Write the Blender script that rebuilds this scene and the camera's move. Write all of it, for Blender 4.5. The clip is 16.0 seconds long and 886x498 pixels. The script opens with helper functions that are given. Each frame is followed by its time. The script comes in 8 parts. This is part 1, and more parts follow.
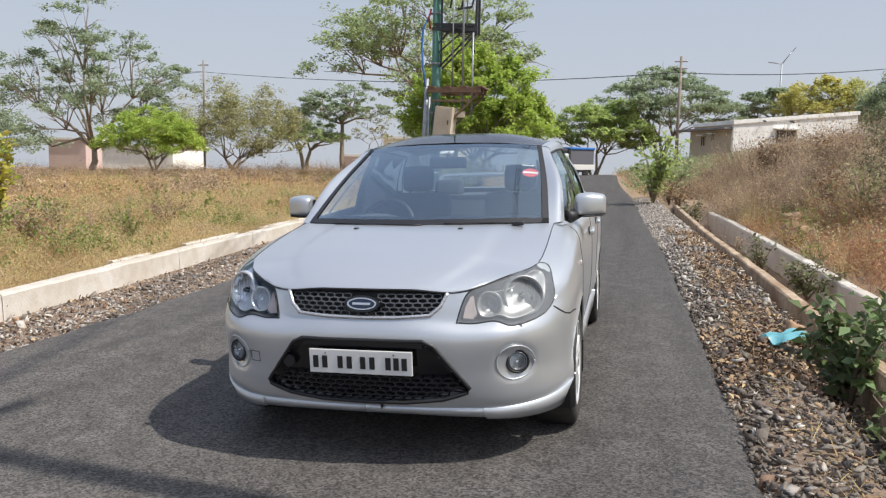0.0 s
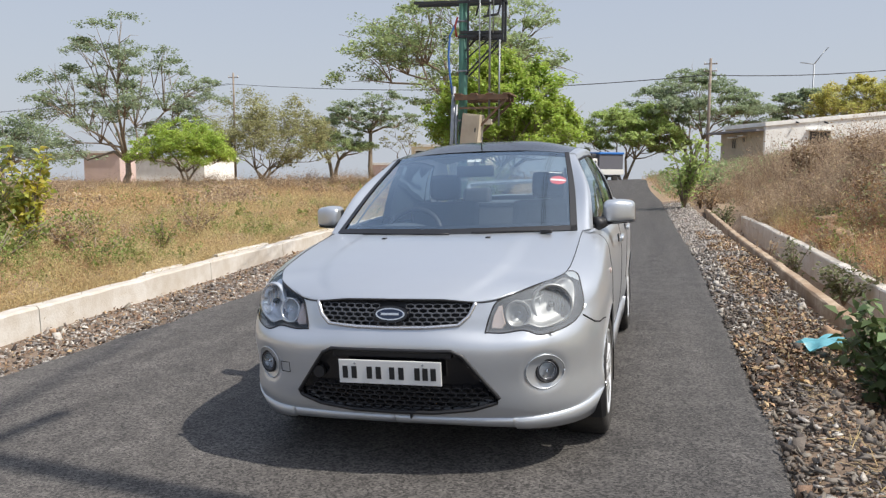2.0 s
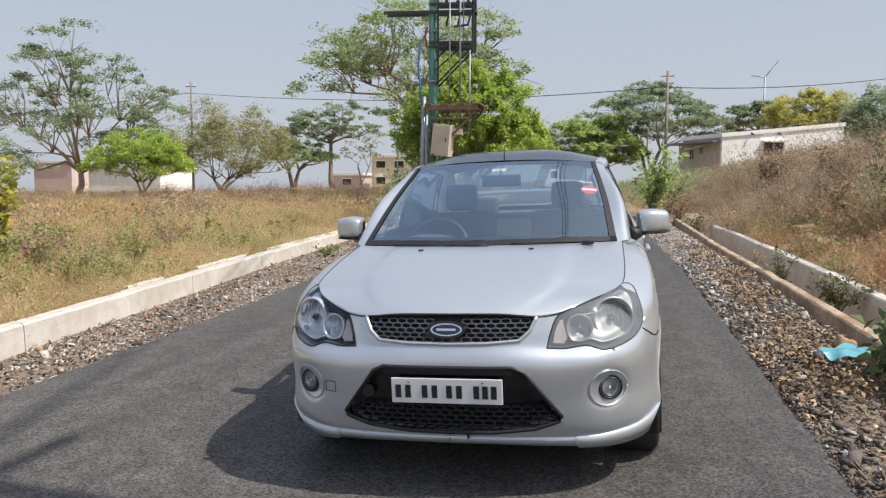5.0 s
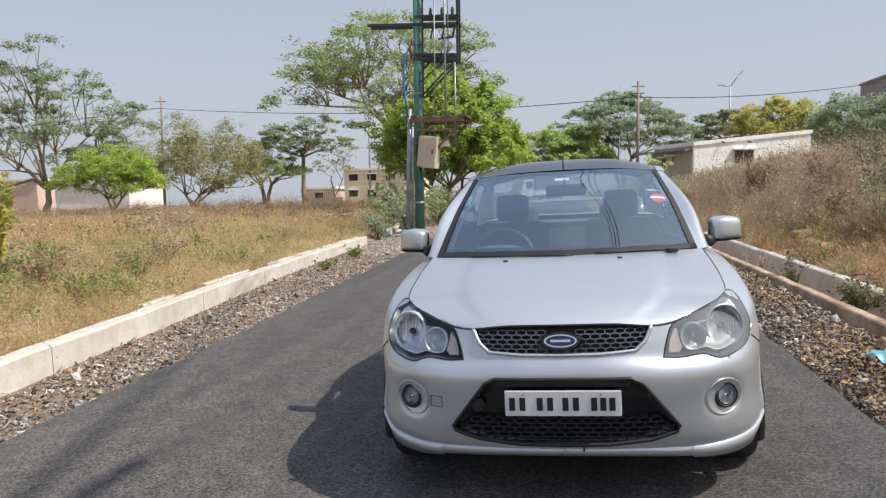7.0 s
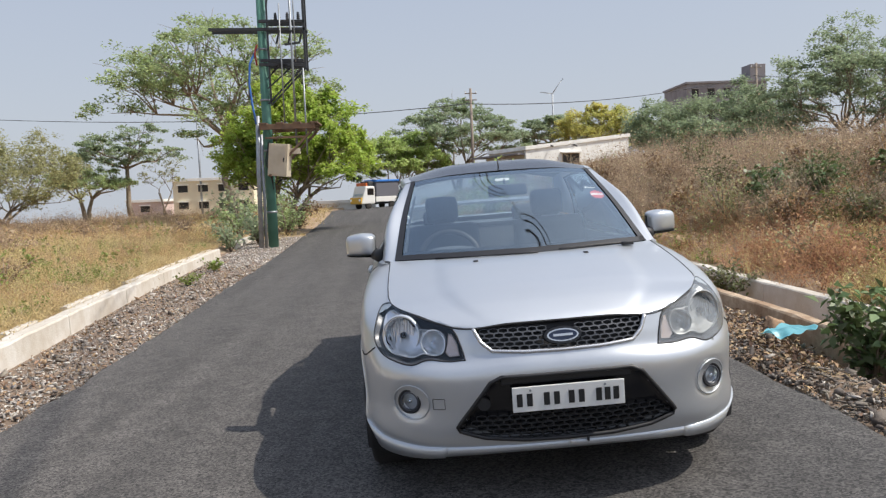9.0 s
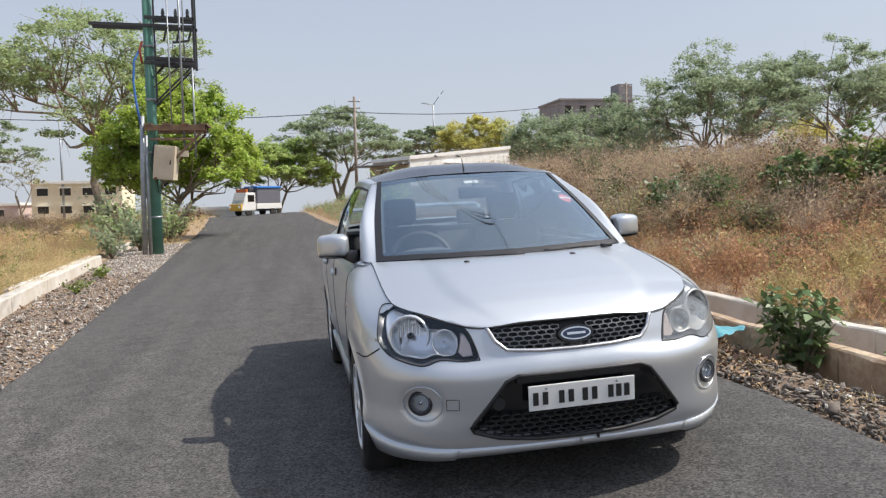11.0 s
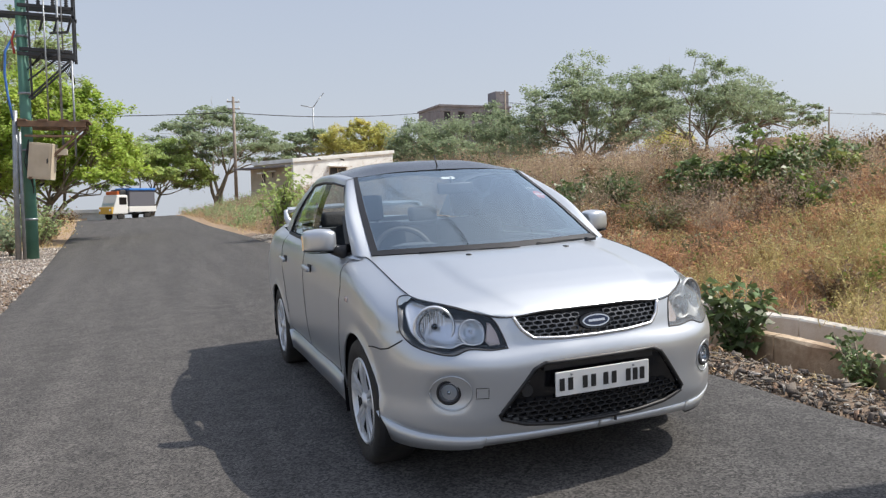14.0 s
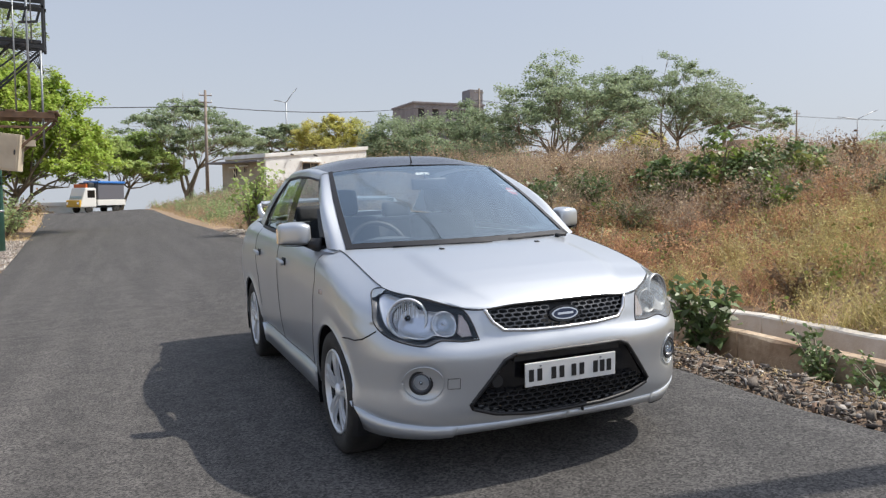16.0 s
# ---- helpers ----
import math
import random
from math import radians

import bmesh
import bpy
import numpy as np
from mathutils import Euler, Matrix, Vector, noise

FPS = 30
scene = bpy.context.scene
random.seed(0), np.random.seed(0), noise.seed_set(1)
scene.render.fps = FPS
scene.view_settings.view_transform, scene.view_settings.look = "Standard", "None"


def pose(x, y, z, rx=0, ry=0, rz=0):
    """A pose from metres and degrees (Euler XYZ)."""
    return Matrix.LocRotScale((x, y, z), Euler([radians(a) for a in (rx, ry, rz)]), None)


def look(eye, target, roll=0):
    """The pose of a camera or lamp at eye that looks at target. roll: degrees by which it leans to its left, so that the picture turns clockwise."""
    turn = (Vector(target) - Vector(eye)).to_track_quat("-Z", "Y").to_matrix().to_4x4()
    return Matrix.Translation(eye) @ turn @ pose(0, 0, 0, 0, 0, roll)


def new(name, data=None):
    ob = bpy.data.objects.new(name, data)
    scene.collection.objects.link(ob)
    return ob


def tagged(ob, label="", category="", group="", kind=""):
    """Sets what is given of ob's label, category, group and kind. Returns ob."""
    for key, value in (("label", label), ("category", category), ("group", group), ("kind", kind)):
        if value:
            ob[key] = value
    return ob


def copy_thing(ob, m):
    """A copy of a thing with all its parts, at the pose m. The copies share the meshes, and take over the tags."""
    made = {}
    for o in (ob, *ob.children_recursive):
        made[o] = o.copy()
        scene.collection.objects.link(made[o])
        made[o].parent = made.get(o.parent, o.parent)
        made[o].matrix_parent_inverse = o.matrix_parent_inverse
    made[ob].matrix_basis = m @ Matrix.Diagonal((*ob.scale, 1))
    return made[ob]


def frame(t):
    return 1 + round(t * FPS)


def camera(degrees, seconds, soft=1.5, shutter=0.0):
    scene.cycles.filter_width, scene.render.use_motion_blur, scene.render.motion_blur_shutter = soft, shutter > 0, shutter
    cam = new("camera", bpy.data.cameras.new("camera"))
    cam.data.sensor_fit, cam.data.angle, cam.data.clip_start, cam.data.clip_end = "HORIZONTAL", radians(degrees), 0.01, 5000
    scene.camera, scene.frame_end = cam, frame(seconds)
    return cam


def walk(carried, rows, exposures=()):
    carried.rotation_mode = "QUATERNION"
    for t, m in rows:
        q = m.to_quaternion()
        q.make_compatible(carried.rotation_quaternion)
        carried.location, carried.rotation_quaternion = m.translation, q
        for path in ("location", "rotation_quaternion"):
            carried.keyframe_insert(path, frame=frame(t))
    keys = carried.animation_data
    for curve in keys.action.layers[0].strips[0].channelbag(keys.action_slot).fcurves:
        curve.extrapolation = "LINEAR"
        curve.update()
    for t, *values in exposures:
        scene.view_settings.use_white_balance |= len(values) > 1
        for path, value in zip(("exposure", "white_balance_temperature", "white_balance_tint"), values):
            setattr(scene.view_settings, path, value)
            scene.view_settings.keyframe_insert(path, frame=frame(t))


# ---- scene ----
# The camera and its way, hand-held round the front of the parked car.
cam = camera(59.8, 16.0, soft=1.3)
PATH = [
    (0, (1.020, -2.954, 1.301), (0.106, 0.913, 0.841), 1.16),
    (0.5, (1.030, -2.961, 1.305), (0.069, 0.895, 0.848), 0.96),
    (1, (1.032, -2.955, 1.309), (0.012, 0.887, 0.859), 0.85),
    (1.5, (1.030, -2.939, 1.309), (-0.020, 0.896, 0.875), 0.52),
    (2, (1.025, -2.948, 1.311), (-0.037, 0.885, 0.886), 0.22),
    (2.5, (1.017, -2.944, 1.309), (-0.057, 0.887, 0.894), 0.23),
    (3, (1.015, -2.938, 1.304), (-0.075, 0.888, 0.891), 0.17),
    (3.5, (0.980, -2.920, 1.302), (-0.118, 0.904, 0.888), 0.24),
    (4, (0.831, -2.874, 1.301), (-0.254, 0.954, 0.888), 0.60),
    (4.2, (0.761, -2.864, 1.306), (-0.270, 0.980, 0.904), 0.65),
    (6.3, (0.338, -3.014, 1.293), (-0.448, 0.893, 0.949), -0.03),
    (6.5, (0.249, -2.995, 1.292), (-0.536, 0.914, 0.964), -0.03),
    (7, (0.047, -2.974, 1.298), (-0.653, 0.952, 0.988), -0.66),
    (7.5, (-0.083, -3.019, 1.285), (-0.650, 0.929, 0.972), -0.75),
    (8, (-0.206, -3.080, 1.283), (-0.651, 0.882, 0.963), -1.02),
    (8.5, (-0.393, -3.042, 1.282), (-0.612, 0.939, 0.969), -1.03),
    (8.7, (-0.483, -3.013, 1.288), (-0.533, 0.975, 0.986), -1.66),
    (10.8, (-1.086, -2.903, 1.254), (-0.413, 1.031, 0.986), -1.38),
    (11, (-1.145, -2.875, 1.256), (-0.364, 1.039, 0.990), -1.33),
    (11.5, (-1.238, -2.851, 1.250), (-0.326, 1.036, 0.996), -1.00),
    (12, (-1.348, -2.875, 1.232), (-0.229, 0.958, 0.994), -0.89),
    (12.5, (-1.458, -2.909, 1.240), (-0.283, 0.907, 1.005), -0.99),
    (13, (-1.532, -2.893, 1.238), (-0.347, 0.920, 1.000), -1.11),
    (13.5, (-1.644, -2.812, 1.227), (-0.347, 0.964, 0.981), -1.08),
    (14, (-1.740, -2.747, 1.216), (-0.348, 0.994, 0.960), -1.05),
    (14.5, (-1.784, -2.735, 1.208), (-0.355, 0.992, 0.951), -0.86),
    (15, (-1.793, -2.753, 1.198), (-0.326, 0.959, 0.940), -0.53),
    (15.5, (-1.787, -2.776, 1.200), (-0.288, 0.923, 0.936), -0.25),
    (16, (-1.769, -2.811, 1.204), (-0.245, 0.878, 0.933), -0.33),
]
walk(cam, [(t, look(eye, target, roll)) for t, eye, target, roll in PATH], exposures=[(0, 0.13), (4.2, 0.10), (8.7, 0.11), (10.8, 0.22), (13, 0.19), (16, 0.18)])

# The road leans a little to one side; SLOPE carries what stands on the road plane into the upright world.
SLOPE = Matrix.Rotation(radians(-2.26), 4, "Y")

# Hazy late-morning daylight: one sun and the sky.
world = bpy.data.worlds.new("sky")
scene.world = world
world.use_nodes = True
SUN = (SLOPE.to_3x3() @ Vector((0.77, -0.12, 1.0))).normalized()
elev, turn = math.asin(SUN.z), math.atan2(SUN.x, SUN.y)
wn = world.node_tree.nodes
wl = world.node_tree.links
sky = wn.new("ShaderNodeTexSky")
sky.sky_type = "NISHITA"
sky.sun_disc = False
sky.sun_elevation, sky.sun_rotation = elev, turn
sky.altitude, sky.air_density, sky.dust_density, sky.ozone_density = 300, 1.3, 4.0, 1.5
# haze: the sky pales towards the horizon
geo = wn.new("ShaderNodeTexCoord")
sep = wn.new("ShaderNodeSeparateXYZ")
ramp = wn.new("ShaderNodeValToRGB")
ramp.color_ramp.elements[0].position, ramp.color_ramp.elements[0].color = 0.0, (0.66, 0.71, 0.79, 1)
ramp.color_ramp.elements[1].position, ramp.color_ramp.elements[1].color = 0.6, (0.40, 0.49, 0.70, 1)
mixer = wn.new("ShaderNodeMixRGB")
mixer.inputs[0].default_value = 0.8
scale_sky = wn.new("ShaderNodeMixRGB")
scale_sky.blend_type = "MULTIPLY"
scale_sky.inputs[0].default_value = 1.0
scale_sky.inputs[2].default_value = (0.10, 0.10, 0.10, 1)
wl.new(geo.outputs["Generated"], sep.inputs[0])
wl.new(sep.outputs["Z"], ramp.inputs[0])
wl.new(sky.outputs[0], scale_sky.inputs[1])
wl.new(scale_sky.outputs[0], mixer.inputs[1])
wl.new(ramp.outputs[0], mixer.inputs[2])
# the pale glow of the haze round the sun
toward = wn.new("ShaderNodeVectorMath")
toward.operation = "DOT_PRODUCT"
toward.inputs[1].default_value = SUN
lit = wn.new("ShaderNodeMath")
lit.operation = "MAXIMUM"
lit.inputs[1].default_value = 0.0
fall = wn.new("ShaderNodeMath")
fall.operation = "POWER"
fall.inputs[1].default_value = 4.5
glow = wn.new("ShaderNodeMixRGB")
glow.blend_type = "ADD"
glow.inputs[2].default_value = (1.0, 0.97, 0.92, 1)
wl.new(geo.outputs["Generated"], toward.inputs[0])
wl.new(toward.outputs["Value"], lit.inputs[0])
wl.new(lit.outputs[0], fall.inputs[0])
wl.new(fall.outputs[0], glow.inputs[0])
wl.new(mixer.outputs[0], glow.inputs[1])
wl.new(glow.outputs[0], wn["Background"].inputs[0])
wn["Background"].inputs[1].default_value = 0.89

lamp = new("sun", bpy.data.lights.new("sun", "SUN"))
lamp.data.energy, lamp.data.angle, lamp.data.color = 4.5, radians(0.6), (1.0, 0.94, 0.855)
lamp.matrix_world = look(SUN * 50, (0, 0, 0))
scene.view_settings.exposure = 0.0


# ---- materials ----
def material(name, base, rough=0.8, metal=0.0, vary=None, scale=8.0, bump=0.0, bump_scale=60.0, spread=0.0, coat=0.0, fine=None, spec=0.5, through_light=0.0):
    """A node material: base colour mixed with vary by noise at two scales, a random shift per island or object, and a fine bump."""
    m = bpy.data.materials.new(name)
    m.use_nodes = True
    nt = m.node_tree
    b = nt.nodes["Principled BSDF"]
    b.inputs["Roughness"].default_value = rough
    b.inputs["Metallic"].default_value = metal
    b.inputs["Coat Weight"].default_value = coat
    b.inputs["Coat Roughness"].default_value = 0.04
    b.inputs["Specular IOR Level"].default_value = spec
    b.inputs["Base Color"].default_value = (*base, 1)
    co = nt.nodes.new("ShaderNodeTexCoord")
    out = None
    if vary:
        big = nt.nodes.new("ShaderNodeTexNoise")
        big.inputs["Scale"].default_value, big.inputs["Detail"].default_value = scale, 6.0
        nt.links.new(co.outputs["Object"], big.inputs["Vector"])
        r = nt.nodes.new("ShaderNodeMapRange")
        r.inputs[1].default_value, r.inputs[2].default_value = 0.35, 0.65
        nt.links.new(big.outputs["Fac"], r.inputs[0])
        mix = nt.nodes.new("ShaderNodeMixRGB")
        mix.inputs[1].default_value, mix.inputs[2].default_value = (*base, 1), (*vary, 1)
        nt.links.new(r.outputs[0], mix.inputs[0])
        out = mix.outputs[0]
    if fine:
        small = nt.nodes.new("ShaderNodeTexNoise")
        small.inputs["Scale"].default_value, small.inputs["Detail"].default_value = fine[0], 3.0
        nt.links.new(co.outputs["Object"], small.inputs["Vector"])
        r2 = nt.nodes.new("ShaderNodeMapRange")
        r2.inputs[1].default_value, r2.inputs[2].default_value = 0.4, 0.62
        nt.links.new(small.outputs["Fac"], r2.inputs[0])
        mix2 = nt.nodes.new("ShaderNodeMixRGB")
        mix2.inputs[2].default_value = (*fine[1], 1)
        sc = nt.nodes.new("ShaderNodeMath")
        sc.operation = "MULTIPLY"
        sc.inputs[1].default_value = fine[2]
        nt.links.new(r2.outputs[0], sc.inputs[0])
        nt.links.new(sc.outputs[0], mix2.inputs[0])
        if out:
            nt.links.new(out, mix2.inputs[1])
        else:
            mix2.inputs[1].default_value = (*base, 1)
        out = mix2.outputs[0]
    if spread:
        g = nt.nodes.new("ShaderNodeNewGeometry")
        hsv = nt.nodes.new("ShaderNodeHueSaturation")
        val = nt.nodes.new("ShaderNodeMapRange")
        val.inputs[3].default_value, val.inputs[4].default_value = 1 - spread, 1 + spread
        nt.links.new(g.outputs["Random Per Island"], val.inputs[0])
        nt.links.new(val.outputs[0], hsv.inputs["Value"])
        hue = nt.nodes.new("ShaderNodeMapRange")
        hue.inputs[3].default_value, hue.inputs[4].default_value = 0.5 - 0.03 * spread, 0.5 + 0.05 * spread
        nt.links.new(g.outputs["Random Per Island"], hue.inputs[0])
        nt.links.new(hue.outputs[0], hsv.inputs["Hue"])
        if out:
            nt.links.new(out, hsv.inputs["Color"])
        else:
            hsv.inputs["Color"].default_value = (*base, 1)
        out = hsv.outputs[0]
    if out:
        nt.links.new(out, b.inputs["Base Color"])
    if bump:
        nb = nt.nodes.new("ShaderNodeTexNoise")
        nb.inputs["Scale"].default_value, nb.inputs["Detail"].default_value = bump_scale, 5.0
        nt.links.new(co.outputs["Object"], nb.inputs["Vector"])
        bn = nt.nodes.new("ShaderNodeBump")
        bn.inputs["Strength"].default_value, bn.inputs["Distance"].default_value = bump, 0.01
        nt.links.new(nb.outputs["Fac"], bn.inputs["Height"])
        nt.links.new(bn.outputs[0], b.inputs["Normal"])
    if through_light:
        tr = nt.nodes.new("ShaderNodeBsdfTranslucent")
        ms = nt.nodes.new("ShaderNodeMixShader")
        ms.inputs[0].default_value = through_light
        if out:
            nt.links.new(out, tr.inputs[0])
        else:
            tr.inputs[0].default_value = (*base, 1)
        nt.links.new(b.outputs[0], ms.inputs[1])
        nt.links.new(tr.outputs[0], ms.inputs[2])
        nt.links.new(ms.outputs[0], nt.nodes["Material Output"].inputs[0])
    return m


def asphalt():
    """Rolled asphalt: aggregate grains of differing grey, worn streaks along the lane, coarse relief."""
    m = bpy.data.materials.new("asphalt")
    m.use_nodes = True
    nt = m.node_tree
    b = nt.nodes["Principled BSDF"]
    b.inputs["Roughness"].default_value = 0.8
    b.inputs["Diffuse Roughness"].default_value = 1.0
    co = nt.nodes.new("ShaderNodeTexCoord")
    cell = nt.nodes.new("ShaderNodeTexVoronoi")
    cell.inputs["Scale"].default_value = 105
    nt.links.new(co.outputs["Object"], cell.inputs["Vector"])
    grain = nt.nodes.new("ShaderNodeValToRGB")
    grain.color_ramp.elements[0].position, grain.color_ramp.elements[0].color = 0.1, (0.026, 0.024, 0.0225, 1)
    grain.color_ramp.elements[1].position, grain.color_ramp.elements[1].color = 1.0, (0.137, 0.126, 0.117, 1)
    sepc = nt.nodes.new("ShaderNodeSeparateColor")
    nt.links.new(cell.outputs["Color"], sepc.inputs[0])
    nt.links.new(sepc.outputs[0], grain.inputs[0])
    mp = nt.nodes.new("ShaderNodeMapping")
    mp.inputs["Scale"].default_value = (2.6, 0.16, 1.0)
    nt.links.new(co.outputs["Object"], mp.inputs["Vector"])
    streak = nt.nodes.new("ShaderNodeTexNoise")
    streak.inputs["Scale"].default_value, streak.inputs["Detail"].default_value = 1.0, 5.0
    nt.links.new(mp.outputs[0], streak.inputs["Vector"])
    blot = nt.nodes.new("ShaderNodeTexNoise")
    blot.inputs["Scale"].default_value, blot.inputs["Detail"].default_value = 6.0, 8.0
    nt.links.new(co.outputs["Object"], blot.inputs["Vector"])
    add = nt.nodes.new("ShaderNodeMath")
    nt.links.new(streak.outputs["Fac"], add.inputs[0])
    nt.links.new(blot.outputs["Fac"], add.inputs[1])
    rng_ = nt.nodes.new("ShaderNodeMapRange")
    rng_.inputs[1].default_value, rng_.inputs[2].default_value = 0.75, 1.25
    rng_.inputs[3].default_value, rng_.inputs[4].default_value = 0.74, 1.28
    nt.links.new(add.outputs[0], rng_.inputs[0])
    mul = nt.nodes.new("ShaderNodeMixRGB")
    mul.blend_type = "MULTIPLY"
    mul.inputs[0].default_value = 1.0
    nt.links.new(grain.outputs[0], mul.inputs[1])
    nt.links.new(rng_.outputs[0], mul.inputs[2])
    nt.links.new(mul.outputs[0], b.inputs["Base Color"])
    bump = nt.nodes.new("ShaderNodeBump")
    bump.inputs["Strength"].default_value, bump.inputs["Distance"].default_value = 0.9, 0.006
    nt.links.new(sepc.outputs[1], bump.inputs["Height"])
    nt.links.new(bump.outputs[0], b.inputs["Normal"])
    return m


ASPHALT = asphalt()
SOIL = material("soil", (0.33, 0.215, 0.13), 0.95, vary=(0.38, 0.29, 0.19), scale=0.9, fine=(30, (0.22, 0.15, 0.10), 0.6), bump=1.0, bump_scale=25)
CONCRETE = material("concrete", (0.64, 0.61, 0.56), 0.9, vary=(0.53, 0.485, 0.42), scale=1.3, fine=(7, (0.40, 0.32, 0.23), 0.32), bump=0.5, bump_scale=45)
CONCRETE_DIRTY = material("dirty_concrete", (0.54, 0.43, 0.31), 0.95, vary=(0.30, 0.20, 0.125), scale=2.6, fine=(20, (0.28, 0.19, 0.12), 0.5), bump=0.8, bump_scale=35)
VERGESOIL = material("verge_earth", (0.19, 0.135, 0.095), 0.95, vary=(0.26, 0.19, 0.135), scale=3.0, fine=(40, (0.12, 0.085, 0.06), 0.6), bump=1.0, bump_scale=40)
STONE = material("stone", (0.20, 0.17, 0.145), 0.9, vary=(0.085, 0.07, 0.06), scale=2.2, spread=0.55, bump=0.5, bump_scale=80)
REDSTONE = material("red_stone", (0.38, 0.235, 0.15), 0.9, vary=(0.25, 0.165, 0.115), scale=10, spread=0.4, bump=0.5, bump_scale=80)
BARK = material("bark", (0.22, 0.175, 0.13), 0.9, vary=(0.30, 0.25, 0.195), scale=5, bump=0.8, bump_scale=14)
DRY = material("dry_stalk", (0.60, 0.43, 0.235), 0.85, vary=(0.45, 0.295, 0.16), scale=0.8, spread=0.22, through_light=0.45)
STRAW = material("straw", (0.62, 0.495, 0.27), 0.85, vary=(0.50, 0.365, 0.185), scale=0.7, spread=0.2, through_light=0.45)
BROWNWEED = material("brown_weed", (0.56, 0.425, 0.30), 0.9, vary=(0.28, 0.195, 0.135), scale=1.1, spread=0.4, through_light=0.4)
PALESTONE = material("pale_stone", (0.50, 0.46, 0.42), 0.9, vary=(0.28, 0.25, 0.225), scale=2.0, spread=0.45, bump=0.5, bump_scale=80)
GREENWEED = material("green_weed", (0.20, 0.27, 0.06), 0.7, vary=(0.27, 0.29, 0.09), scale=1.2, spread=0.4, through_light=0.35)
# Tree leaf colours are paled, standing in for the haze over distance.
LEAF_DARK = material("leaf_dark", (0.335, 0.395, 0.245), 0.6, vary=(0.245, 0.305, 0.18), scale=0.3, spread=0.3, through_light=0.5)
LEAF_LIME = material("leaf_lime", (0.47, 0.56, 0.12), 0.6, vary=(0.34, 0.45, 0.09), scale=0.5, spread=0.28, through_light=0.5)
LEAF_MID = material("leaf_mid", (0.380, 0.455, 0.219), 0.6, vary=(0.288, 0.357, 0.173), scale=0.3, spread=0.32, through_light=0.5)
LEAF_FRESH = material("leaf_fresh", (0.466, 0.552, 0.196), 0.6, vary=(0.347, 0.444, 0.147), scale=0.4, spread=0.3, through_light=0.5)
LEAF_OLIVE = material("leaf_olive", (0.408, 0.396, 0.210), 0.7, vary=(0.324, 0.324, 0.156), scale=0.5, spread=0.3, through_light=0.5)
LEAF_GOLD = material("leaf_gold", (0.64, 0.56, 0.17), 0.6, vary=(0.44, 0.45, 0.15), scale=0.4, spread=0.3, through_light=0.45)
PLASTER = material("plaster", (0.84, 0.84, 0.81), 0.9, vary=(0.74, 0.73, 0.69), scale=1.2, bump=0.2, bump_scale=20)
PLASTER_TAN = material("plaster_tan", (0.52, 0.44, 0.33), 0.9, vary=(0.44, 0.37, 0.28), scale=1.5)
GREYWALL = material("grey_wall", (0.25, 0.24, 0.25), 0.9, vary=(0.19, 0.18, 0.19), scale=0.6)
DARKHOLE = material("dark_opening", (0.03, 0.03, 0.03), 0.7)
STEEL_GREEN = material("green_paint", (0.07, 0.20, 0.15), 0.6, vary=(0.10, 0.24, 0.19), scale=3, bump=0.2)
STEEL_GREY = material("galvanised_steel", (0.34, 0.36, 0.38), 0.5, 0.6, vary=(0.26, 0.28, 0.30), scale=6)
STEEL_RUST = material("rusty_steel", (0.13, 0.085, 0.06), 0.85, vary=(0.20, 0.12, 0.07), scale=5)
BOXPAINT = material("box_paint", (0.58, 0.50, 0.38), 0.6, vary=(0.50, 0.42, 0.31), scale=3)
BLACKSTEEL = material("black_steel", (0.035, 0.038, 0.042), 0.6)
WIRE = material("cable", (0.03, 0.03, 0.03), 0.6)
BLUEPIPE = material("blue_cable", (0.04, 0.14, 0.42), 0.5)
REDTAPE = material("red_cable", (0.40, 0.06, 0.04), 0.5)
WOODPOLE = material("concrete_pole", (0.30, 0.25, 0.20), 0.9, vary=(0.22, 0.18, 0.15), scale=4)
WHITE = material("white_paint", (0.75, 0.74, 0.70), 0.45)
YELLOW = material("yellow_paint", (0.66, 0.40, 0.05), 0.45)
ORANGE = material("orange_paint", (0.55, 0.13, 0.03), 0.45)
TARP = material("blue_tarpaulin", (0.03, 0.17, 0.52), 0.6)
NETGREY = material("grey_mesh_panel", (0.13, 0.13, 0.15), 0.8)
BAGBLUE = material("turquoise_plastic", (0.17, 0.48, 0.56), 0.4, through_light=0.3, bump=0.6, bump_scale=20)


# ---- builders ----
def mesh_of(name, verts, faces, mat, smooth=False):
    me = bpy.data.meshes.new(name)
    me.from_pydata([tuple(v) for v in verts], [], [tuple(f) for f in faces])
    if mat:
        me.materials.append(mat)
    if smooth:
        me.polygons.foreach_set("use_smooth", [True] * len(me.polygons))
    me.update()
    return me


def part(name, bm, mat, parent=None, label="", smooth=False, m=None):
    """One bmesh as one mesh object under a thing or a part."""
    bmesh.ops.recalc_face_normals(bm, faces=bm.faces)
    me = bpy.data.meshes.new(name)
    bm.to_mesh(me)
    bm.free()
    me.materials.append(mat)
    if smooth:
        me.polygons.foreach_set("use_smooth", [True] * len(me.polygons))
    ob = new(name, me)
    if parent:
        ob.parent = parent
    if m:
        ob.matrix_basis = m
    return tagged(ob, label)


def plate_part(name, verts, faces, mat, parent=None, label="", smooth=False):
    ob = new(name, mesh_of(name, verts, faces, mat, smooth))
    if parent:
        ob.parent = parent
    return tagged(ob, label)


def base(name, m, label, category, group="", kind=""):
    """An empty at a thing's foot."""
    ob = new(name)
    ob.empty_display_size = 0.1
    ob.matrix_basis = m
    return tagged(ob, label, category, group, kind)


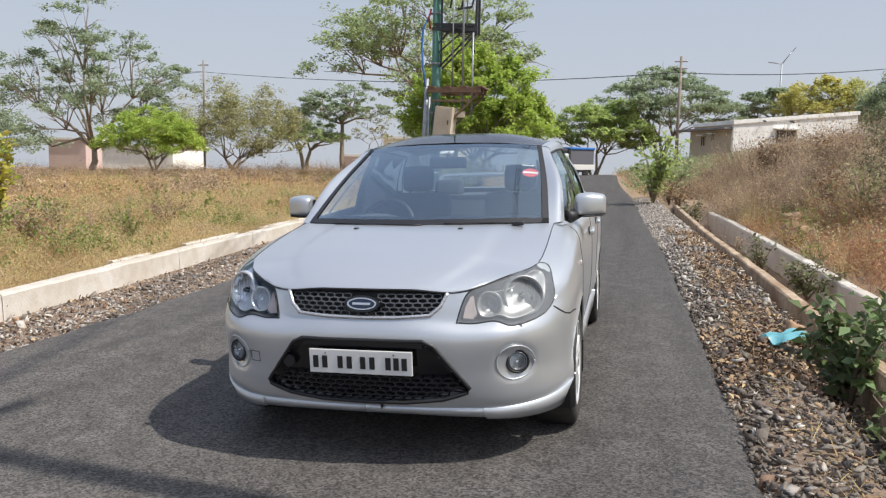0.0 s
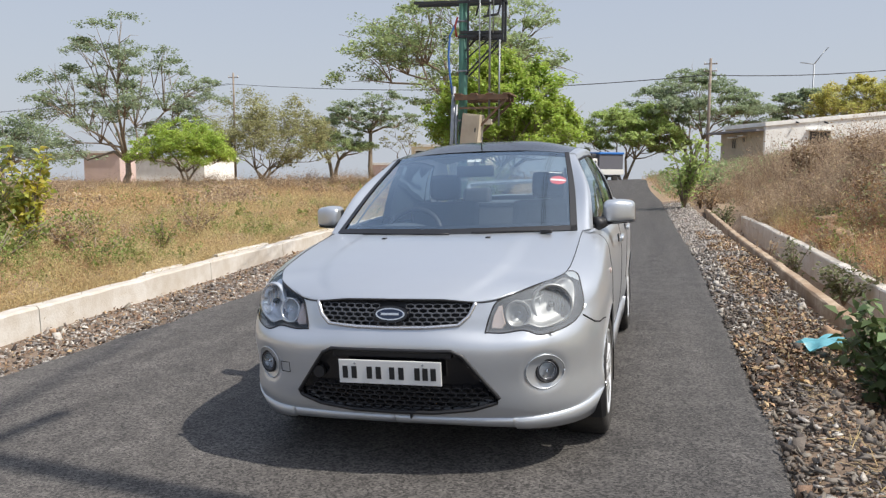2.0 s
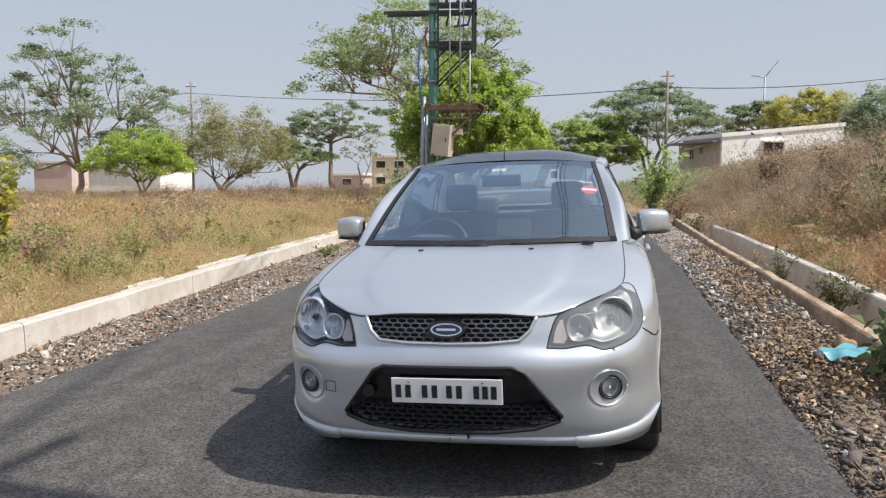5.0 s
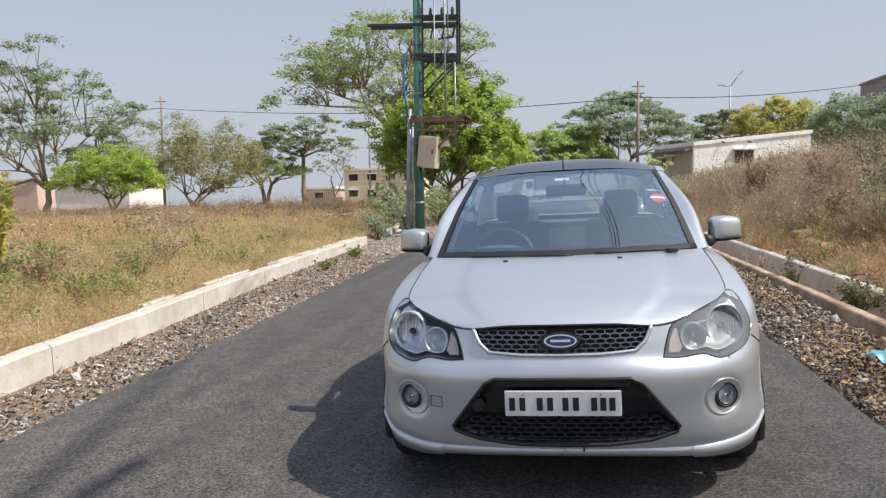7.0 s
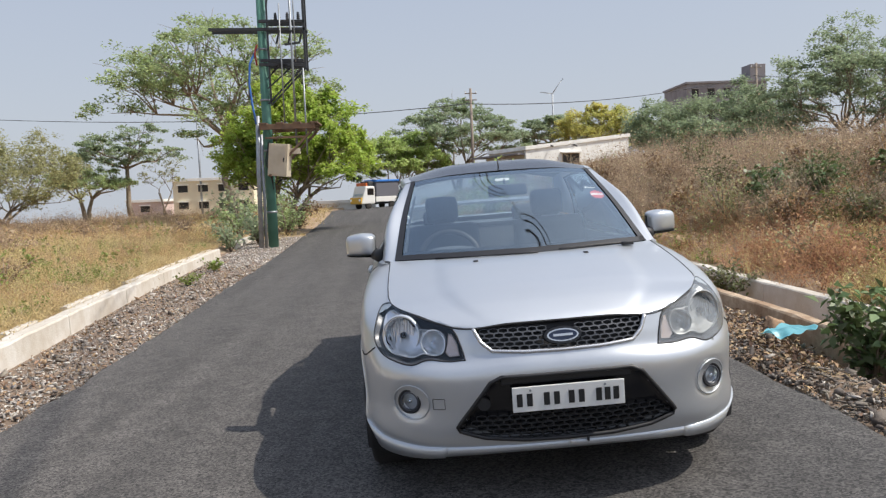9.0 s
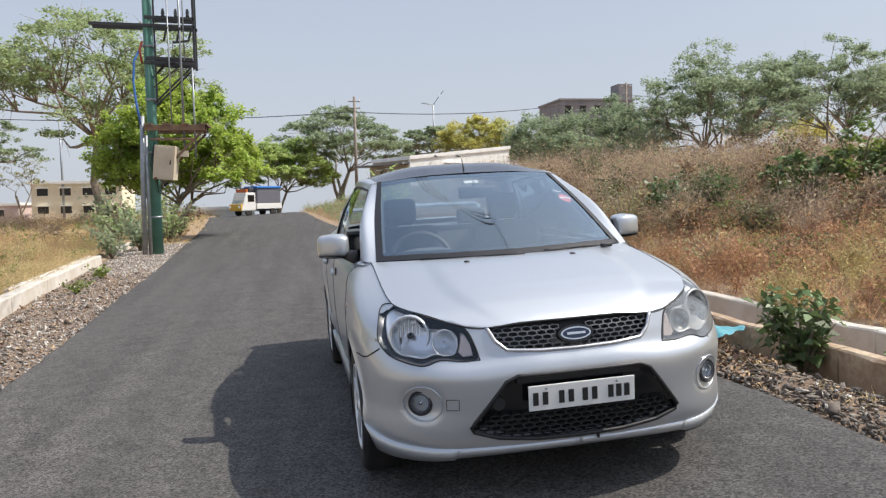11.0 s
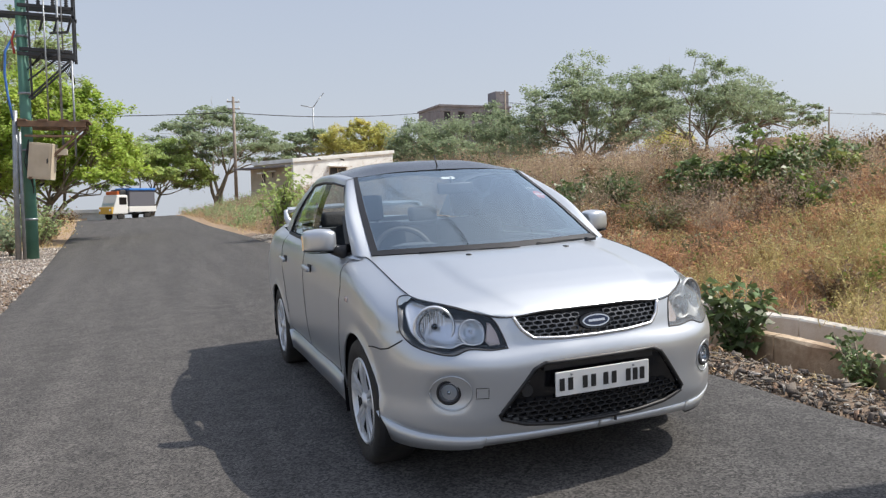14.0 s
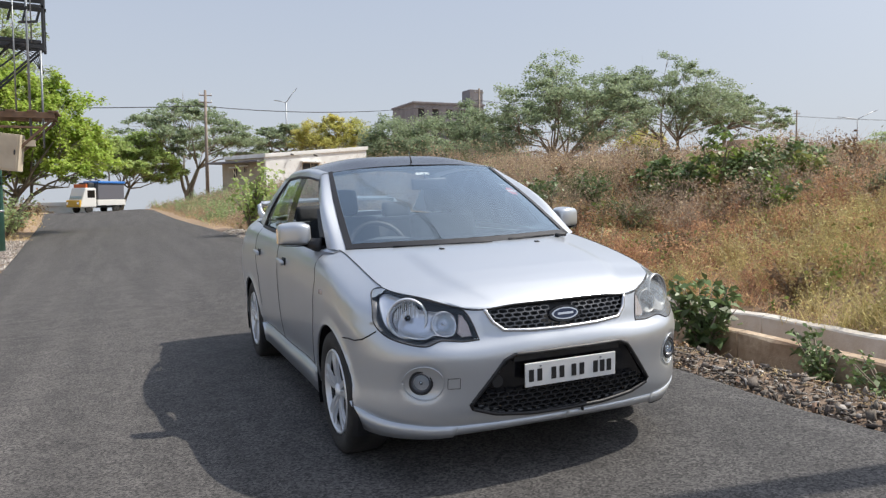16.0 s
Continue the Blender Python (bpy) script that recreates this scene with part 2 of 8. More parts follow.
def on_road(x, y, z=0.0, turn_z=0.0):
    """A pose on the leaning road plane."""
    return SLOPE @ pose(x, y, z, 0, 0, turn_z)


def upright(x, y, z=0.0, turn_z=0.0):
    """An upright pose at a point given in the road's own frame."""
    p = SLOPE @ Vector((x, y, z))
    return pose(p.x, p.y, p.z, 0, 0, turn_z)


def box(bm, lo, hi, bevel=0.0, m=None):
    x0, y0, z0 = lo
    x1, y1, z1 = hi
    vs = [bm.verts.new(v) for v in ((x0, y0, z0), (x1, y0, z0), (x1, y1, z0), (x0, y1, z0), (x0, y0, z1), (x1, y0, z1), (x1, y1, z1), (x0, y1, z1))]
    fs = [bm.faces.new([vs[i] for i in f]) for f in ((3, 2, 1, 0), (4, 5, 6, 7), (0, 1, 5, 4), (1, 2, 6, 5), (2, 3, 7, 6), (3, 0, 4, 7))]
    geom = vs
    if bevel:
        es = list({e for f in fs for e in f.edges})
        r = bmesh.ops.bevel(bm, geom=es, offset=bevel, segments=2, affect="EDGES", profile=0.6)
        geom = list({v for f in r["faces"] for v in f.verts} | {v for v in vs if v.is_valid})
    if m:
        bmesh.ops.transform(bm, matrix=m, verts=geom)
    return bm


def tube_data(points, radii, sides=8, closed_ends=True):
    """Vertices and faces of a tapered tube along points."""
    vs, fs = [], []
    pts = [Vector(p) for p in points]
    n = len(pts)
    ref = Vector((0.31, 0.17, 1.0)).normalized()
    for i, p in enumerate(pts):
        d = (pts[min(i + 1, n - 1)] - pts[max(i - 1, 0)]).normalized()
        a = d.cross(ref)
        if a.length < 0.2:
            a = d.cross(Vector((1, 0, 0)))
        a.normalize()
        b = d.cross(a)
        r = radii[i] if hasattr(radii, "__len__") else radii
        for k in range(sides):
            w = 2 * math.pi * k / sides
            vs.append(p + a * (r * math.cos(w)) + b * (r * math.sin(w)))
    for i in range(n - 1):
        for k in range(sides):
            k2 = (k + 1) % sides
            fs.append((i * sides + k, i * sides + k2, (i + 1) * sides + k2, (i + 1) * sides + k))
    if closed_ends:
        fs.append(tuple(range(sides))[::-1])
        fs.append(tuple((n - 1) * sides + k for k in range(sides)))
    return vs, fs


def join_data(chunks):
    vs, fs = [], []
    for v, f in chunks:
        o = len(vs)
        vs.extend(v)
        fs.extend(tuple(i + o for i in q) for q in f)
    return vs, fs


def tube(name, points, radii, mat, parent=None, sides=8, label=""):
    vs, fs = tube_data(points, radii, sides)
    return plate_part(name, vs, fs, mat, parent, label, smooth=True)


# ---- the ground and the road ----
def right_edge(y):
    return float(np.interp(y, [-60, 8, 13, 26, 40, 58, 64, 80, 100], [1.75, 1.57, 1.45, 1.18, 0.6, 0.2, -0.3, -6.0, -14.0]))


def left_edge(y):
    return float(np.interp(y, [-60, 1, 3, 6, 9, 13, 24, 41, 58, 64, 80, 100], [-3.1, -3.29, -3.33, -3.48, -3.69, -3.89, -4.6, -5.7, -7.0, -8.0, -14.0, -22.0]))


def kerb_line(y):
    return float(np.interp(y, [-60, 2.0, 2.8, 4.3, 6.8, 10, 15, 21, 40], [-3.2, -4.06, -4.17, -4.34, -4.68, -5.05, -5.52, -6.05, -7.6]))


def drain_line(y):
    """The road side of the drain's near wall."""
    return float(np.interp(y, [-60, 3, 6, 11, 20], [2.46, 2.44, 2.41, 2.32, 2.32]))


def bank_line(y):
    """The road side of the wall that holds the bank."""
    return float(np.interp(y, [-60, 9, 13, 20, 26, 40, 60], [3.05, 3.05, 3.0, 2.8, 2.5, 1.9, 1.5]))


def road_height(y):
    return float(np.interp(y, [18, 35, 50, 58, 64, 80, 100, 140], [0.0, 0.10, 0.28, 0.36, 0.36, -0.2, -1.2, -3.0]))


def ground_height(x, y):
    """Height of the land in the road's own frame."""
    base_z = road_height(y)
    k, l, r = kerb_line(min(y, 40)), left_edge(y), right_edge(y)
    wob = 0.05 * noise.noise((x * 0.35, y * 0.35, 3.0))
    if x < k - 0.27:
        d = k - 0.27 - x
        rise = 0.19 if y < 26 else 0.19 * max(0.1, 1 - (y - 26) / 8)
        return max(base_z, 0.004 * min(max(y, 0), 90)) * min(1.0, y / 40 if y > 0 else 0) + rise + 0.0394 * 0.5 * d + wob * min(1, d)
    if x < l:
        return base_z - 0.03 + 0.04 * (l - x) + wob * 0.5
    if x <= r:
        return base_z - 0.06
    if x < r + 0.78:
        d = (x - r) / 0.78
        trench = min(1.0, max(0.0, (3.4 - y) / 1.2)) * min(1.0, max(0.0, (d - 0.48) / 0.35))
        return base_z - 0.025 + 0.045 * math.sin(d * 3.1) + 0.015 * d * d - 0.17 * trench + wob * 0.5
    d = x - (bank_line(y) + 0.10)
    if d < 0:
        return base_z - 0.35 if y < 19 else base_z - 0.05 + 0.15 * max(0, 1 + d / 0.47)
    bank = float(np.interp(d, [0, 0.5, 1.5, 3.5, 6, 12, 25, 55, 110, 400], [0.03, 0.12, 0.42, 0.82, 1.0, 1.05, 1.1, 1.3, 1.6, 2.0]))
    bank += 0.018 * min(max(0.0, y - 20), 70) * min(1.0, d / 6)
    bank *= 1 - 0.6 * float(np.interp(y, [26, 40], [0, 1])) * (1 - min(1.0, max(0.0, (d - 5) / 8)))
    return base_z + bank + 2.2 * wob * min(1, d)


def make_ground():
    xs = np.unique(np.concatenate([np.linspace(-4000, -200, 8), np.linspace(-200, -12, 40), np.arange(-12, 14, 0.25), np.linspace(14, 200, 45), np.linspace(200, 4000, 8)]))
    ys = np.unique(np.concatenate([np.linspace(-4000, -60, 10), np.linspace(-60, -6, 25), np.arange(-6, 26, 0.4), np.linspace(26, 120, 60), np.linspace(120, 4000, 12)]))
    vs = []
    for y in ys:
        for x in xs:
            far = max(0.0, math.hypot(x, y) - 100)
            z = ground_height(float(min(max(x, -120), 120)), float(min(max(y, -60), 120)))
            p = SLOPE @ Vector((min(max(x, -120), 120), y, z))
            p = Vector((x, y, p.z - min(90.0, 0.035 * far)))
            vs.append((p.x, p.y, p.z))
    w = len(xs)
    fs = [(j * w + i, j * w + i + 1, (j + 1) * w + i + 1, (j + 1) * w + i) for j in range(len(ys) - 1) for i in range(w - 1)]
    ob = new("ground", mesh_of("ground", vs, fs, SOIL, True))
    ob.data.materials.append(VERGESOIL)
    for p in ob.data.polygons:
        x, y = p.center.x, p.center.y
        if -12 < y < 26 and (right_edge(y) - 0.2 < x < bank_line(y) or kerb_line(y) - 0.1 < x < left_edge(y) + 0.2):
            p.material_index = 1
    return tagged(ob, "dry reddish-brown earth with dust and litter", "ground", kind="structure")


make_ground()


def make_road():
    ys = np.concatenate([np.linspace(-60, -4, 15), np.arange(-3.8, 30, 0.2), np.linspace(30, 100, 40)])
    vs, fs = [], []
    rows = []
    for y in ys:
        y = float(y)
        z = road_height(y)
        l = left_edge(y) + 0.05 * noise.noise((0, y * 1.7, 0)) + 0.03 * noise.noise((4, y * 6, 0))
        r = right_edge(y) + 0.05 * noise.noise((9, y * 1.5, 0)) + 0.025 * noise.noise((7, y * 7, 0))
        row = [(l - 0.05, z - 0.07), (l, z - 0.012), (l + 0.06, z)] + [(l + (r - l) * k / 8, z) for k in range(1, 8)] + [(r - 0.06, z), (r, z - 0.012), (r + 0.05, z - 0.07)]
        rows.append(len(vs))
        for x, h in row:
            p = SLOPE @ Vector((x, y, h))
            vs.append(p)
    n = 13
    for j in range(len(ys) - 1):
        for i in range(n - 1):
            a, b = rows[j] + i, rows[j + 1] + i
            fs.append((a, a + 1, b + 1, b))
    ob = new("road", mesh_of("road", vs, fs, ASPHALT, True))
    return tagged(ob, "freshly laid dark grey asphalt lane with ragged edges", "road", kind="structure")


make_road()


def concrete_run(name, label, line, y0, y1, z0, z1, thick, seg, gaps=(), lean=0.0, seed=3, mat=None):
    """A low cast concrete wall in pieces, each an object with worn edges."""
    rnd = random.Random(seed)
    root = base(name, SLOPE, label, "wall", kind="structure")
    y = y0
    while y < y1:
        e = min(y + seg * rnd.uniform(0.8, 1.2), y1)
        if not any(a < (y + e) / 2 < b for a, b in gaps):
            vs, fs = [], []
            n = max(2, int((e - y) / 0.16))
            for k in range(n + 1):
                yy = y + 0.006 + (e - y - 0.012) * k / n
                x = line(yy)
                top = z1 + 0.012 * noise.noise((yy * 2.3, seed, 1)) + 0.007 * noise.noise((yy * 0.5, seed, 4))
                c1 = 0.012 + 0.022 * max(0, noise.noise((yy * 3.1, seed, 7)))
                c2 = 0.012 + 0.022 * max(0, noise.noise((yy * 2.7, seed, 9)))
                j = 0.006 * noise.noise((yy * 5, seed, 2))
                sec = [(x - thick + j, z0), (x - thick + j, top - c2), (x - thick + c2, top), (x - c1, top + 0.004), (x + j, top - c1), (x + lean + j, (z0 + top) / 2), (x + lean + j, z0)]
                vs += [(a, yy, h) for a, h in sec]
            for k in range(n):
                for i in range(6):
                    a, b = k * 7 + i, (k + 1) * 7 + i
                    fs.append((a, a + 1, b + 1, b))
            fs += [tuple(range(7)), tuple(n * 7 + i for i in range(6, -1, -1))]
            plate_part("concrete_piece", vs, fs, mat or CONCRETE, root)
        y = e
    return root


concrete_run("kerb_wall", "low weathered cast concrete kerb wall beside the field", kerb_line, -10, 25, -0.12, 0.245, 0.20, 3.2, gaps=((18.9, 20.2),))
concrete_run("kerb_wall", "broken strip of older concrete showing behind the kerb wall", lambda y: kerb_line(y) - 0.22, 4.6, 17.5, -0.05, 0.262, 0.10, 0.9, gaps=((5.6, 6.9), (8.6, 9.0)), seed=17)
concrete_run("drain_wall", "low dirty concrete drain wall nearest the gravel verge, broken in places", lambda y: drain_line(y) + 0.10, -10, 20, -0.45, 0.085, 0.10, 2.4, gaps=((5.35, 5.75),), seed=8, mat=CONCRETE_DIRTY)
concrete_run("bank_wall", "pale concrete wall holding the earth bank behind the drain", lambda y: bank_line(y) + 0.12, -10, 16, -0.45, 0.085, 0.12, 2.7, gaps=((10.6, 11.2),), seed=5)


# ---- the silver saloon car ----
from mathutils.bvhtree import BVHTree

PAINT = material("silver_paint", (0.555, 0.585, 0.62), 0.30, 0.62, vary=(0.53, 0.555, 0.585), scale=1.5, coat=0.3, fine=(420, (0.64, 0.655, 0.67), 0.3))
ROOFBLACK = material("black_gloss_wrap", (0.022, 0.024, 0.03), 0.22, coat=0.4)
BLACKPLASTIC = material("black_plastic", (0.014, 0.014, 0.016), 0.5, bump=0.1)
GLOSSBLACK = material("piano_black", (0.008, 0.008, 0.01), 0.15, coat=0.3)
RUBBER = material("tyre_rubber", (0.022, 0.021, 0.02), 0.85, vary=(0.05, 0.045, 0.04), scale=9, bump=0.3, bump_scale=90)
ALLOY = material("alloy_rim", (0.76, 0.77, 0.78), 0.34, 0.55)
CHROME = material("chrome", (0.75, 0.75, 0.77), 0.10, 1.0)
SATIN = material("satin_silver", (0.60, 0.60, 0.61), 0.25, 0.75)
HOUSING = material("lamp_housing", (0.07, 0.075, 0.09), 0.35, spec=0.5)
LAMPCHROME = material("lamp_inner_chrome", (0.76, 0.78, 0.81), 0.2, 0.65)
# Darker copy of the lamp chrome, holding down sun glare on one lamp.
LAMPDULL = material("sun_side_lamp_chrome", (0.34, 0.35, 0.355), 0.4, 0.5)
REFLECTOR = material("lamp_reflector", (0.86, 0.87, 0.89), 0.08, 0.95)
AMBERGLASS = material("pale_indicator_lens", (0.62, 0.52, 0.48), 0.15, 0.3)
CABIN = material("cabin_trim", (0.055, 0.07, 0.085), 0.8, vary=(0.075, 0.09, 0.105), scale=6)
CABINPALE = material("pale_pillar_trim", (0.30, 0.31, 0.28), 0.8)
SEATCLOTH = material("seat_cover", (0.026, 0.03, 0.037), 0.75, vary=(0.04, 0.045, 0.05), scale=20, bump=0.3)
PLATEWHITE = material("plate_white", (0.74, 0.74, 0.72), 0.45)
PLATEBLACK = material("plate_black", (0.015, 0.015, 0.016), 0.5)
BADGEBLUE = material("badge_blue", (0.008, 0.017, 0.05), 0.2, coat=0.5)
STICKERRED = material("sticker_red", (0.60, 0.06, 0.04), 0.5)
STICKERWHITE = material("sticker_white", (0.75, 0.75, 0.72), 0.5)
GOLD = material("gold_trinket", (0.70, 0.42, 0.08), 0.35, 0.5)
SEAM = material("panel_gap", (0.02, 0.02, 0.022), 0.8)


def glass(name, tint, gloss=1.0, ior=1.45, haze=0.0, fog=0.0):
    m = bpy.data.materials.new(name)
    m.use_nodes = True
    nt = m.node_tree
    nt.nodes.remove(nt.nodes["Principled BSDF"])
    fr = nt.nodes.new("ShaderNodeFresnel")
    fr.inputs[0].default_value = ior
    sc = nt.nodes.new("ShaderNodeMath")
    sc.operation = "MULTIPLY_ADD"
    sc.use_clamp = True
    sc.inputs[1].default_value, sc.inputs[2].default_value = gloss, haze
    tr = nt.nodes.new("ShaderNodeBsdfTransparent")
    tr.inputs[0].default_value = (*tint, 1)
    gl = nt.nodes.new("ShaderNodeBsdfGlossy")
    gl.inputs["Roughness"].default_value = 0.02
    gl.inputs["Color"].default_value = (0.80, 0.93, 1.0, 1)
    ms = nt.nodes.new("ShaderNodeMixShader")
    nt.links.new(fr.outputs[0], sc.inputs[0])
    nt.links.new(sc.outputs[0], ms.inputs[0])
    nt.links.new(tr.outputs[0], ms.inputs[1])
    nt.links.new(gl.outputs[0], ms.inputs[2])
    last = ms
    if fog:
        # a weathered, milky film
        df = nt.nodes.new("ShaderNodeBsdfDiffuse")
        df.inputs[0].default_value = (0.50, 0.515, 0.53, 1)
        last = nt.nodes.new("ShaderNodeMixShader")
        last.inputs[0].default_value = fog
        nt.links.new(ms.outputs[0], last.inputs[1])
        nt.links.new(df.outputs[0], last.inputs[2])
    nt.links.new(last.outputs[0], nt.nodes["Material Output"].inputs[0])
    return m


WINDGLASS = glass("windscreen_glass", (0.90, 0.98, 0.98), 2.0, 1.5, 0.15)
REARGLASS = glass("rear_glass", (0.94, 0.98, 0.98), 0.5, 1.45, 0.0)
SIDEGLASS = glass("side_glass", (0.88, 0.94, 0.92), 1.3, 1.5, 0.03)
LENS = glass("lamp_lens", (0.95, 0.96, 0.98), 0.7, 1.45, 0.01)
OLDLENS = glass("milky_lens", (0.90, 0.91, 0.91), 0.9, 1.45, 0.04, 0.20)

car = base("car", SLOPE, "silver four-door saloon car with black roof, parked on the asphalt", "car")


def spline(P, n, axis=0):
    """Smooth resampling of control points along an axis; n: samples for each span."""
    P = np.moveaxis(np.asarray(P, float), axis, 0)
    k = len(P)
    step = np.linalg.norm(np.diff(P, axis=0), axis=-1)
    step = step.reshape(k - 1, -1).mean(1) if step.ndim > 1 else step
    t = np.concatenate([[0], np.cumsum(np.maximum(step, 1e-4))])
    d = np.diff(P, axis=0) / np.diff(t).reshape(-1, *[1] * (P.ndim - 1))
    tan = np.empty_like(P)
    tan[0], tan[-1] = d[0], d[-1]
    for i in range(1, k - 1):
        h0, h1 = t[i] - t[i - 1], t[i + 1] - t[i]
        tan[i] = (d[i - 1] * h1 + d[i] * h0) / (h0 + h1)
    out = []
    for i in range(k - 1):
        m = n[i] if hasattr(n, "__len__") else n
        for j in range(m + (i == k - 2)):
            s, h = j / m, t[i + 1] - t[i]
            out.append((2 * s**3 - 3 * s**2 + 1) * P[i] + (s**3 - 2 * s**2 + s) * h * tan[i] + (-2 * s**3 + 3 * s**2) * P[i + 1] + (s**3 - s**2) * h * tan[i + 1])
    return np.moveaxis(np.array(out), 0, axis)


def grid_faces(nu, nv, o=0):
    return [(o + i * nv + j, o + (i + 1) * nv + j, o + (i + 1) * nv + j + 1, o + i * nv + j + 1) for i in range(nu - 1) for j in range(nv - 1)]


def mirrored(vs, fs):
    """A half mesh (x at or over 0) with its other half, as a welded bmesh."""
    bm = bmesh.new()
    a = [bm.verts.new((float(x), float(y), float(z))) for x, y, z in vs]
    b = [bm.verts.new((-float(x), float(y), float(z))) for x, y, z in vs]
    for f in fs:
        bm.faces.new([a[i] for i in f])
        bm.faces.new([b[i] for i in reversed(f)])
    bmesh.ops.remove_doubles(bm, verts=bm.verts, dist=0.0008)
    bmesh.ops.dissolve_degenerate(bm, dist=0.0002, edges=bm.edges)
    return bm


def station(y, sec):
    return [(x, y, z) for x, z in sec]


# Rows from the lower lip up to the bonnet edge, the waist and the boot edge; stations from the nose round to the tail.
BODY = [
    [(0, 0.07, 0.235), (0, 0.035, 0.285), (0, 0.012, 0.43), (0, -0.002, 0.570), (0, 0.028, 0.645), (0, 0.045, 0.70), (0, 0.080, 0.757)],
    [(0.2, 0.075, 0.235), (0.2, 0.04, 0.285), (0.2, 0.016, 0.43), (0.2, 0.003, 0.570), (0.2, 0.037, 0.645), (0.2, 0.054, 0.70), (0.2, 0.088, 0.756)],
    [(0.4, 0.11, 0.225), (0.42, 0.075, 0.285), (0.42, 0.048, 0.43), (0.42, 0.040, 0.562), (0.41, 0.080, 0.632), (0.41, 0.098, 0.69), (0.405, 0.115, 0.747)],
    [(0.58, 0.17, 0.215), (0.60, 0.135, 0.285), (0.615, 0.128, 0.43), (0.61, 0.108, 0.560), (0.61, 0.142, 0.632), (0.60, 0.185, 0.718), (0.575, 0.232, 0.797)],
    [(0.72, 0.30, 0.21), (0.75, 0.275, 0.285), (0.755, 0.275, 0.43), (0.755, 0.254, 0.562), (0.752, 0.295, 0.66), (0.735, 0.345, 0.752), (0.665, 0.385, 0.818)],
    [(0.78, 0.42, 0.21), (0.815, 0.42, 0.285), (0.812, 0.42, 0.43), (0.815, 0.41, 0.58), (0.815, 0.44, 0.68), (0.790, 0.47, 0.775), (0.693, 0.465, 0.838)],
    [(0.79, 0.56, 0.21), (0.832, 0.56, 0.29), (0.832, 0.57, 0.44), (0.838, 0.57, 0.60), (0.838, 0.59, 0.72), (0.802, 0.60, 0.815), (0.700, 0.60, 0.868)],
    station(0.82, [(0.79, 0.20), (0.838, 0.29), (0.842, 0.45), (0.847, 0.62), (0.842, 0.75), (0.808, 0.862), (0.700, 0.912)]),
    station(1.10, [(0.79, 0.20), (0.822, 0.29), (0.836, 0.45), (0.842, 0.62), (0.837, 0.78), (0.803, 0.90), (0.700, 0.955)]),
    station(1.45, [(0.78, 0.19), (0.80, 0.28), (0.826, 0.45), (0.838, 0.62), (0.834, 0.79), (0.812, 0.905), (0.760, 0.962)]),
    station(2.00, [(0.78, 0.19), (0.80, 0.28), (0.830, 0.45), (0.842, 0.62), (0.840, 0.80), (0.818, 0.925), (0.766, 0.985)]),
    station(2.70, [(0.78, 0.19), (0.80, 0.28), (0.830, 0.45), (0.842, 0.62), (0.840, 0.82), (0.812, 0.945), (0.757, 1.005)]),
    station(3.28, [(0.79, 0.20), (0.822, 0.29), (0.836, 0.45), (0.847, 0.62), (0.843, 0.82), (0.800, 0.965), (0.735, 1.025)]),
    station(3.75, [(0.78, 0.22), (0.81, 0.29), (0.822, 0.45), (0.836, 0.62), (0.828, 0.83), (0.775, 0.98), (0.690, 1.045)]),
    station(4.05, [(0.70, 0.24), (0.735, 0.30), (0.752, 0.45), (0.768, 0.62), (0.752, 0.83), (0.70, 0.985), (0.620, 1.055)]),
    [(0.5, 4.15, 0.24), (0.5, 4.18, 0.30), (0.5, 4.20, 0.45), (0.5, 4.20, 0.62), (0.5, 4.18, 0.83), (0.48, 4.15, 0.985), (0.45, 4.10, 1.062)],
    [(0, 4.20, 0.24), (0, 4.23, 0.30), (0, 4.25, 0.45), (0, 4.25, 0.62), (0, 4.22, 0.83), (0, 4.19, 0.985), (0, 4.13, 1.068)],
]
NU = [14, 14, 14, 14, 10, 11, 18, 20, 20, 22, 22, 24, 22, 14, 14, 12]
SURF = spline(spline(np.array(BODY), NU, 0), 10, 1)
WHEEL_Y, WHEEL_Z, ARCH = (0.80, 3.286), 0.29, 0.335


def inside_poly(x, z, poly):
    """Signed distance to a closed outline, negative inside."""
    best, ins = 1e9, False
    n = len(poly)
    for i in range(n):
        (x0, z0), (x1, z1) = poly[i], poly[(i + 1) % n]
        dx, dz = x1 - x0, z1 - z0
        t = max(0.0, min(1.0, ((x - x0) * dx + (z - z0) * dz) / (dx * dx + dz * dz)))
        best = min(best, math.hypot(x - x0 - t * dx, z - z0 - t * dz))
        if (z0 > z) != (z1 > z) and x < x0 + (z - z0) / (z1 - z0) * dx:
            ins = not ins
    return -best if ins else best


INTAKE = [(-0.26, 0.556), (0.26, 0.556), (0.305, 0.535), (0.445, 0.355), (0.435, 0.335), (0.34, 0.305), (0.18, 0.288), (0, 0.284), (-0.18, 0.288), (-0.34, 0.305), (-0.435, 0.335), (-0.445, 0.355), (-0.305, 0.535)]
LAMP_CORNERS = [(0.394, 0.627), (0.40, 0.6245), (0.463, 0.621), (0.545, 0.629), (0.612, 0.609), (0.69, 0.623), (0.742, 0.650), (0.766, 0.70), (0.752, 0.768), (0.728, 0.816), (0.688, 0.829), (0.63, 0.812), (0.572, 0.790), (0.50, 0.768), (0.434, 0.742), (0.408, 0.685)]


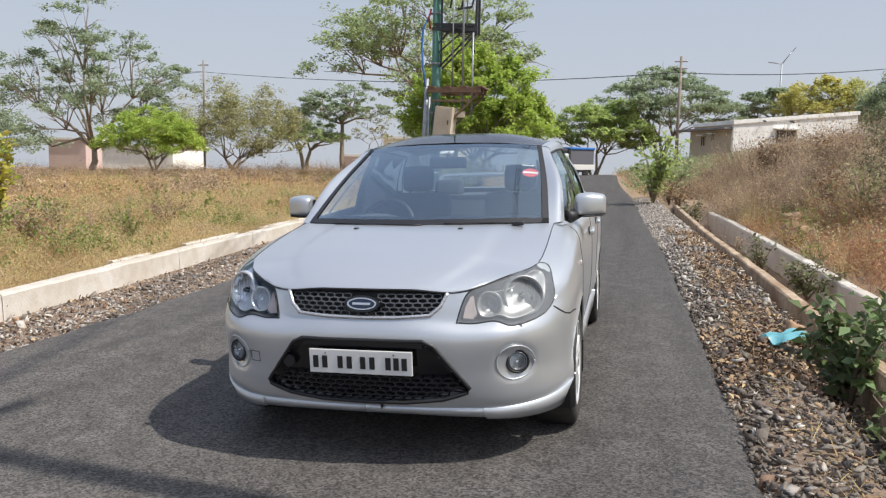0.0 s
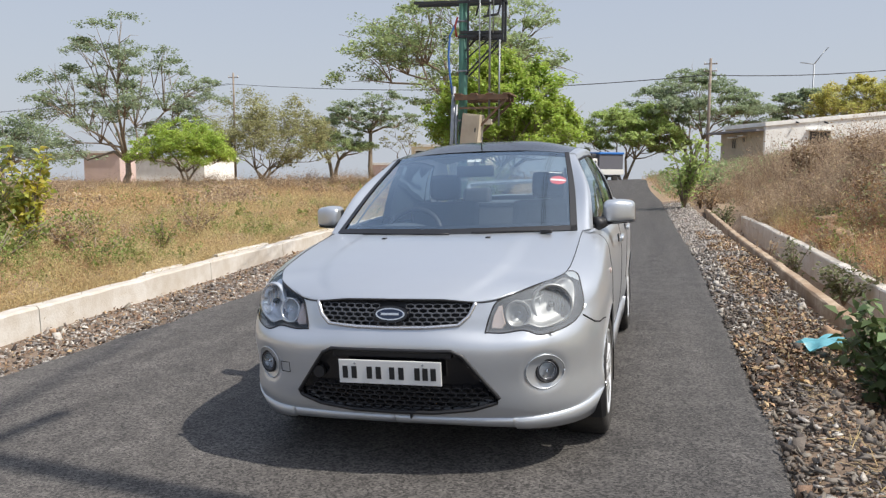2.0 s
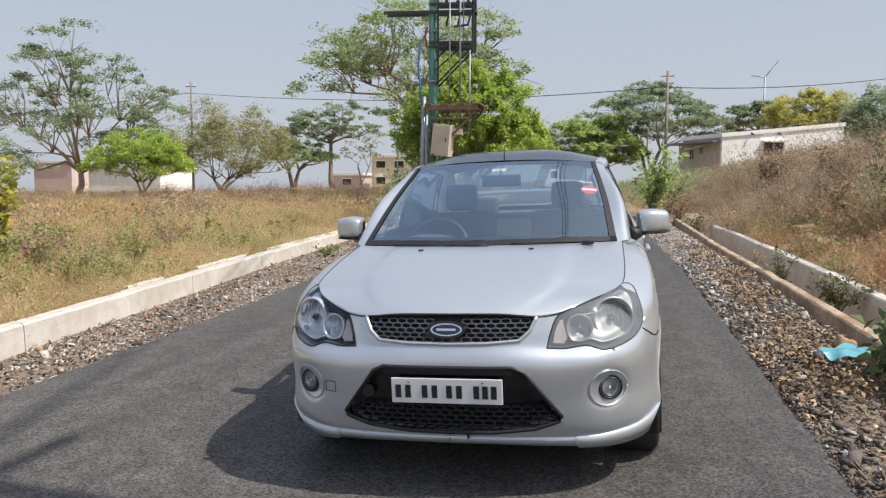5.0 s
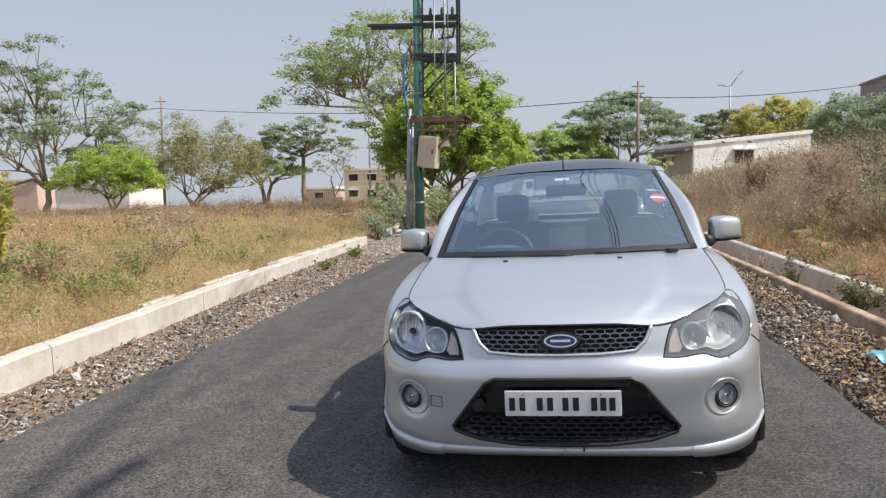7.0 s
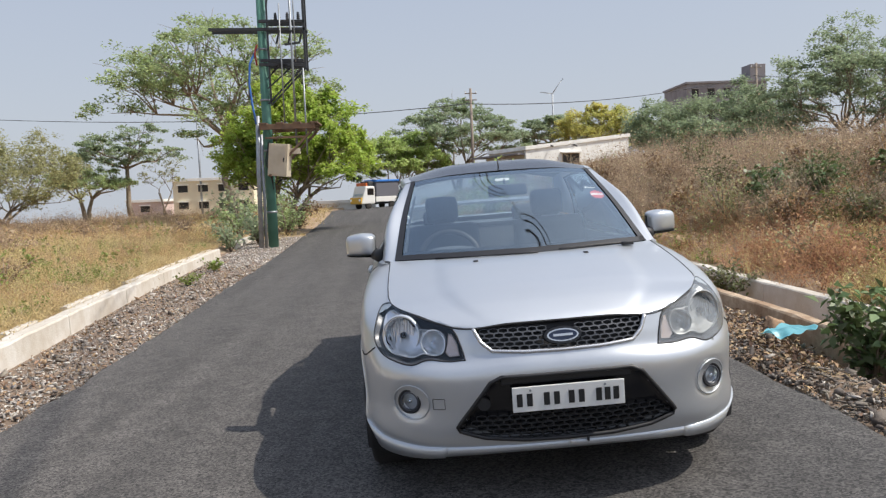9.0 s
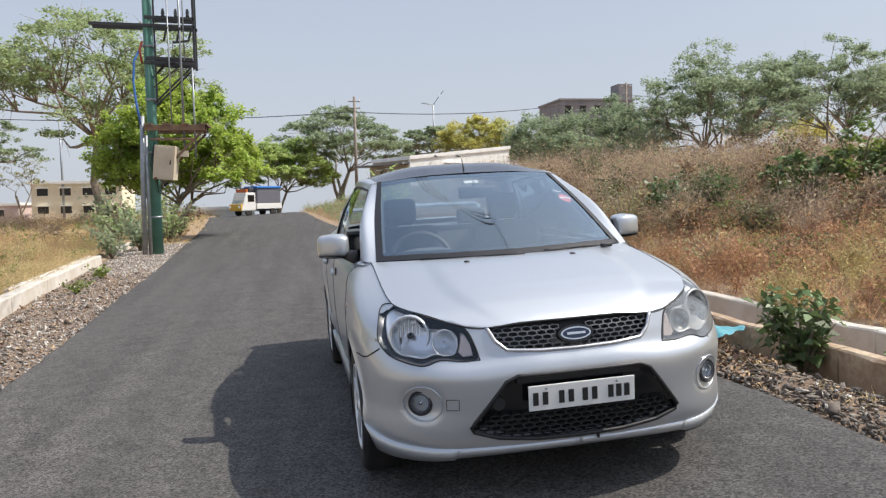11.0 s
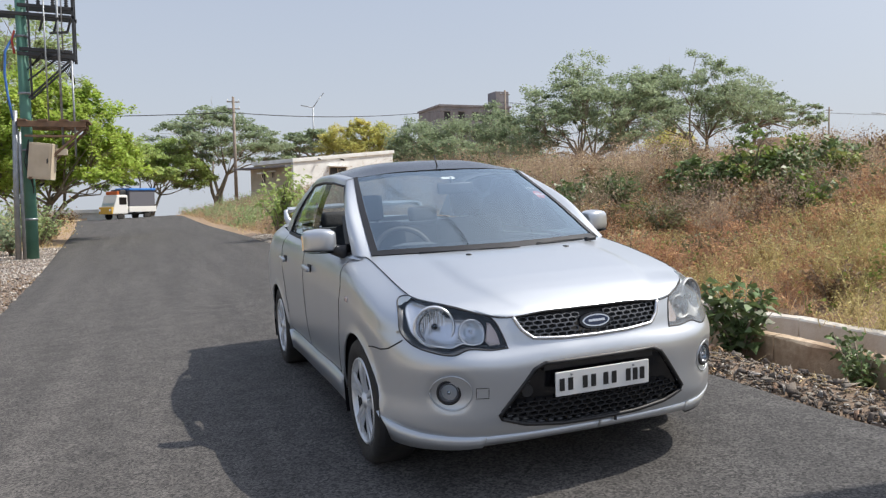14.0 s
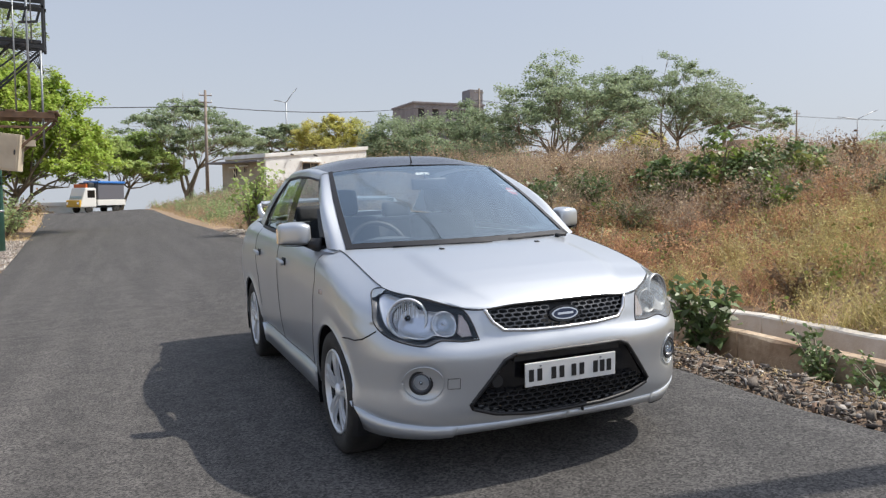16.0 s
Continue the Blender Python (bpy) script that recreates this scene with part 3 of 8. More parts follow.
def rounded_loop(pts, n=4):
    """A smooth closed curve through corners."""
    out = []
    m = len(pts)
    for i in range(m):
        p0, p1, p2, p3 = (np.array(pts[(i + k) % m], float) for k in (-1, 0, 1, 2))
        for k in range(n):
            t = k / n
            out.append(tuple(0.5 * (2 * p1 + (p2 - p0) * t + (2 * p0 - 5 * p1 + 4 * p2 - p3) * t * t + (3 * p1 - p0 - 3 * p2 + p3) * t**3)))
    return out


LAMP = rounded_loop(LAMP_CORNERS)
GRILLE = [(-0.352, 0.744), (-0.2, 0.749), (0, 0.750), (0.2, 0.749), (0.352, 0.744), (0.325, 0.69), (0.285, 0.655), (0.15, 0.646), (0, 0.644), (-0.15, 0.646), (-0.285, 0.655), (-0.325, 0.69)]


def cut_body():
    """The wrap of the body with the wheel arches, the grille and the lower intake opened."""
    nu, nv, _ = SURF.shape
    P = SURF.copy()
    hole = np.zeros((nu, nv))
    for i in range(nu):
        for j in range(nv):
            x, y, z = P[i, j]
            best = 1.0
            if x > 0.6 and y > 0.42:
                for wy in WHEEL_Y:
                    r = math.hypot(y - wy, z - WHEEL_Z)
                    d = r - ARCH
                    if abs(d) < 0.011 and r > 1e-4:
                        k = ARCH / r
                        P[i, j, 1], P[i, j, 2] = wy + (y - wy) * k, WHEEL_Z + (z - WHEEL_Z) * k
                        d = 0.0
                    best = min(best, d)
                    if 0 <= d < 0.05:
                        P[i, j, 0] += 0.012 * (1 - d / 0.05) ** 2
            elif y < 0.55:
                for poly in (INTAKE, GRILLE, LAMP):
                    d = inside_poly(x, z, poly)
                    if abs(d) < 0.009:
                        e = 1e-4
                        gx, gz = (inside_poly(x + e, z, poly) - d) / e, (inside_poly(x, z + e, poly) - d) / e
                        nx, nz = max(0.0, x - d * gx), z - d * gz
                        if x < 1e-6:
                            nx = 0.0
                        hit = SKIN.ray_cast(Vector((nx, -1.0, nz)), Vector((0, 1, 0)))[0]
                        if hit and abs(hit.y - y) < 0.06:
                            P[i, j] = (nx, hit.y, nz)
                            d = 0.0
                    best = min(best, d)
            if y < 0.4:
                # dished surround of the fog lamp
                r = math.hypot(x - 0.625, z - 0.455)
                if r < 0.088:
                    P[i, j, 1] += 0.022 * (1 - (r / 0.088) ** 2)
            hole[i, j] = best
    fs = []
    for i in range(nu - 1):
        for j in range(nv - 1):
            q = (hole[i, j], hole[i + 1, j], hole[i + 1, j + 1], hole[i, j + 1])
            if max(q) <= 0.0005 and min(q) < -0.0002:
                continue
            if sum(q) / 4 < -0.004:
                continue
            fs.append((i * nv + j, (i + 1) * nv + j, (i + 1) * nv + j + 1, i * nv + j + 1))
    return P.reshape(-1, 3), fs


full_vs, full_fs = SURF.reshape(-1, 3), grid_faces(SURF.shape[0], SURF.shape[1])
skin = mirrored(full_vs, full_fs)
SKIN = BVHTree.FromBMesh(skin)
skin.free()


def front_y(x, z, off=0.0):
    """The place on the nose behind a point of the front elevation, moved out by off along the skin's normal."""
    hit, nrm, _, _ = SKIN.ray_cast(Vector((x, -1.0, z)), Vector((0, 1, 0)))
    if hit is None:
        hit, nrm, _, _ = SKIN.find_nearest(Vector((x, 0.3, z)))
    if nrm.y > 0:
        nrm = -nrm
    return hit + nrm * off


def side_x(y, z, off=0.0, s=1):
    hit, nrm, _, _ = SKIN.ray_cast(Vector((s * 2.0, y, z)), Vector((-s, 0, 0)))
    if hit is None:
        hit, nrm, _, _ = SKIN.find_nearest(Vector((s * 0.8, y, z)))
    if nrm.x * s < 0:
        nrm = -nrm
    return hit + nrm * off


vs, fs = cut_body()
part("body", mirrored(vs, fs), PAINT, car, smooth=True)

# Bonnet
EDGE = SURF[:, -1, :]


def hood_point(a, b):
    """a: 0 on the middle line to 1 on the side edge; b: 0 on the nose to 1 at the windscreen."""
    n8 = sum(NU[:8])
    n2 = sum(NU[:2]) + NU[2] // 8
    side = EDGE[n2 : n8 + 1]
    k = b * (len(side) - 1)
    i = min(int(k), len(side) - 2)
    e = side[i] * (1 - (k - i)) + side[i + 1] * (k - i)
    nose = EDGE[: n2 + 1]
    kn = a * (len(nose) - 1)
    j = min(int(kn), len(nose) - 2)
    f = nose[j] * (1 - (kn - j)) + nose[j + 1] * (kn - j)
    yc = np.interp(b, [0, 0.15, 0.4, 0.7, 1], [0.080, 0.175, 0.38, 0.62, 0.845])
    zc = np.interp(yc, [0.08, 0.11, 0.2, 0.35, 0.55, 0.74, 0.845], [0.757, 0.778, 0.818, 0.867, 0.914, 0.949, 0.964])
    y = yc + (e[1] - yc) * a**2.2
    x = e[0] * a
    flat = zc + (e[2] - zc) * (max(0.0, a - 0.25) / 0.75) ** 1.9
    u = min(1.0, max(0.0, (a - 0.58) / 0.11))
    z = flat + 0.013 * (1 - u * u * (3 - 2 * u)) * min(1.0, b * 4) * min(1.0, (1 - b) * 4)
    w = max(0.0, 1 - b / 0.12) ** 2
    return (x, y * (1 - w) + f[1] * w, z * (1 - w) + f[2] * w) if a < 1 else tuple(e)


na, nb = 30, 44
hv = []
for i in range(nb + 1):
    for j in range(na + 1):
        x, y, z = hood_point(j / na, i / nb)
        hv.append((x, y, z + 0.002))
part("bonnet", mirrored(hv, grid_faces(nb + 1, na + 1)), PAINT, car, "silver bonnet with soft creases", smooth=True)


# Greenhouse
def ruled(rows, nu, nv):
    return spline(spline(np.array(rows, float), nu, 1), nv, 0)


def patch(name, rows, mat, nu=8, nv=8, label="", mirror=True, smooth=True, parent=None):
    G = ruled(rows, nu, nv)
    fs = grid_faces(G.shape[0], G.shape[1])
    vs = G.reshape(-1, 3)
    if mirror:
        return part(name, mirrored(vs, fs), mat, parent or car, label, smooth)
    bm = bmesh.new()
    a = [bm.verts.new(tuple(v)) for v in vs]
    for f in fs:
        bm.faces.new([a[i] for i in f])
    return part(name, bm, mat, parent or car, label, smooth)


def sided(name, rows, mat, s, nu=8, nv=8, label="", parent=None):
    R2 = [[(s * x, y, z) for x, y, z in r] for r in rows]
    return patch(name, R2, mat, nu, nv, label, mirror=False, parent=parent)


WS_BASE = [(0, 0.835, 0.960), (0.25, 0.868, 0.961), (0.5, 0.965, 0.960), (0.672, 1.075, 0.955)]
WS_MID = [(0, 1.275, 1.196), (0.24, 1.305, 1.195), (0.47, 1.375, 1.188), (0.622, 1.455, 1.172)]
WS_TOP = [(0, 1.77, 1.402), (0.24, 1.78, 1.399), (0.43, 1.805, 1.389), (0.552, 1.835, 1.375)]


def outward(ob, clear=True):
    """Turns a pane's faces away from the car's middle; panes let daylight into the cabin."""
    mid = Vector((0, 2.0, 0.6))
    if sum(p.area * p.normal.dot(p.center - mid) for p in ob.data.polygons) < 0:
        ob.data.flip_normals()
    ob.visible_shadow = not clear
    return ob


wind = patch("windscreen", [WS_BASE, WS_MID, WS_TOP], WINDGLASS, 10, 10, "tinted windscreen glass reflecting the sky")
outward(wind)
G = ruled([WS_BASE, WS_MID, WS_TOP], 10, 10)


def frit(name, pick, mat=GLOSSBLACK, drop=0.004):
    """A band of the windscreen's printed black border, just under the glass."""
    vs = [tuple(Vector(G[i, j]) + Vector((0, 0.003, -drop))) for i, j in pick[0]]
    w = pick[1]
    if pick[0][0][1] > 0:
        for s in (1, -1):
            plate_part(name, [(s * x, y, z) for x, y, z in vs], grid_faces(len(vs) // w, w), mat, wind, smooth=True)
        return None
    return part(name, mirrored(vs, grid_faces(len(vs) // w, w)), mat, wind, smooth=True)


nvr, nur = G.shape[0], G.shape[1]
frit("frit_band", ([(i, j) for i in (0, 1, 2) for j in range(nur)], nur))
frit("frit_band", ([(i, j) for i in (nvr - 2, nvr - 1) for j in range(nur)], nur))
frit("frit_band", ([(i, j) for j in (nur - 3, nur - 2, nur - 1) for i in range(nvr)], nvr))
frit("pillar_trim", ([(i, j) for j in (nur - 4, nur - 3) for i in range(2, nvr - 2)], nvr - 4), CABIN, 0.05)
# black cowl and gasket round the glass
frit("windscreen_gasket", ([(i, j) for i in (0, 1) for j in range(nur)], nur), BLACKPLASTIC, -0.007)
frit("windscreen_gasket", ([(i, j) for j in (nur - 3, nur - 2, nur - 1) for i in range(nvr)], nvr), BLACKPLASTIC, -0.007)

GL_TOP = [(0.606, 1.850, 1.330), (0.624, 2.05, 1.354), (0.628, 2.35, 1.365), (0.622, 2.65, 1.356), (0.606, 2.86, 1.332)]
RF_EDGE = [(0.552, 1.835, 1.378), (0.566, 2.05, 1.405), (0.570, 2.35, 1.418), (0.563, 2.65, 1.412), (0.545, 2.98, 1.378)]
RF_MIDC = [(0.32, 1.790, 1.400), (0.32, 2.05, 1.456), (0.32, 2.35, 1.472), (0.32, 2.65, 1.464), (0.32, 2.98, 1.420)]
RF_CTR = [(0, 1.77, 1.408), (0, 2.05, 1.468), (0, 2.35, 1.486), (0, 2.65, 1.478), (0, 2.98, 1.436)]
patch("roof", [RF_CTR, RF_MIDC, RF_EDGE], ROOFBLACK, 9, 9, "dark glossy black roof skin")
RAIL_MID = [tuple((a + b) / 2 + c for a, b, c in zip(p, q, (0.014, 0, 0.014))) for p, q in zip(RF_EDGE, GL_TOP)]
PIL_OUT = [(0.742, 1.20, 0.960), (0.705, 1.465, 1.160), (0.606, 1.850, 1.330)]
PIL_IN = [(0.672, 1.075, 0.955), (0.622, 1.455, 1.172), (0.552, 1.835, 1.375)]
PIL_MID = [(0.724, 1.115, 0.962), (0.684, 1.450, 1.184), (0.592, 1.848, 1.366)]
REAR_IN = [(0.545, 2.98, 1.378), (0.600, 3.30, 1.230), (0.640, 3.63, 1.062)]
REAR_OUT = [(0.606, 2.86, 1.332), (0.690, 3.04, 1.200), (0.742, 3.17, 1.022)]
REAR_MID = [(0.592, 2.94, 1.372), (0.668, 3.18, 1.222), (0.715, 3.45, 1.045)]
for s in (1, -1):
    sided("roof_rail", [RF_EDGE, RAIL_MID, GL_TOP], PAINT, s, 8, 5)
    sided("front_pillar", [PIL_IN, PIL_MID, PIL_OUT], PAINT, s, 10, 5)
    sided("rear_pillar", [REAR_IN, REAR_MID, REAR_OUT], PAINT, s, 10, 5)
    # fillet between the waist and the pillar feet
    sided("cowl_corner", [[(0.700, 1.08, 0.952), (0.735, 1.10, 0.945)], [(0.742, 1.20, 0.962), (0.765, 1.21, 0.950)]], PAINT, s, 3, 3)
    waist = [tuple(EDGE[i]) for i in range(sum(NU[:8]) + 4, sum(NU[:12]) + 1, 6)]
    waist = [w for w in waist if 1.18 < w[1] < 3.20]
    low = [(w[0] - 0.006, w[1], w[2] - 0.004) for w in waist]
    lip = [(w[0] + 0.004, w[1], w[2] + 0.012) for w in waist]
    sided("waist_trim", [[(w[0] + 0.012, w[1], w[2] - 0.008) for w in waist], lip, low], BLACKPLASTIC, s, 2, 3)

    def side_plane(y, f):
        """A point of the side window's plane; f: 0 at the waist to 1 at the roof rail."""
        yb = y
        bot = (float(np.interp(yb, [w[1] for w in waist], [w[0] for w in waist])) - 0.012, yb, float(np.interp(yb, [w[1] for w in waist], [w[2] for w in waist])) - 0.01)
        yt = float(np.interp(y, [1.18, 1.95, 2.86, 3.20], [1.84, 2.0, 2.75, 2.86]))
        tx = float(np.interp(yt, [p[1] for p in GL_TOP], [p[0] for p in GL_TOP]))
        tz = float(np.interp(yt, [p[1] for p in GL_TOP], [p[2] for p in GL_TOP]))
        top = (tx - 0.006, yt, tz + 0.004)
        bulge = 0.02 * 4 * f * (1 - f)
        return (bot[0] + (top[0] - bot[0]) * f + bulge, bot[1] + (top[1] - bot[1]) * f, bot[2] + (top[2] - bot[2]) * f)

    def window(name, y0, y1, f1, mat, lab="", out=0.0, parent=None):
        rows = [[tuple(np.array(side_plane(y0 + (y1 - y0) * k / 6, f1 * f)) + (out, 0, 0)) for k in range(7)] for f in (0, 0.25, 0.5, 0.75, 1)]
        return sided(name, rows, mat, s, 2, 2, lab, parent)

    if s > 0:
        w1 = window("front_side_window", 1.24, 2.10, 1.0, SIDEGLASS)
        outward(w1)
    w2 = window("rear_side_window", 2.22, 2.98, 1.0, SIDEGLASS, "tinted rear side window")
    outward(w2)
    w3 = window("quarter_window", 3.02, 3.15, 1.0, SIDEGLASS)
    window("door_pillar", 2.06, 2.24, 1.0, GLOSSBLACK, "black pillar between the doors", 0.004)
    window("window_bar", 2.975, 3.03, 1.0, BLACKPLASTIC, "", 0.003)
    window("mirror_corner", 1.19, 1.34, 0.55, BLACKPLASTIC, "", 0.004)
    # black seal round the window opening
    loop = [side_plane(1.19 + (3.16 - 1.19) * k / 24, 0.992) for k in range(25)]
    tube("window_seal", [(s * (p[0] + 0.004), p[1], p[2]) for p in loop], 0.008, BLACKPLASTIC, car, 6)
    tube("window_seal", [(s * (side_plane(1.19, f)[0] + 0.004), *side_plane(1.19, f)[1:]) for f in np.linspace(0.02, 0.99, 10)], 0.009, BLACKPLASTIC, car, 6)
    tube("window_seal", [(s * (side_plane(3.16, f)[0] + 0.004), *side_plane(3.16, f)[1:]) for f in np.linspace(0.02, 0.99, 10)], 0.008, BLACKPLASTIC, car, 6)

rs = patch("rear_window", [[(0, 2.985, 1.424), (0.32, 2.985, 1.410), (0.545, 2.985, 1.376)], [(0, 3.33, 1.265), (0.34, 3.32, 1.258), (0.600, 3.30, 1.228)], [(0, 3.66, 1.075), (0.36, 3.66, 1.070), (0.640, 3.635, 1.058)]], REARGLASS, 8, 8)
outward(rs)
deck_edge = [tuple(EDGE[i]) for i in range(sum(NU[:12]) + 18, len(EDGE))]
side = [p for p in deck_edge if p[1] < 4.085]
bootl = [[(0, 3.66 + 0.47 * k / 10, 1.073 + 0.004 * math.sin(k / 10 * 3.1)) for k in range(11)], [(side[min(len(side) - 1, int(k / 10 * (len(side) - 1)))][0] * 0.6, 3.65 + 0.46 * k / 10, 1.071) for k in range(11)], [side[min(len(side) - 1, int(k / 10 * (len(side) - 1)))] for k in range(11)]]
patch("boot_lid", bootl, PAINT, 2, 6)


# Cut-outs of the nose: their linings
def resample(poly, step=0.012, closed=True):
    out = []
    n = len(poly)
    for i in range(n if closed else n - 1):
        (x0, z0), (x1, z1) = poly[i], poly[(i + 1) % n]
        m = max(1, int(math.hypot(x1 - x0, z1 - z0) / step))
        out += [(x0 + (x1 - x0) * k / m, z0 + (z1 - z0) * k / m) for k in range(m)]
    return out


def lining(name, poly, centre, depths, mat, parent, s=1, label="", smooth=False):
    """A dish behind an outline of the nose; depths: pairs of (share of the way out, depth behind the skin)."""
    pts = resample(poly)
    n = len(pts)
    vs, fs = [], []
    for share, depth in depths:
        for x, z in pts:
            px, pz = centre[0] + (x - centre[0]) * share, centre[1] + (z - centre[1]) * share
            p = front_y(px, pz)
            w = min(1.0, max(0.0, (px - 0.60) / 0.15)) if px > 0.6 else 0.0
            vs.append((s * (px - 0.9 * depth * w), p.y + depth, pz))
    for k in range(len(depths) - 1):
        for i in range(n):
            j = (i + 1) % n
            fs.append((k * n + i, k * n + j, (k + 1) * n + j, (k + 1) * n + i))
    vs.append((s * centre[0], front_y(*centre).y + depths[-1][1], centre[1]))
    fs += [((len(depths) - 1) * n + i, (len(depths) - 1) * n + (i + 1) % n, len(vs) - 1) for i in range(n)]
    return plate_part(name, vs, fs, mat, parent, label, smooth)


def outline_tube(name, poly, r, mat, parent, s=1, off=0.001, closed=True, label=""):
    pts = [front_y(x, z, off) for x, z in resample(poly, 0.014, closed) + ([] if closed else [poly[-1]])]
    pts = [(s * p.x, p.y, p.z) for p in pts]
    if closed:
        pts = pts + [pts[0], pts[1]]
    return tube(name, pts, r, mat, parent, 6, label)


def honeycomb(name, poly, w, h, bar, depth, sink, mat, parent, avoid=None, label=""):
    """Hexagonal mesh with real depth inside an outline of the nose."""
    vs, fs = [], []
    xs, zs = [p[0] for p in poly], [p[1] for p in poly]
    row = 0
    z = min(zs) - h
    while z < max(zs) + h:
        x = min(xs) - w + (w / 2 if row % 2 else 0)
        while x < max(xs) + w:
            if inside_poly(x, z, poly) < -0.002 and not (avoid and avoid(x, z)):
                o = len(vs)
                hexa = [(-0.5, -0.3), (-0.5, 0.3), (0, 0.5), (0.5, 0.3), (0.5, -0.3), (0, -0.5)]
                y = front_y(x, z).y + sink
                inner = (1 - bar, 1 - bar * w / h * 0.8)
                for (kx, ky), dy in (((1.0, 1.0), 0.0), (inner, 0.0), (inner, depth)):
                    for a, b in hexa:
                        px, pz = x + a * w * kx, z + b * h * ky
                        vs.append((px, front_y(px, pz).y + sink + dy if abs(px) < 0.47 else y + dy, pz))
                for k in range(6):
                    k2 = (k + 1) % 6
                    fs.append((o + k, o + k2, o + 6 + k2, o + 6 + k))
                    fs.append((o + 6 + k, o + 6 + k2, o + 12 + k2, o + 12 + k))
            x += w
        z += h * 0.8
        row += 1
    return plate_part(name, vs, fs, mat, parent, label)


GRILLEGREY = material("grille_plastic", (0.095, 0.10, 0.11), 0.3, 0.3)
MESHBLACK = material("mesh_plastic", (0.03, 0.031, 0.034), 0.35)
grille = lining("grille", GRILLE, (0, 0.70), [(1.0, 0.0), (0.995, 0.03), (0.5, 0.035)], BLACKPLASTIC, car, label="black honeycomb grille with a satin silver surround")
honeycomb("grille_mesh", [(x * 0.985, 0.70 + (z - 0.70) * 0.95) for x, z in GRILLE], 0.0385, 0.0215, 0.13, 0.014, 0.006, GRILLEGREY, grille, avoid=lambda x, z: (x / 0.078) ** 2 + ((z - 0.700) / 0.038) ** 2 < 1)
outline_tube("grille_surround", GRILLE[4:] + GRILLE[:1], 0.0085, SATIN, grille, closed=False)
intake = lining("lower_intake", INTAKE, (0, 0.43), [(1.0, 0.0), (0.99, 0.02), (0.9, 0.03), (0.5, 0.035)], GLOSSBLACK, car, label="black lower air intake behind the number plate")
LOWMESH = [(-0.33, 0.405), (0.33, 0.405), (0.435, 0.350), (0.42, 0.336), (0.33, 0.312), (0.18, 0.296), (0, 0.292), (-0.18, 0.296), (-0.33, 0.312), (-0.42, 0.336), (-0.435, 0.350)]
honeycomb("intake_mesh", LOWMESH, 0.044, 0.0245, 0.13, 0.016, 0.010, MESHBLACK, intake)
bm = bmesh.new()
box(bm, (-0.262, 0.018, 0.52), (0.262, 0.045, 0.552), 0.006)
part("bumper_beam", bm, BLACKPLASTIC, intake)
outline_tube("intake_edge", INTAKE, 0.009, BLACKPLASTIC, intake, off=-0.001)
bm = bmesh.new()
bmesh.ops.create_cone(bm, cap_ends=True, segments=20, radius1=0.026, radius2=0.026, depth=0.02, matrix=pose(-0.335, 0.040, 0.448, 90))
part("tow_eye_cover", bm, BLACKPLASTIC, intake)

# badge
badge = base("badge", pose(0, front_y(0, 0.700).y - 0.004, 0.700, 78), "", "")
badge.scale = (1.18, 1.12, 1)
badge.parent = car


def oval(rx, rz, depth, mat, name, bevel=0.003, off=0.0):
    bm = bmesh.new()
    bmesh.ops.create_cone(bm, cap_ends=True, segments=40, radius1=1, radius2=1, depth=1)
    for v in bm.verts:
        k = 1.0 if v.co.z < 0 else 0.93
        v.co = (v.co.x * rx * k, v.co.y * rz * k, (v.co.z) * depth + off)
    return part(name, bm, mat, badge, smooth=False)


oval(0.068, 0.034, 0.014, GLOSSBLACK, "badge_base")
oval(0.058, 0.0245, 0.010, CHROME, "badge_rim", off=0.006)
oval(0.051, 0.0195, 0.010, BADGEBLUE, "badge_field", off=0.0085)
bm = bmesh.new()
box(bm, (-0.033, -0.0045, 0.0125), (0.033, 0.0045, 0.0145), 0.0006)
part("badge_mark", bm, CHROME, badge, "plain pale bar")

# number plate, its characters as plain bars
plate = base("number_plate", pose(0, -0.004, 0.464, 3), "", "")
plate.parent = car
bm = bmesh.new()
box(bm, (-0.224, -0.004, -0.051), (0.224, 0.003, 0.051), 0.003)
part("plate_panel", bm, PLATEWHITE, plate, "white number plate")
bm = bmesh.new()
box(bm, (-0.2, 0.003, -0.04), (0.2, 0.03, 0.04), 0.003)
part("plate_bracket", bm, BLACKPLASTIC, plate)
for x0, n in ((-0.211, 2), (-0.103, 2), (-0.004, 2), (0.105, 3)):
    for k in range(n):
        bm = bmesh.new()
        w, step = 0.023, 0.040 if n == 2 else 0.0345
        box(bm, (x0 + 0.004 + k * step, -0.0065, -0.0285), (x0 + 0.004 + k * step + w, -0.003, 0.0235), 0.001)
        part("plate_bar", bm, PLATEBLACK, plate)
for x in (-0.151, 0.146):
    bm = bmesh.new()
    bmesh.ops.create_cone(bm, cap_ends=True, segments=10, radius1=0.005, radius2=0.004, depth=0.004, matrix=pose(x, -0.006, 0.036, 90))
    part("plate_screw", bm, STEEL_GREY, plate)


# headlamps
def lathe(profile, segs, m):
    """A turned shape: profile of (radius, height) about the local z axis."""
    bm = bmesh.new()
    rings = []
    for r, h in profile:
        rings.append([bm.verts.new(m @ Vector((max(r, 1e-4) * math.cos(2 * math.pi * k / segs), max(r, 1e-4) * math.sin(2 * math.pi * k / segs), h))) for k in range(segs)])
    for a, b in zip(rings, rings[1:]):
        for k in range(segs):
            bm.faces.new((a[k], a[(k + 1) % segs], b[(k + 1) % segs], b[k]))
    return bm


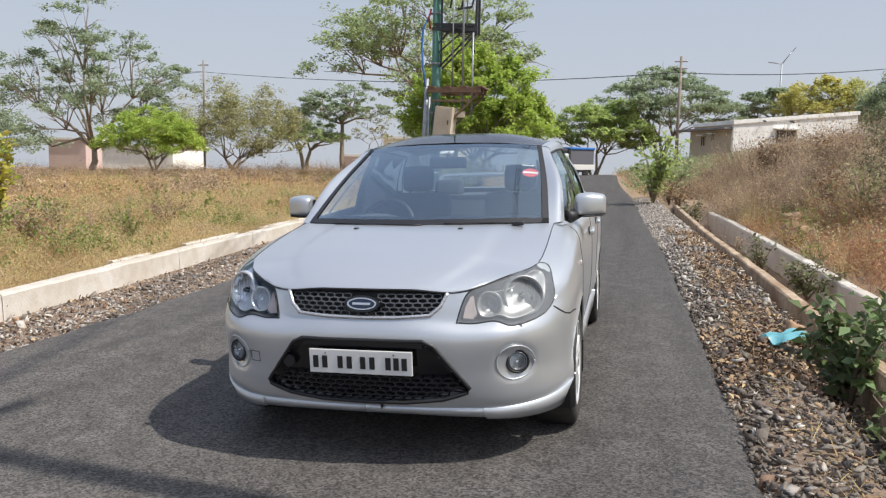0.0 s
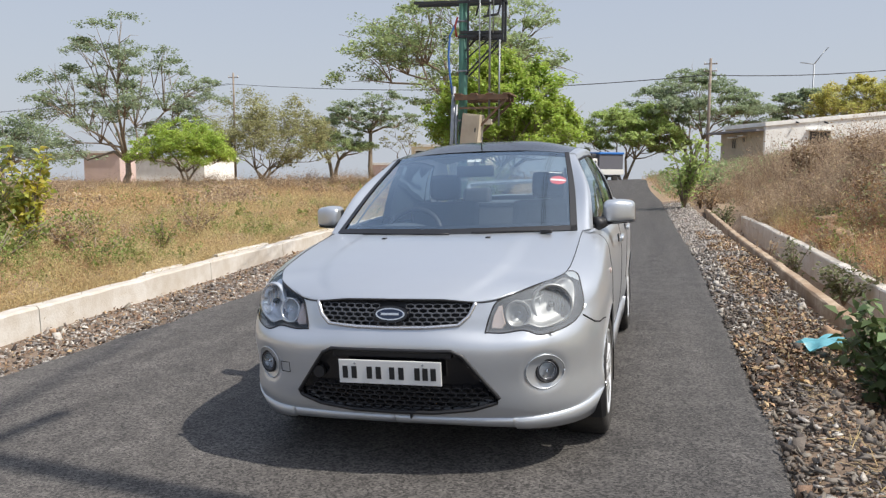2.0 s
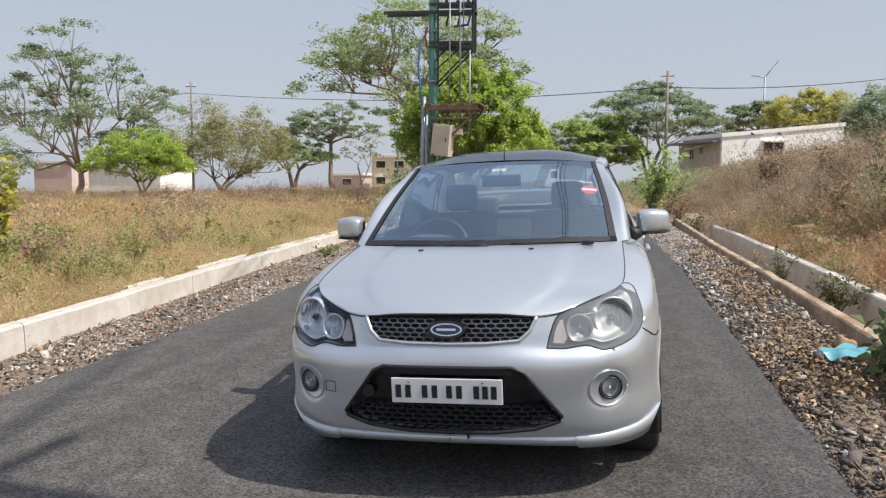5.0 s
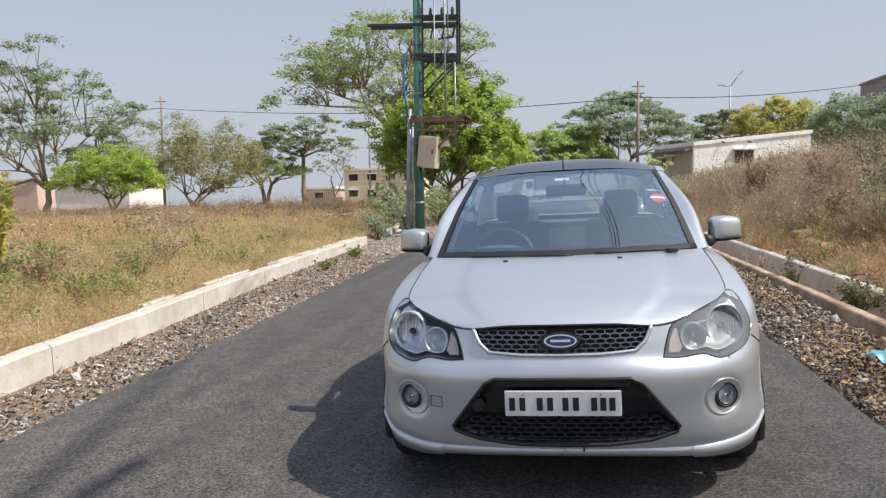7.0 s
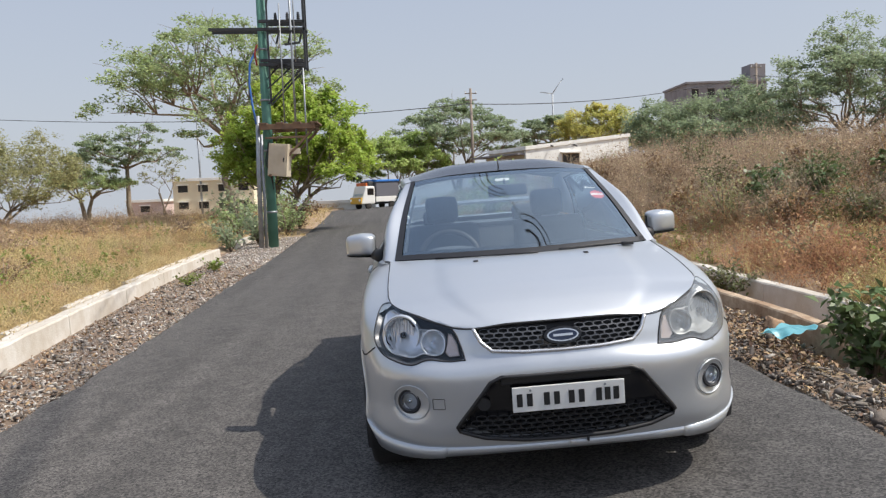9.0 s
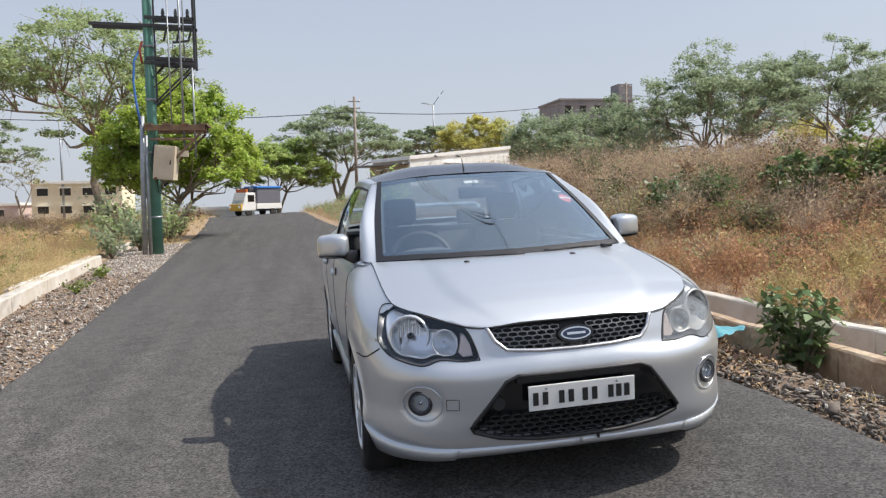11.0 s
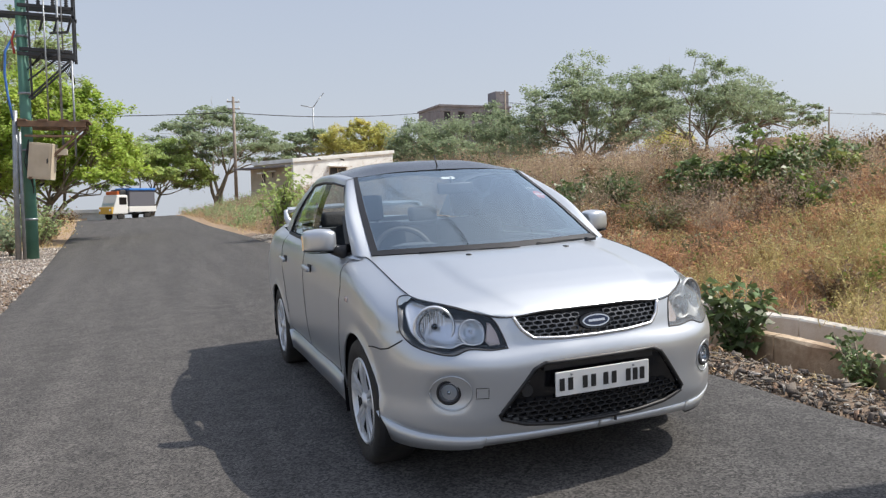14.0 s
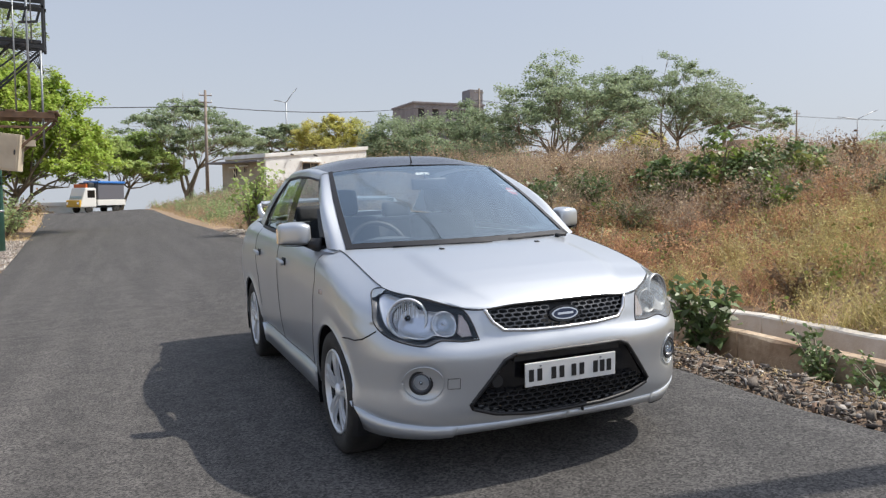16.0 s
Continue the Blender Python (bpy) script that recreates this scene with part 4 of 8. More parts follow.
for s in (1, -1):
    lampo = lining("headlamp", LAMP, (0.60, 0.705), [(1.0, 0.002), (0.985, 0.02), (0.93, 0.045), (0.6, 0.07), (0.3, 0.075)], HOUSING, car, s, "clear-lens headlamp, slightly hazed" if s > 0 else "clear-lens headlamp with chrome bowls in a dark bezel", True)
    # sun-side lamp: darkened chrome and satin bowls offset the sun's glare
    dull = LAMPDULL if s > 0 else None
    inner = rounded_loop([(0.478, 0.648), (0.515, 0.638), (0.56, 0.646), (0.61, 0.630), (0.688, 0.642), (0.735, 0.668), (0.749, 0.72), (0.737, 0.778), (0.698, 0.804), (0.642, 0.786), (0.592, 0.748), (0.53, 0.738), (0.484, 0.728), (0.464, 0.69)])
    lining("chrome_bezel", inner, (0.60, 0.705), [(1.0, 0.034), (0.985, 0.022), (0.95, 0.022), (0.9, 0.040), (0.6, 0.052), (0.3, 0.055)], dull or LAMPCHROME, lampo, s, "bright inner bezel", True)
    for x, z, r, tilt in ((0.645, 0.714, 0.078, 24), (0.515, 0.690, 0.048, 10)):
        yy = front_y(x, z).y + 0.030
        m = pose(s * x, yy, z, 90 - 6, 0, s * tilt)
        prof = [(r * 1.03, -0.012), (r * 1.03, 0.002), (r * 1.0, 0.005), (r * 0.97, 0.001), (r * 0.90, -0.014), (r * 0.75, -0.030), (r * 0.45, -0.046), (r * 0.16, -0.052), (0.0, -0.052)]
        bowl = part("reflector", lathe(prof, 36, m), SATIN if s > 0 else REFLECTOR, lampo, smooth=True)
        part("lamp_ring", lathe([(r * 0.99, 0.002), (r * 1.02, 0.010), (r * 1.08, 0.011), (r * 1.13, 0.005), (r * 1.14, -0.008)], 40, m), dull or LAMPCHROME, lampo, smooth=True)
        part("bulb", lathe([(0, 0.004), (r * 0.10, 0.002), (r * 0.17, -0.008), (r * 0.18, -0.02), (r * 0.14, -0.045)], 16, m), GLOSSBLACK if r > 0.06 else CHROME, lampo, smooth=True)
        if r > 0.06:
            for k in range(-7, 8):
                bm = bmesh.new()
                hh = math.sqrt(max(0.0, 0.72 - (k / 8.2) ** 2)) * r
                lift = -0.030 + 0.0021 * abs(k) * (abs(k) / 5)
                box(bm, (k * 0.0082 - 0.0016, -hh * (0.1 if k % 2 else 0.55), lift), (k * 0.0082 + 0.0016, hh, lift + 0.006), 0.0)
                bmesh.ops.transform(bm, matrix=m, verts=bm.verts)
                part("reflector_flute", bm, dull or (REFLECTOR if k % 2 else LAMPCHROME), lampo)
        else:
            part("projector_lens", lathe([(r * 0.62, -0.02), (r * 0.60, -0.006), (r * 0.45, 0.006), (r * 0.2, 0.012), (0, 0.013)], 24, m), LENS, lampo, smooth=True)
    ind = [(0.412, 0.636), (0.455, 0.632), (0.470, 0.650), (0.458, 0.690), (0.452, 0.725), (0.438, 0.722), (0.420, 0.685)]
    lining("indicator", ind, (0.443, 0.672), [(1.0, 0.022), (0.9, 0.014), (0.4, 0.016)], AMBERGLASS, lampo, s)
    # outer lens
    pts = resample(LAMP)
    vs, fs = [], []
    shares = [1.0, 0.97, 0.9, 0.75, 0.5, 0.25]
    for sh in shares:
        for x, z in pts:
            px, pz = 0.60 + (x - 0.60) * sh, 0.705 + (z - 0.705) * sh
            p = front_y(px, pz, 0.002 + 0.006 * (1 - sh**2))
            vs.append((s * p.x, p.y, p.z))
    n = len(pts)
    fs = [(k * n + i, k * n + (i + 1) % n, (k + 1) * n + (i + 1) % n, (k + 1) * n + i) for k in range(len(shares) - 1) for i in range(n)]
    p = front_y(0.60, 0.705, 0.008)
    vs.append((s * p.x, p.y, p.z))
    fs += [((len(shares) - 1) * n + i, (len(shares) - 1) * n + (i + 1) % n, len(vs) - 1) for i in range(n)]
    ln = plate_part("lens", vs, fs, OLDLENS if s > 0 else LENS, lampo, "hazed milky lens" if s > 0 else "clear lens", True)
    outward(ln)
    outline_tube("lamp_seal", LAMP, 0.0035, BLACKPLASTIC, lampo, s, off=0.0)
    # fog lamp
    fy = front_y(0.622, 0.456).y + 0.014
    m = pose(s * 0.632, fy + 0.004, 0.456, 88, 0, s * 22)
    fog = part("fog_lamp", lathe([(0.051, -0.006), (0.051, 0.003), (0.047, 0.007), (0.042, 0.005), (0.039, -0.004)], 32, m), BLACKPLASTIC, car, "round fog lamp", smooth=True)
    part("fog_rim", lathe([(0.041, 0.0), (0.039, 0.006), (0.035, 0.006), (0.033, 0.0)], 32, m), HOUSING, fog, smooth=True)
    part("fog_reflector", lathe([(0.038, 0.0), (0.03, -0.018), (0.016, -0.024), (0.0, -0.025)], 28, m), SATIN, fog, smooth=True)
    part("fog_bulb", lathe([(0, 0.004), (0.008, 0.002), (0.010, -0.022)], 14, m), CHROME, fog, smooth=True)
    outward(part("fog_lens", lathe([(0.036, 0.003), (0.028, 0.006), (0.0, 0.008)], 28, m), LENS, fog, smooth=True))
    # raised ring round the fog lamp's dish
    tube("fog_ring", [tuple(v) for v in [(s * front_y(0.625 + 0.072 * math.cos(a), 0.455 + 0.072 * math.sin(a), 0).x, front_y(0.625 + 0.072 * math.cos(a), 0.455 + 0.072 * math.sin(a), 0).y + 0.001, 0.455 + 0.072 * math.sin(a)) for a in np.linspace(0, 2 * math.pi, 41)]], 0.003, PAINT, fog, 6)


# lower splitters, side skirts
def skin_strip(name, pts, thick, out, mat, s, label="", side=False):
    """A raised lip along the lower body: pts of (a, z_top, z_bottom), a across the nose or along the side."""
    vs, fs = [], []
    for p in pts:
        top, bot = Vector(p[0]), Vector(p[1])
        nrm = Vector(p[2]).normalized()
        for q in (top - nrm * 0.004, top + nrm * out, bot + nrm * out * 1.25, bot - nrm * 0.01):
            vs.append((s * q.x, q.y, q.z))
    n = len(pts)
    for i in range(n - 1):
        for k in range(3):
            fs.append((i * 4 + k, i * 4 + k + 1, (i + 1) * 4 + k + 1, (i + 1) * 4 + k))
    fs += [(0, 1, 2, 3), ((n - 1) * 4 + 3, (n - 1) * 4 + 2, (n - 1) * 4 + 1, (n - 1) * 4)]
    return plate_part(name, vs, fs, mat, car, label, True)


for s in (1, -1):
    lip = []
    for k in range(15):
        f = k / 14
        i = int(np.interp(f, [0, 1], [sum(NU[:2]) + 6, sum(NU[:5]) + 7]))
        p0 = SURF[i, 0]
        p1 = SURF[i, 10]
        nx, ny = SURF[i + 1, 10][1] - SURF[i - 1, 10][1], -(SURF[i + 1, 10][0] - SURF[i - 1, 10][0])
        zt = 0.262 + 0.06 * f**2.2
        top = p0 + (p1 - p0) * min(1.25, (zt - p0[2]) / (p1[2] - p0[2]))
        lip.append(((top[0], top[1], zt), (p0[0], p0[1], p0[2] - 0.012 if k else p0[2] + 0.01), (nx, ny, 0)))
    skin_strip("front_splitter", lip, 0.01, 0.008, PAINT, s, "silver lower splitter with scuffed edge")
    edge = [lip[k][1] for k in range(1, len(lip))]
    tube("scuffed_edge", [(s * x, y - 0.006, z + 0.002) for x, y, z in edge], 0.006, BLACKPLASTIC, car, 6, "scuffed black lower edge of the splitter")
    mid = []
    for i in range(0, sum(NU[:2]) + 9, 2):
        p0, p1 = SURF[i, 0], SURF[i, 10]
        top = p0 + (p1 - p0) * 0.62
        mid.append((tuple(top), (p0[0], p0[1], p0[2] - 0.004), (0.05 * p0[0], -1, 0)))
    skin_strip("front_lip", mid, 0.01, 0.006, PAINT, s, "silver lip along the bumper's lower edge")
    skirt = []
    for k in range(17):
        y = 1.16 + (2.93 - 1.16) * k / 16
        a, b = side_x(y, 0.30), side_x(y, 0.21)
        skirt.append(((a.x, y, 0.315), (b.x, y, 0.185), (1, 0, 0.0)))
    skin_strip("side_skirt", skirt, 0.01, 0.022, PAINT, s, "silver side skirt below the doors")

bm = bmesh.new()
box(bm, (0.072, 0.026, 0.262), (0.079, 0.04, 0.281), 0.001)
part("lip_joint", bm, SEAM, car)


# wheels
def tyre_profile():
    return [(0.205, -0.085), (0.222, -0.096), (0.255, -0.102), (0.285, -0.094), (0.298, -0.075), (0.301, 0.0), (0.298, 0.075), (0.285, 0.094), (0.255, 0.102), (0.222, 0.096), (0.205, 0.085)]


def make_wheel():
    w = base("wheel", Matrix(), "", "")
    up_axis = pose(0, 0, 0, 0, 90, 0)
    tyre = part("tyre", lathe(tyre_profile(), 56, up_axis), RUBBER, w, smooth=True)
    rim = part("rim", lathe([(0.206, 0.088), (0.203, 0.096), (0.196, 0.097), (0.192, 0.086), (0.187, 0.070)], 48, up_axis), ALLOY, w, "five twin-spoke alloy rim", smooth=True)
    # Black barrel, brake disc and back disc put shade between the spokes.
    part("barrel", lathe([(0.188, 0.071), (0.181, 0.05), (0.178, -0.08)], 40, up_axis), BLACKPLASTIC, w, smooth=True)
    part("brake_disc", lathe([(0.0, 0.046), (0.095, 0.046), (0.095, 0.03)], 32, up_axis), BLACKSTEEL, w)
    part("spoke_gap_shade", lathe([(0.0, 0.040), (0.179, 0.040)], 24, up_axis), SEAM, w)
    part("hub_cap", lathe([(0.0, 0.098), (0.022, 0.097), (0.030, 0.090), (0.042, 0.080), (0.046, 0.03)], 24, up_axis), ALLOY, rim, smooth=True)
    part("centre_badge", lathe([(0.0, 0.1005), (0.019, 0.099)], 20, up_axis), GLOSSBLACK, rim)
    for k in range(5):
        m = Matrix.Rotation(2 * math.pi * k / 5 + 0.3, 4, "X")
        for e in (-1, 1):
            vs = []
            for r, half, off, hz, th in ((0.03, 0.012, 0.012, 0.080, 0.018), (0.09, 0.0115, 0.0165, 0.090, 0.016), (0.15, 0.014, 0.024, 0.094, 0.014), (0.202, 0.019, 0.036, 0.091, 0.012)):
                for tt, zz in ((-half, -th), (-half * 0.82, 0.0), (half * 0.82, 0.0), (half, -th)):
                    vs.append((hz + zz, r, e * off + tt))
            fs = [(i * 4 + q, i * 4 + q + 1, i * 4 + q + 5, i * 4 + q + 4) for i in range(3) for q in range(3)]
            plate_part("spoke", [m @ Vector(v) for v in vs], fs, ALLOY, rim)
    return w


def adopt(w, x, y, flip):
    w.parent = car
    w.matrix_basis = pose(x, y, 0.301 - 0.006, 0, 0, 180 if flip else 0)


first = make_wheel()
spots = [(0.742, WHEEL_Y[0], False), (-0.742, WHEEL_Y[0], True), (0.742, WHEEL_Y[1], False), (-0.742, WHEEL_Y[1], True)]
rest = [copy_thing(first, Matrix()) for _ in spots[1:]]
for w, (x, y, flip) in zip([first] + rest, spots):
    adopt(w, x, y, flip)
    s = -1 if flip else 1
    vs, fs = [], []
    n = 28
    for k in range(n + 1):
        a = math.pi * (-0.12 + 1.24 * k / n)
        for xx, rr in ((0.845, ARCH - 0.001), (0.825, ARCH + 0.012), (0.42, ARCH + 0.012)):
            vs.append((s * xx, y - rr * math.cos(a), WHEEL_Z + rr * math.sin(a)))
    fs = [(k * 3 + q, k * 3 + q + 1, k * 3 + q + 4, k * 3 + q + 3) for k in range(n) for q in range(2)]
    plate_part("arch_liner", vs, fs, BLACKPLASTIC, car)
    tube("arch_lip", [(s * (side_x(y - (ARCH + 0.004) * math.cos(a), WHEEL_Z + (ARCH + 0.004) * math.sin(a)).x + 0.006), y - (ARCH + 0.002) * math.cos(a), WHEEL_Z + (ARCH + 0.002) * math.sin(a)) for a in np.linspace(0.02, math.pi - 0.02, 30)], 0.006, PAINT, car, 6)

# underside and the dark behind the openings
bm = bmesh.new()
box(bm, (-0.56, 0.20, 0.225), (0.56, 0.44, 0.235), 0.0)
box(bm, (-0.42, 0.40, 0.205), (0.42, 4.05, 0.30), 0.02)
box(bm, (-0.78, 1.15, 0.195), (0.78, 2.93, 0.29), 0.02)
box(bm, (-0.70, 3.65, 0.235), (0.70, 4.10, 0.30), 0.02)
part("underbody", bm, BLACKPLASTIC, car)
bm = bmesh.new()
box(bm, (-0.39, 0.16, 0.25), (0.39, 0.8, 0.70), 0.02)
box(bm, (-0.41, 0.6, 0.25), (0.41, 1.1, 0.86), 0.02)
part("engine_bay", bm, BLACKPLASTIC, car)

# cabin
bm = bmesh.new()
box(bm, (-0.76, 1.15, 0.30), (0.76, 3.6, 0.34), 0.0)
part("cabin_floor", bm, CABIN, car)
bm = bmesh.new()
box(bm, (-0.42, 3.20, 0.34), (0.42, 4.0, 0.98), 0.0)
part("boot_floor", bm, CABIN, car)
for s in (1, -1):
    bm = bmesh.new()
    box(bm, (s * 0.70 if s > 0 else -0.75, 1.2, 0.32), (0.75 if s > 0 else -0.70, 3.15, 0.95), 0.02)
    part("door_lining", bm, CABIN, car)
dash_rows = []
for x in np.linspace(-0.72, 0.72, 25):
    hump = 0.05 * math.exp(-(((x + 0.36) / 0.17) ** 4))
    y0 = 0.90 + 0.30 * (x / 0.72) ** 2 * 0.9
    dash_rows.append([(x, y0, 0.935), (x, y0 + 0.18, 0.945 + hump * 0.3), (x, 1.32 + hump, 0.940 + hump), (x, 1.40, 0.885 + hump * 0.5), (x, 1.41, 0.72), (x, 1.36, 0.50)])
patch("dashboard", dash_rows, CABIN, 4, 1, "dark moulded dashboard", mirror=False)
m = pose(-0.36, 1.50, 0.905, 66, 0, 0)
sw = part("steering_wheel", lathe([(0.175 + 0.0155 * math.cos(a), 0.0155 * math.sin(a)) for a in np.linspace(0, 2 * math.pi, 11)], 40, m), BLACKPLASTIC, car, "black steering wheel", smooth=True)
bm = bmesh.new()
box(bm, (-0.16, -0.02, -0.012), (0.16, 0.02, 0.008), 0.006)
box(bm, (-0.018, -0.165, -0.012), (0.018, 0.0, 0.008), 0.006)
box(bm, (-0.06, -0.055, -0.03), (0.06, 0.05, 0.018), 0.014)
bmesh.ops.transform(bm, matrix=m, verts=bm.verts)
part("wheel_hub", bm, BLACKPLASTIC, sw)


def rounded(name, lo, hi, bev, mat, parent, m=None, label=""):
    bm = bmesh.new()
    box(bm, lo, hi, bev)
    if m:
        bmesh.ops.transform(bm, matrix=m, verts=bm.verts)
    return part(name, bm, mat, parent, label, smooth=True)


for x in (-0.36, 0.36):
    seat = rounded("front_seat", (-0.25, -0.50, -0.10), (0.25, 0.03, 0.08), 0.05, SEATCLOTH, car, pose(x, 2.12, 0.50, -4), "dark cloth front seat")
    rounded("backrest", (-0.24, -0.06, 0.0), (0.24, 0.08, 0.60), 0.055, SEATCLOTH, seat, pose(x, 2.12, 0.50, -14))
    rounded("headrest", (-0.11, -0.05, 0.61), (0.11, 0.05, 0.79), 0.045, SEATCLOTH, seat, pose(x, 2.12, 0.50, -14))
    for d in (-0.06, 0.06):
        tube("headrest_post", [(x + d, 2.27, 1.08), (x + d, 2.295, 1.17)], 0.006, CHROME, seat, 6)
bench = rounded("rear_bench", (-0.64, 2.62, 0.40), (0.64, 3.12, 0.56), 0.05, SEATCLOTH, car)
rounded("rear_backrest", (-0.64, -0.06, 0.0), (0.64, 0.08, 0.56), 0.05, SEATCLOTH, bench, pose(0, 3.08, 0.48, -16))
for x in (-0.36, 0.36):
    rounded("rear_headrest", (-0.12, -0.04, 0.55), (0.12, 0.05, 0.70), 0.04, SEATCLOTH, bench, pose(x, 3.08, 0.48, -16))
bm = bmesh.new()
box(bm, (-0.66, 3.16, 1.005), (0.66, 3.64, 1.035), 0.005)
part("parcel_shelf", bm, CABIN, car)
patch("headlining", [[(x, y, z - 0.03) for x, y, z in RF_CTR], [(x, y, z - 0.03) for x, y, z in RF_MIDC], [(x, y, z - 0.03) for x, y, z in RF_EDGE]], CABINPALE, 4, 4, "")
mirr = rounded("interior_mirror", (-0.115, -0.012, -0.035), (0.115, 0.02, 0.035), 0.014, BLACKPLASTIC, car, pose(0.015, 1.60, 1.285, -8))
tube("mirror_stalk", [(0.01, 1.615, 1.30), (0.005, 1.66, 1.345)], 0.009, BLACKPLASTIC, mirr, 6)
rounded("trinket", (-0.02, -0.012, 0.0), (0.02, 0.012, 0.03), 0.007, GOLD, car, pose(0.04, 1.10, 0.948), "small golden ornament")


# outside mirrors
def exterior_mirror(s):
    cap_rows = []
    shape = ((0.0, 0.046, 1.030, 0.050), (0.04, 0.056, 1.032, 0.085), (0.3, 0.063, 1.038, 0.112), (0.7, 0.061, 1.038, 0.105), (0.94, 0.053, 1.034, 0.085), (1.0, 0.042, 1.028, 0.058))
    for f, wz, zc, yb in shape:
        x = 0.782 + 0.170 * f
        sec = []
        for k in range(17):
            a = math.pi * k / 16
            c = math.cos(a)
            sec.append((x, 1.445 + 0.05 * f - yb * math.sin(a) ** 0.45, zc + wz * math.copysign(abs(c) ** 0.42, c)))
        cap_rows.append(sec)
    cap = sided("door_mirror", cap_rows, PAINT, s, 2, 4, "silver door mirror with black base")
    back = [[(0.782 + 0.170 * f, 1.445 + 0.05 * f, zc + wz * c) for c in (1, 0.33, -0.33, -1)] for f, wz, zc, yb in shape]
    sided("mirror_glass", back, CHROME, s, 2, 3, parent=cap)
    rows2 = [[(0.782 + 0.170 * f, 1.445 + 0.05 * f - yb * g, zc - wz - 0.004 - dz) for g in (0, 0.5, 0.95)] for f, wz, zc, yb in shape for dz in (0.0,)]
    sided("mirror_skirt", rows2, BLACKPLASTIC, s, 3, 3, parent=cap)
    arm = [(0.735, 1.30, 0.972), (0.765, 1.33, 0.975), (0.79, 1.37, 0.985), (0.82, 1.40, 1.0)]
    tube("mirror_arm", [(s * x, y + 0.02, z) for x, y, z in arm], [0.045, 0.036, 0.032, 0.03], BLACKPLASTIC, cap, 10)


for s in (1, -1):
    exterior_mirror(s)

# wipers, washer jets, aerial
for x0, y0, x1, f in ((0.53, 0.925, 0.16, 0.05), (0.05, 0.845, -0.46, 0.012)):
    pts = []
    for k in range(11):
        t = k / 10
        x = x0 + (x1 - x0) * t
        yb = float(np.interp(abs(x), [0, 0.25, 0.5, 0.672], [0.835, 0.868, 0.965, 1.075]))
        ff = 0.008 + f * math.sin(min(1.0, t * 1.1) * 2.2) * 0.6
        pts.append((x, yb + 0.44 * ff - 0.02, 0.962 + 0.24 * ff + 0.005))
    wp = tube("wiper", pts, [0.0048] * 5 + [0.0036] * 6, BLACKPLASTIC, car, 6, "black wiper blade")
    tube("wiper_blade", [(p[0], p[1] + 0.004, p[2] - 0.008) for p in pts[3:]], 0.003, BLACKPLASTIC, wp, 6)
rounded("wiper_pivot", (-0.03, -0.015, 0), (0.03, 0.015, 0.02), 0.007, BLACKPLASTIC, car, pose(0.53, 0.93, 0.958))
for x in (-0.27, 0.27):
    rounded("washer_jet", (-0.012, -0.014, -0.004), (0.012, 0.014, 0.010), 0.005, BLACKPLASTIC, car, pose(x, 0.742, 0.951))
aer = rounded("aerial", (-0.014, -0.03, -0.004), (0.014, 0.03, 0.012), 0.005, BLACKPLASTIC, car, pose(0, 1.845, 1.412, 12), "short black roof aerial")
tube("aerial_rod", [(0, 1.855, 1.42), (0.0, 1.90, 1.50)], [0.005, 0.003], BLACKPLASTIC, aer, 6)


# stickers inside the windscreen
def on_screen(x, f, off=0.004):
    i = min(int(f * (nvr - 1)), nvr - 2)
    row = G[i] + (G[i + 1] - G[i]) * (f * (nvr - 1) - i)
    y, z = np.interp(abs(x), row[:, 0], row[:, 1]), np.interp(abs(x), row[:, 0], row[:, 2])
    return Vector((x, float(y) + off, float(z) - off))


def sticker(name, x, f, w, h, mat, disc=False, label="", parent=None, off=0.006):
    vs, fs = [], []
    n = 24
    for k in range(n):
        a = 2 * math.pi * k / n
        c, d = math.cos(a), math.sin(a)
        if not disc:
            q = max(abs(c), abs(d))
            c, d = c / q, d / q
        vs.append(on_screen(x + w / 2 * c, f + h / 2 * d / 0.93, off))
    return plate_part(name, vs, [tuple(range(n))], mat, parent or wind, label)


sticker("red_sticker", 0.525, 0.60, 0.088, 0.105, STICKERRED, True, "round red sticker with a white bar")
sticker("sticker_bar", 0.525, 0.60, 0.082, 0.022, STICKERWHITE, off=0.005)
sticker("small_sticker", 0.500, 0.70, 0.070, 0.012, STICKERWHITE)
sticker("tag_sticker", -0.005, 0.885, 0.085, 0.035, STICKERWHITE, label="white tag with unreadable print")

# rear spoiler
for s in (1, -1):
    leg = [(s * 0.60, 3.98, 1.05), (s * 0.625, 4.02, 1.10), (s * 0.62, 4.07, 1.155), (s * 0.56, 4.10, 1.178)]
    tube("spoiler_leg", leg, [0.035, 0.026, 0.024, 0.024], PAINT, car, 10, "silver spoiler support")
rows = [[(-0.60 + 1.2 * k / 12, 4.03 + dy + 0.05 * (1 - (2 * k / 12 - 1) ** 2), 1.175 + dz + 0.01 * (1 - (2 * k / 12 - 1) ** 2)) for k in range(13)] for dy, dz in ((0, 0), (0.05, 0.012), (0.13, 0.010), (0.13, -0.004), (0.05, -0.016), (0, 0))]
patch("rear_spoiler", rows, PAINT, 2, 2, "silver wing spoiler on the boot", mirror=False)


# panel gaps, handles, small covers
def side_seam(pts, s, r=0.0019):
    out = [side_x(y, z, 0.0006, s) for y, z in pts]
    tube("panel_gap", [tuple(p) for p in out], r, SEAM, car, 5)


def dense(pts, n=8):
    return [tuple(np.array(pts[i]) + (np.array(pts[i + 1]) - np.array(pts[i])) * k / n) for i in range(len(pts) - 1) for k in range(n)] + [pts[-1]]


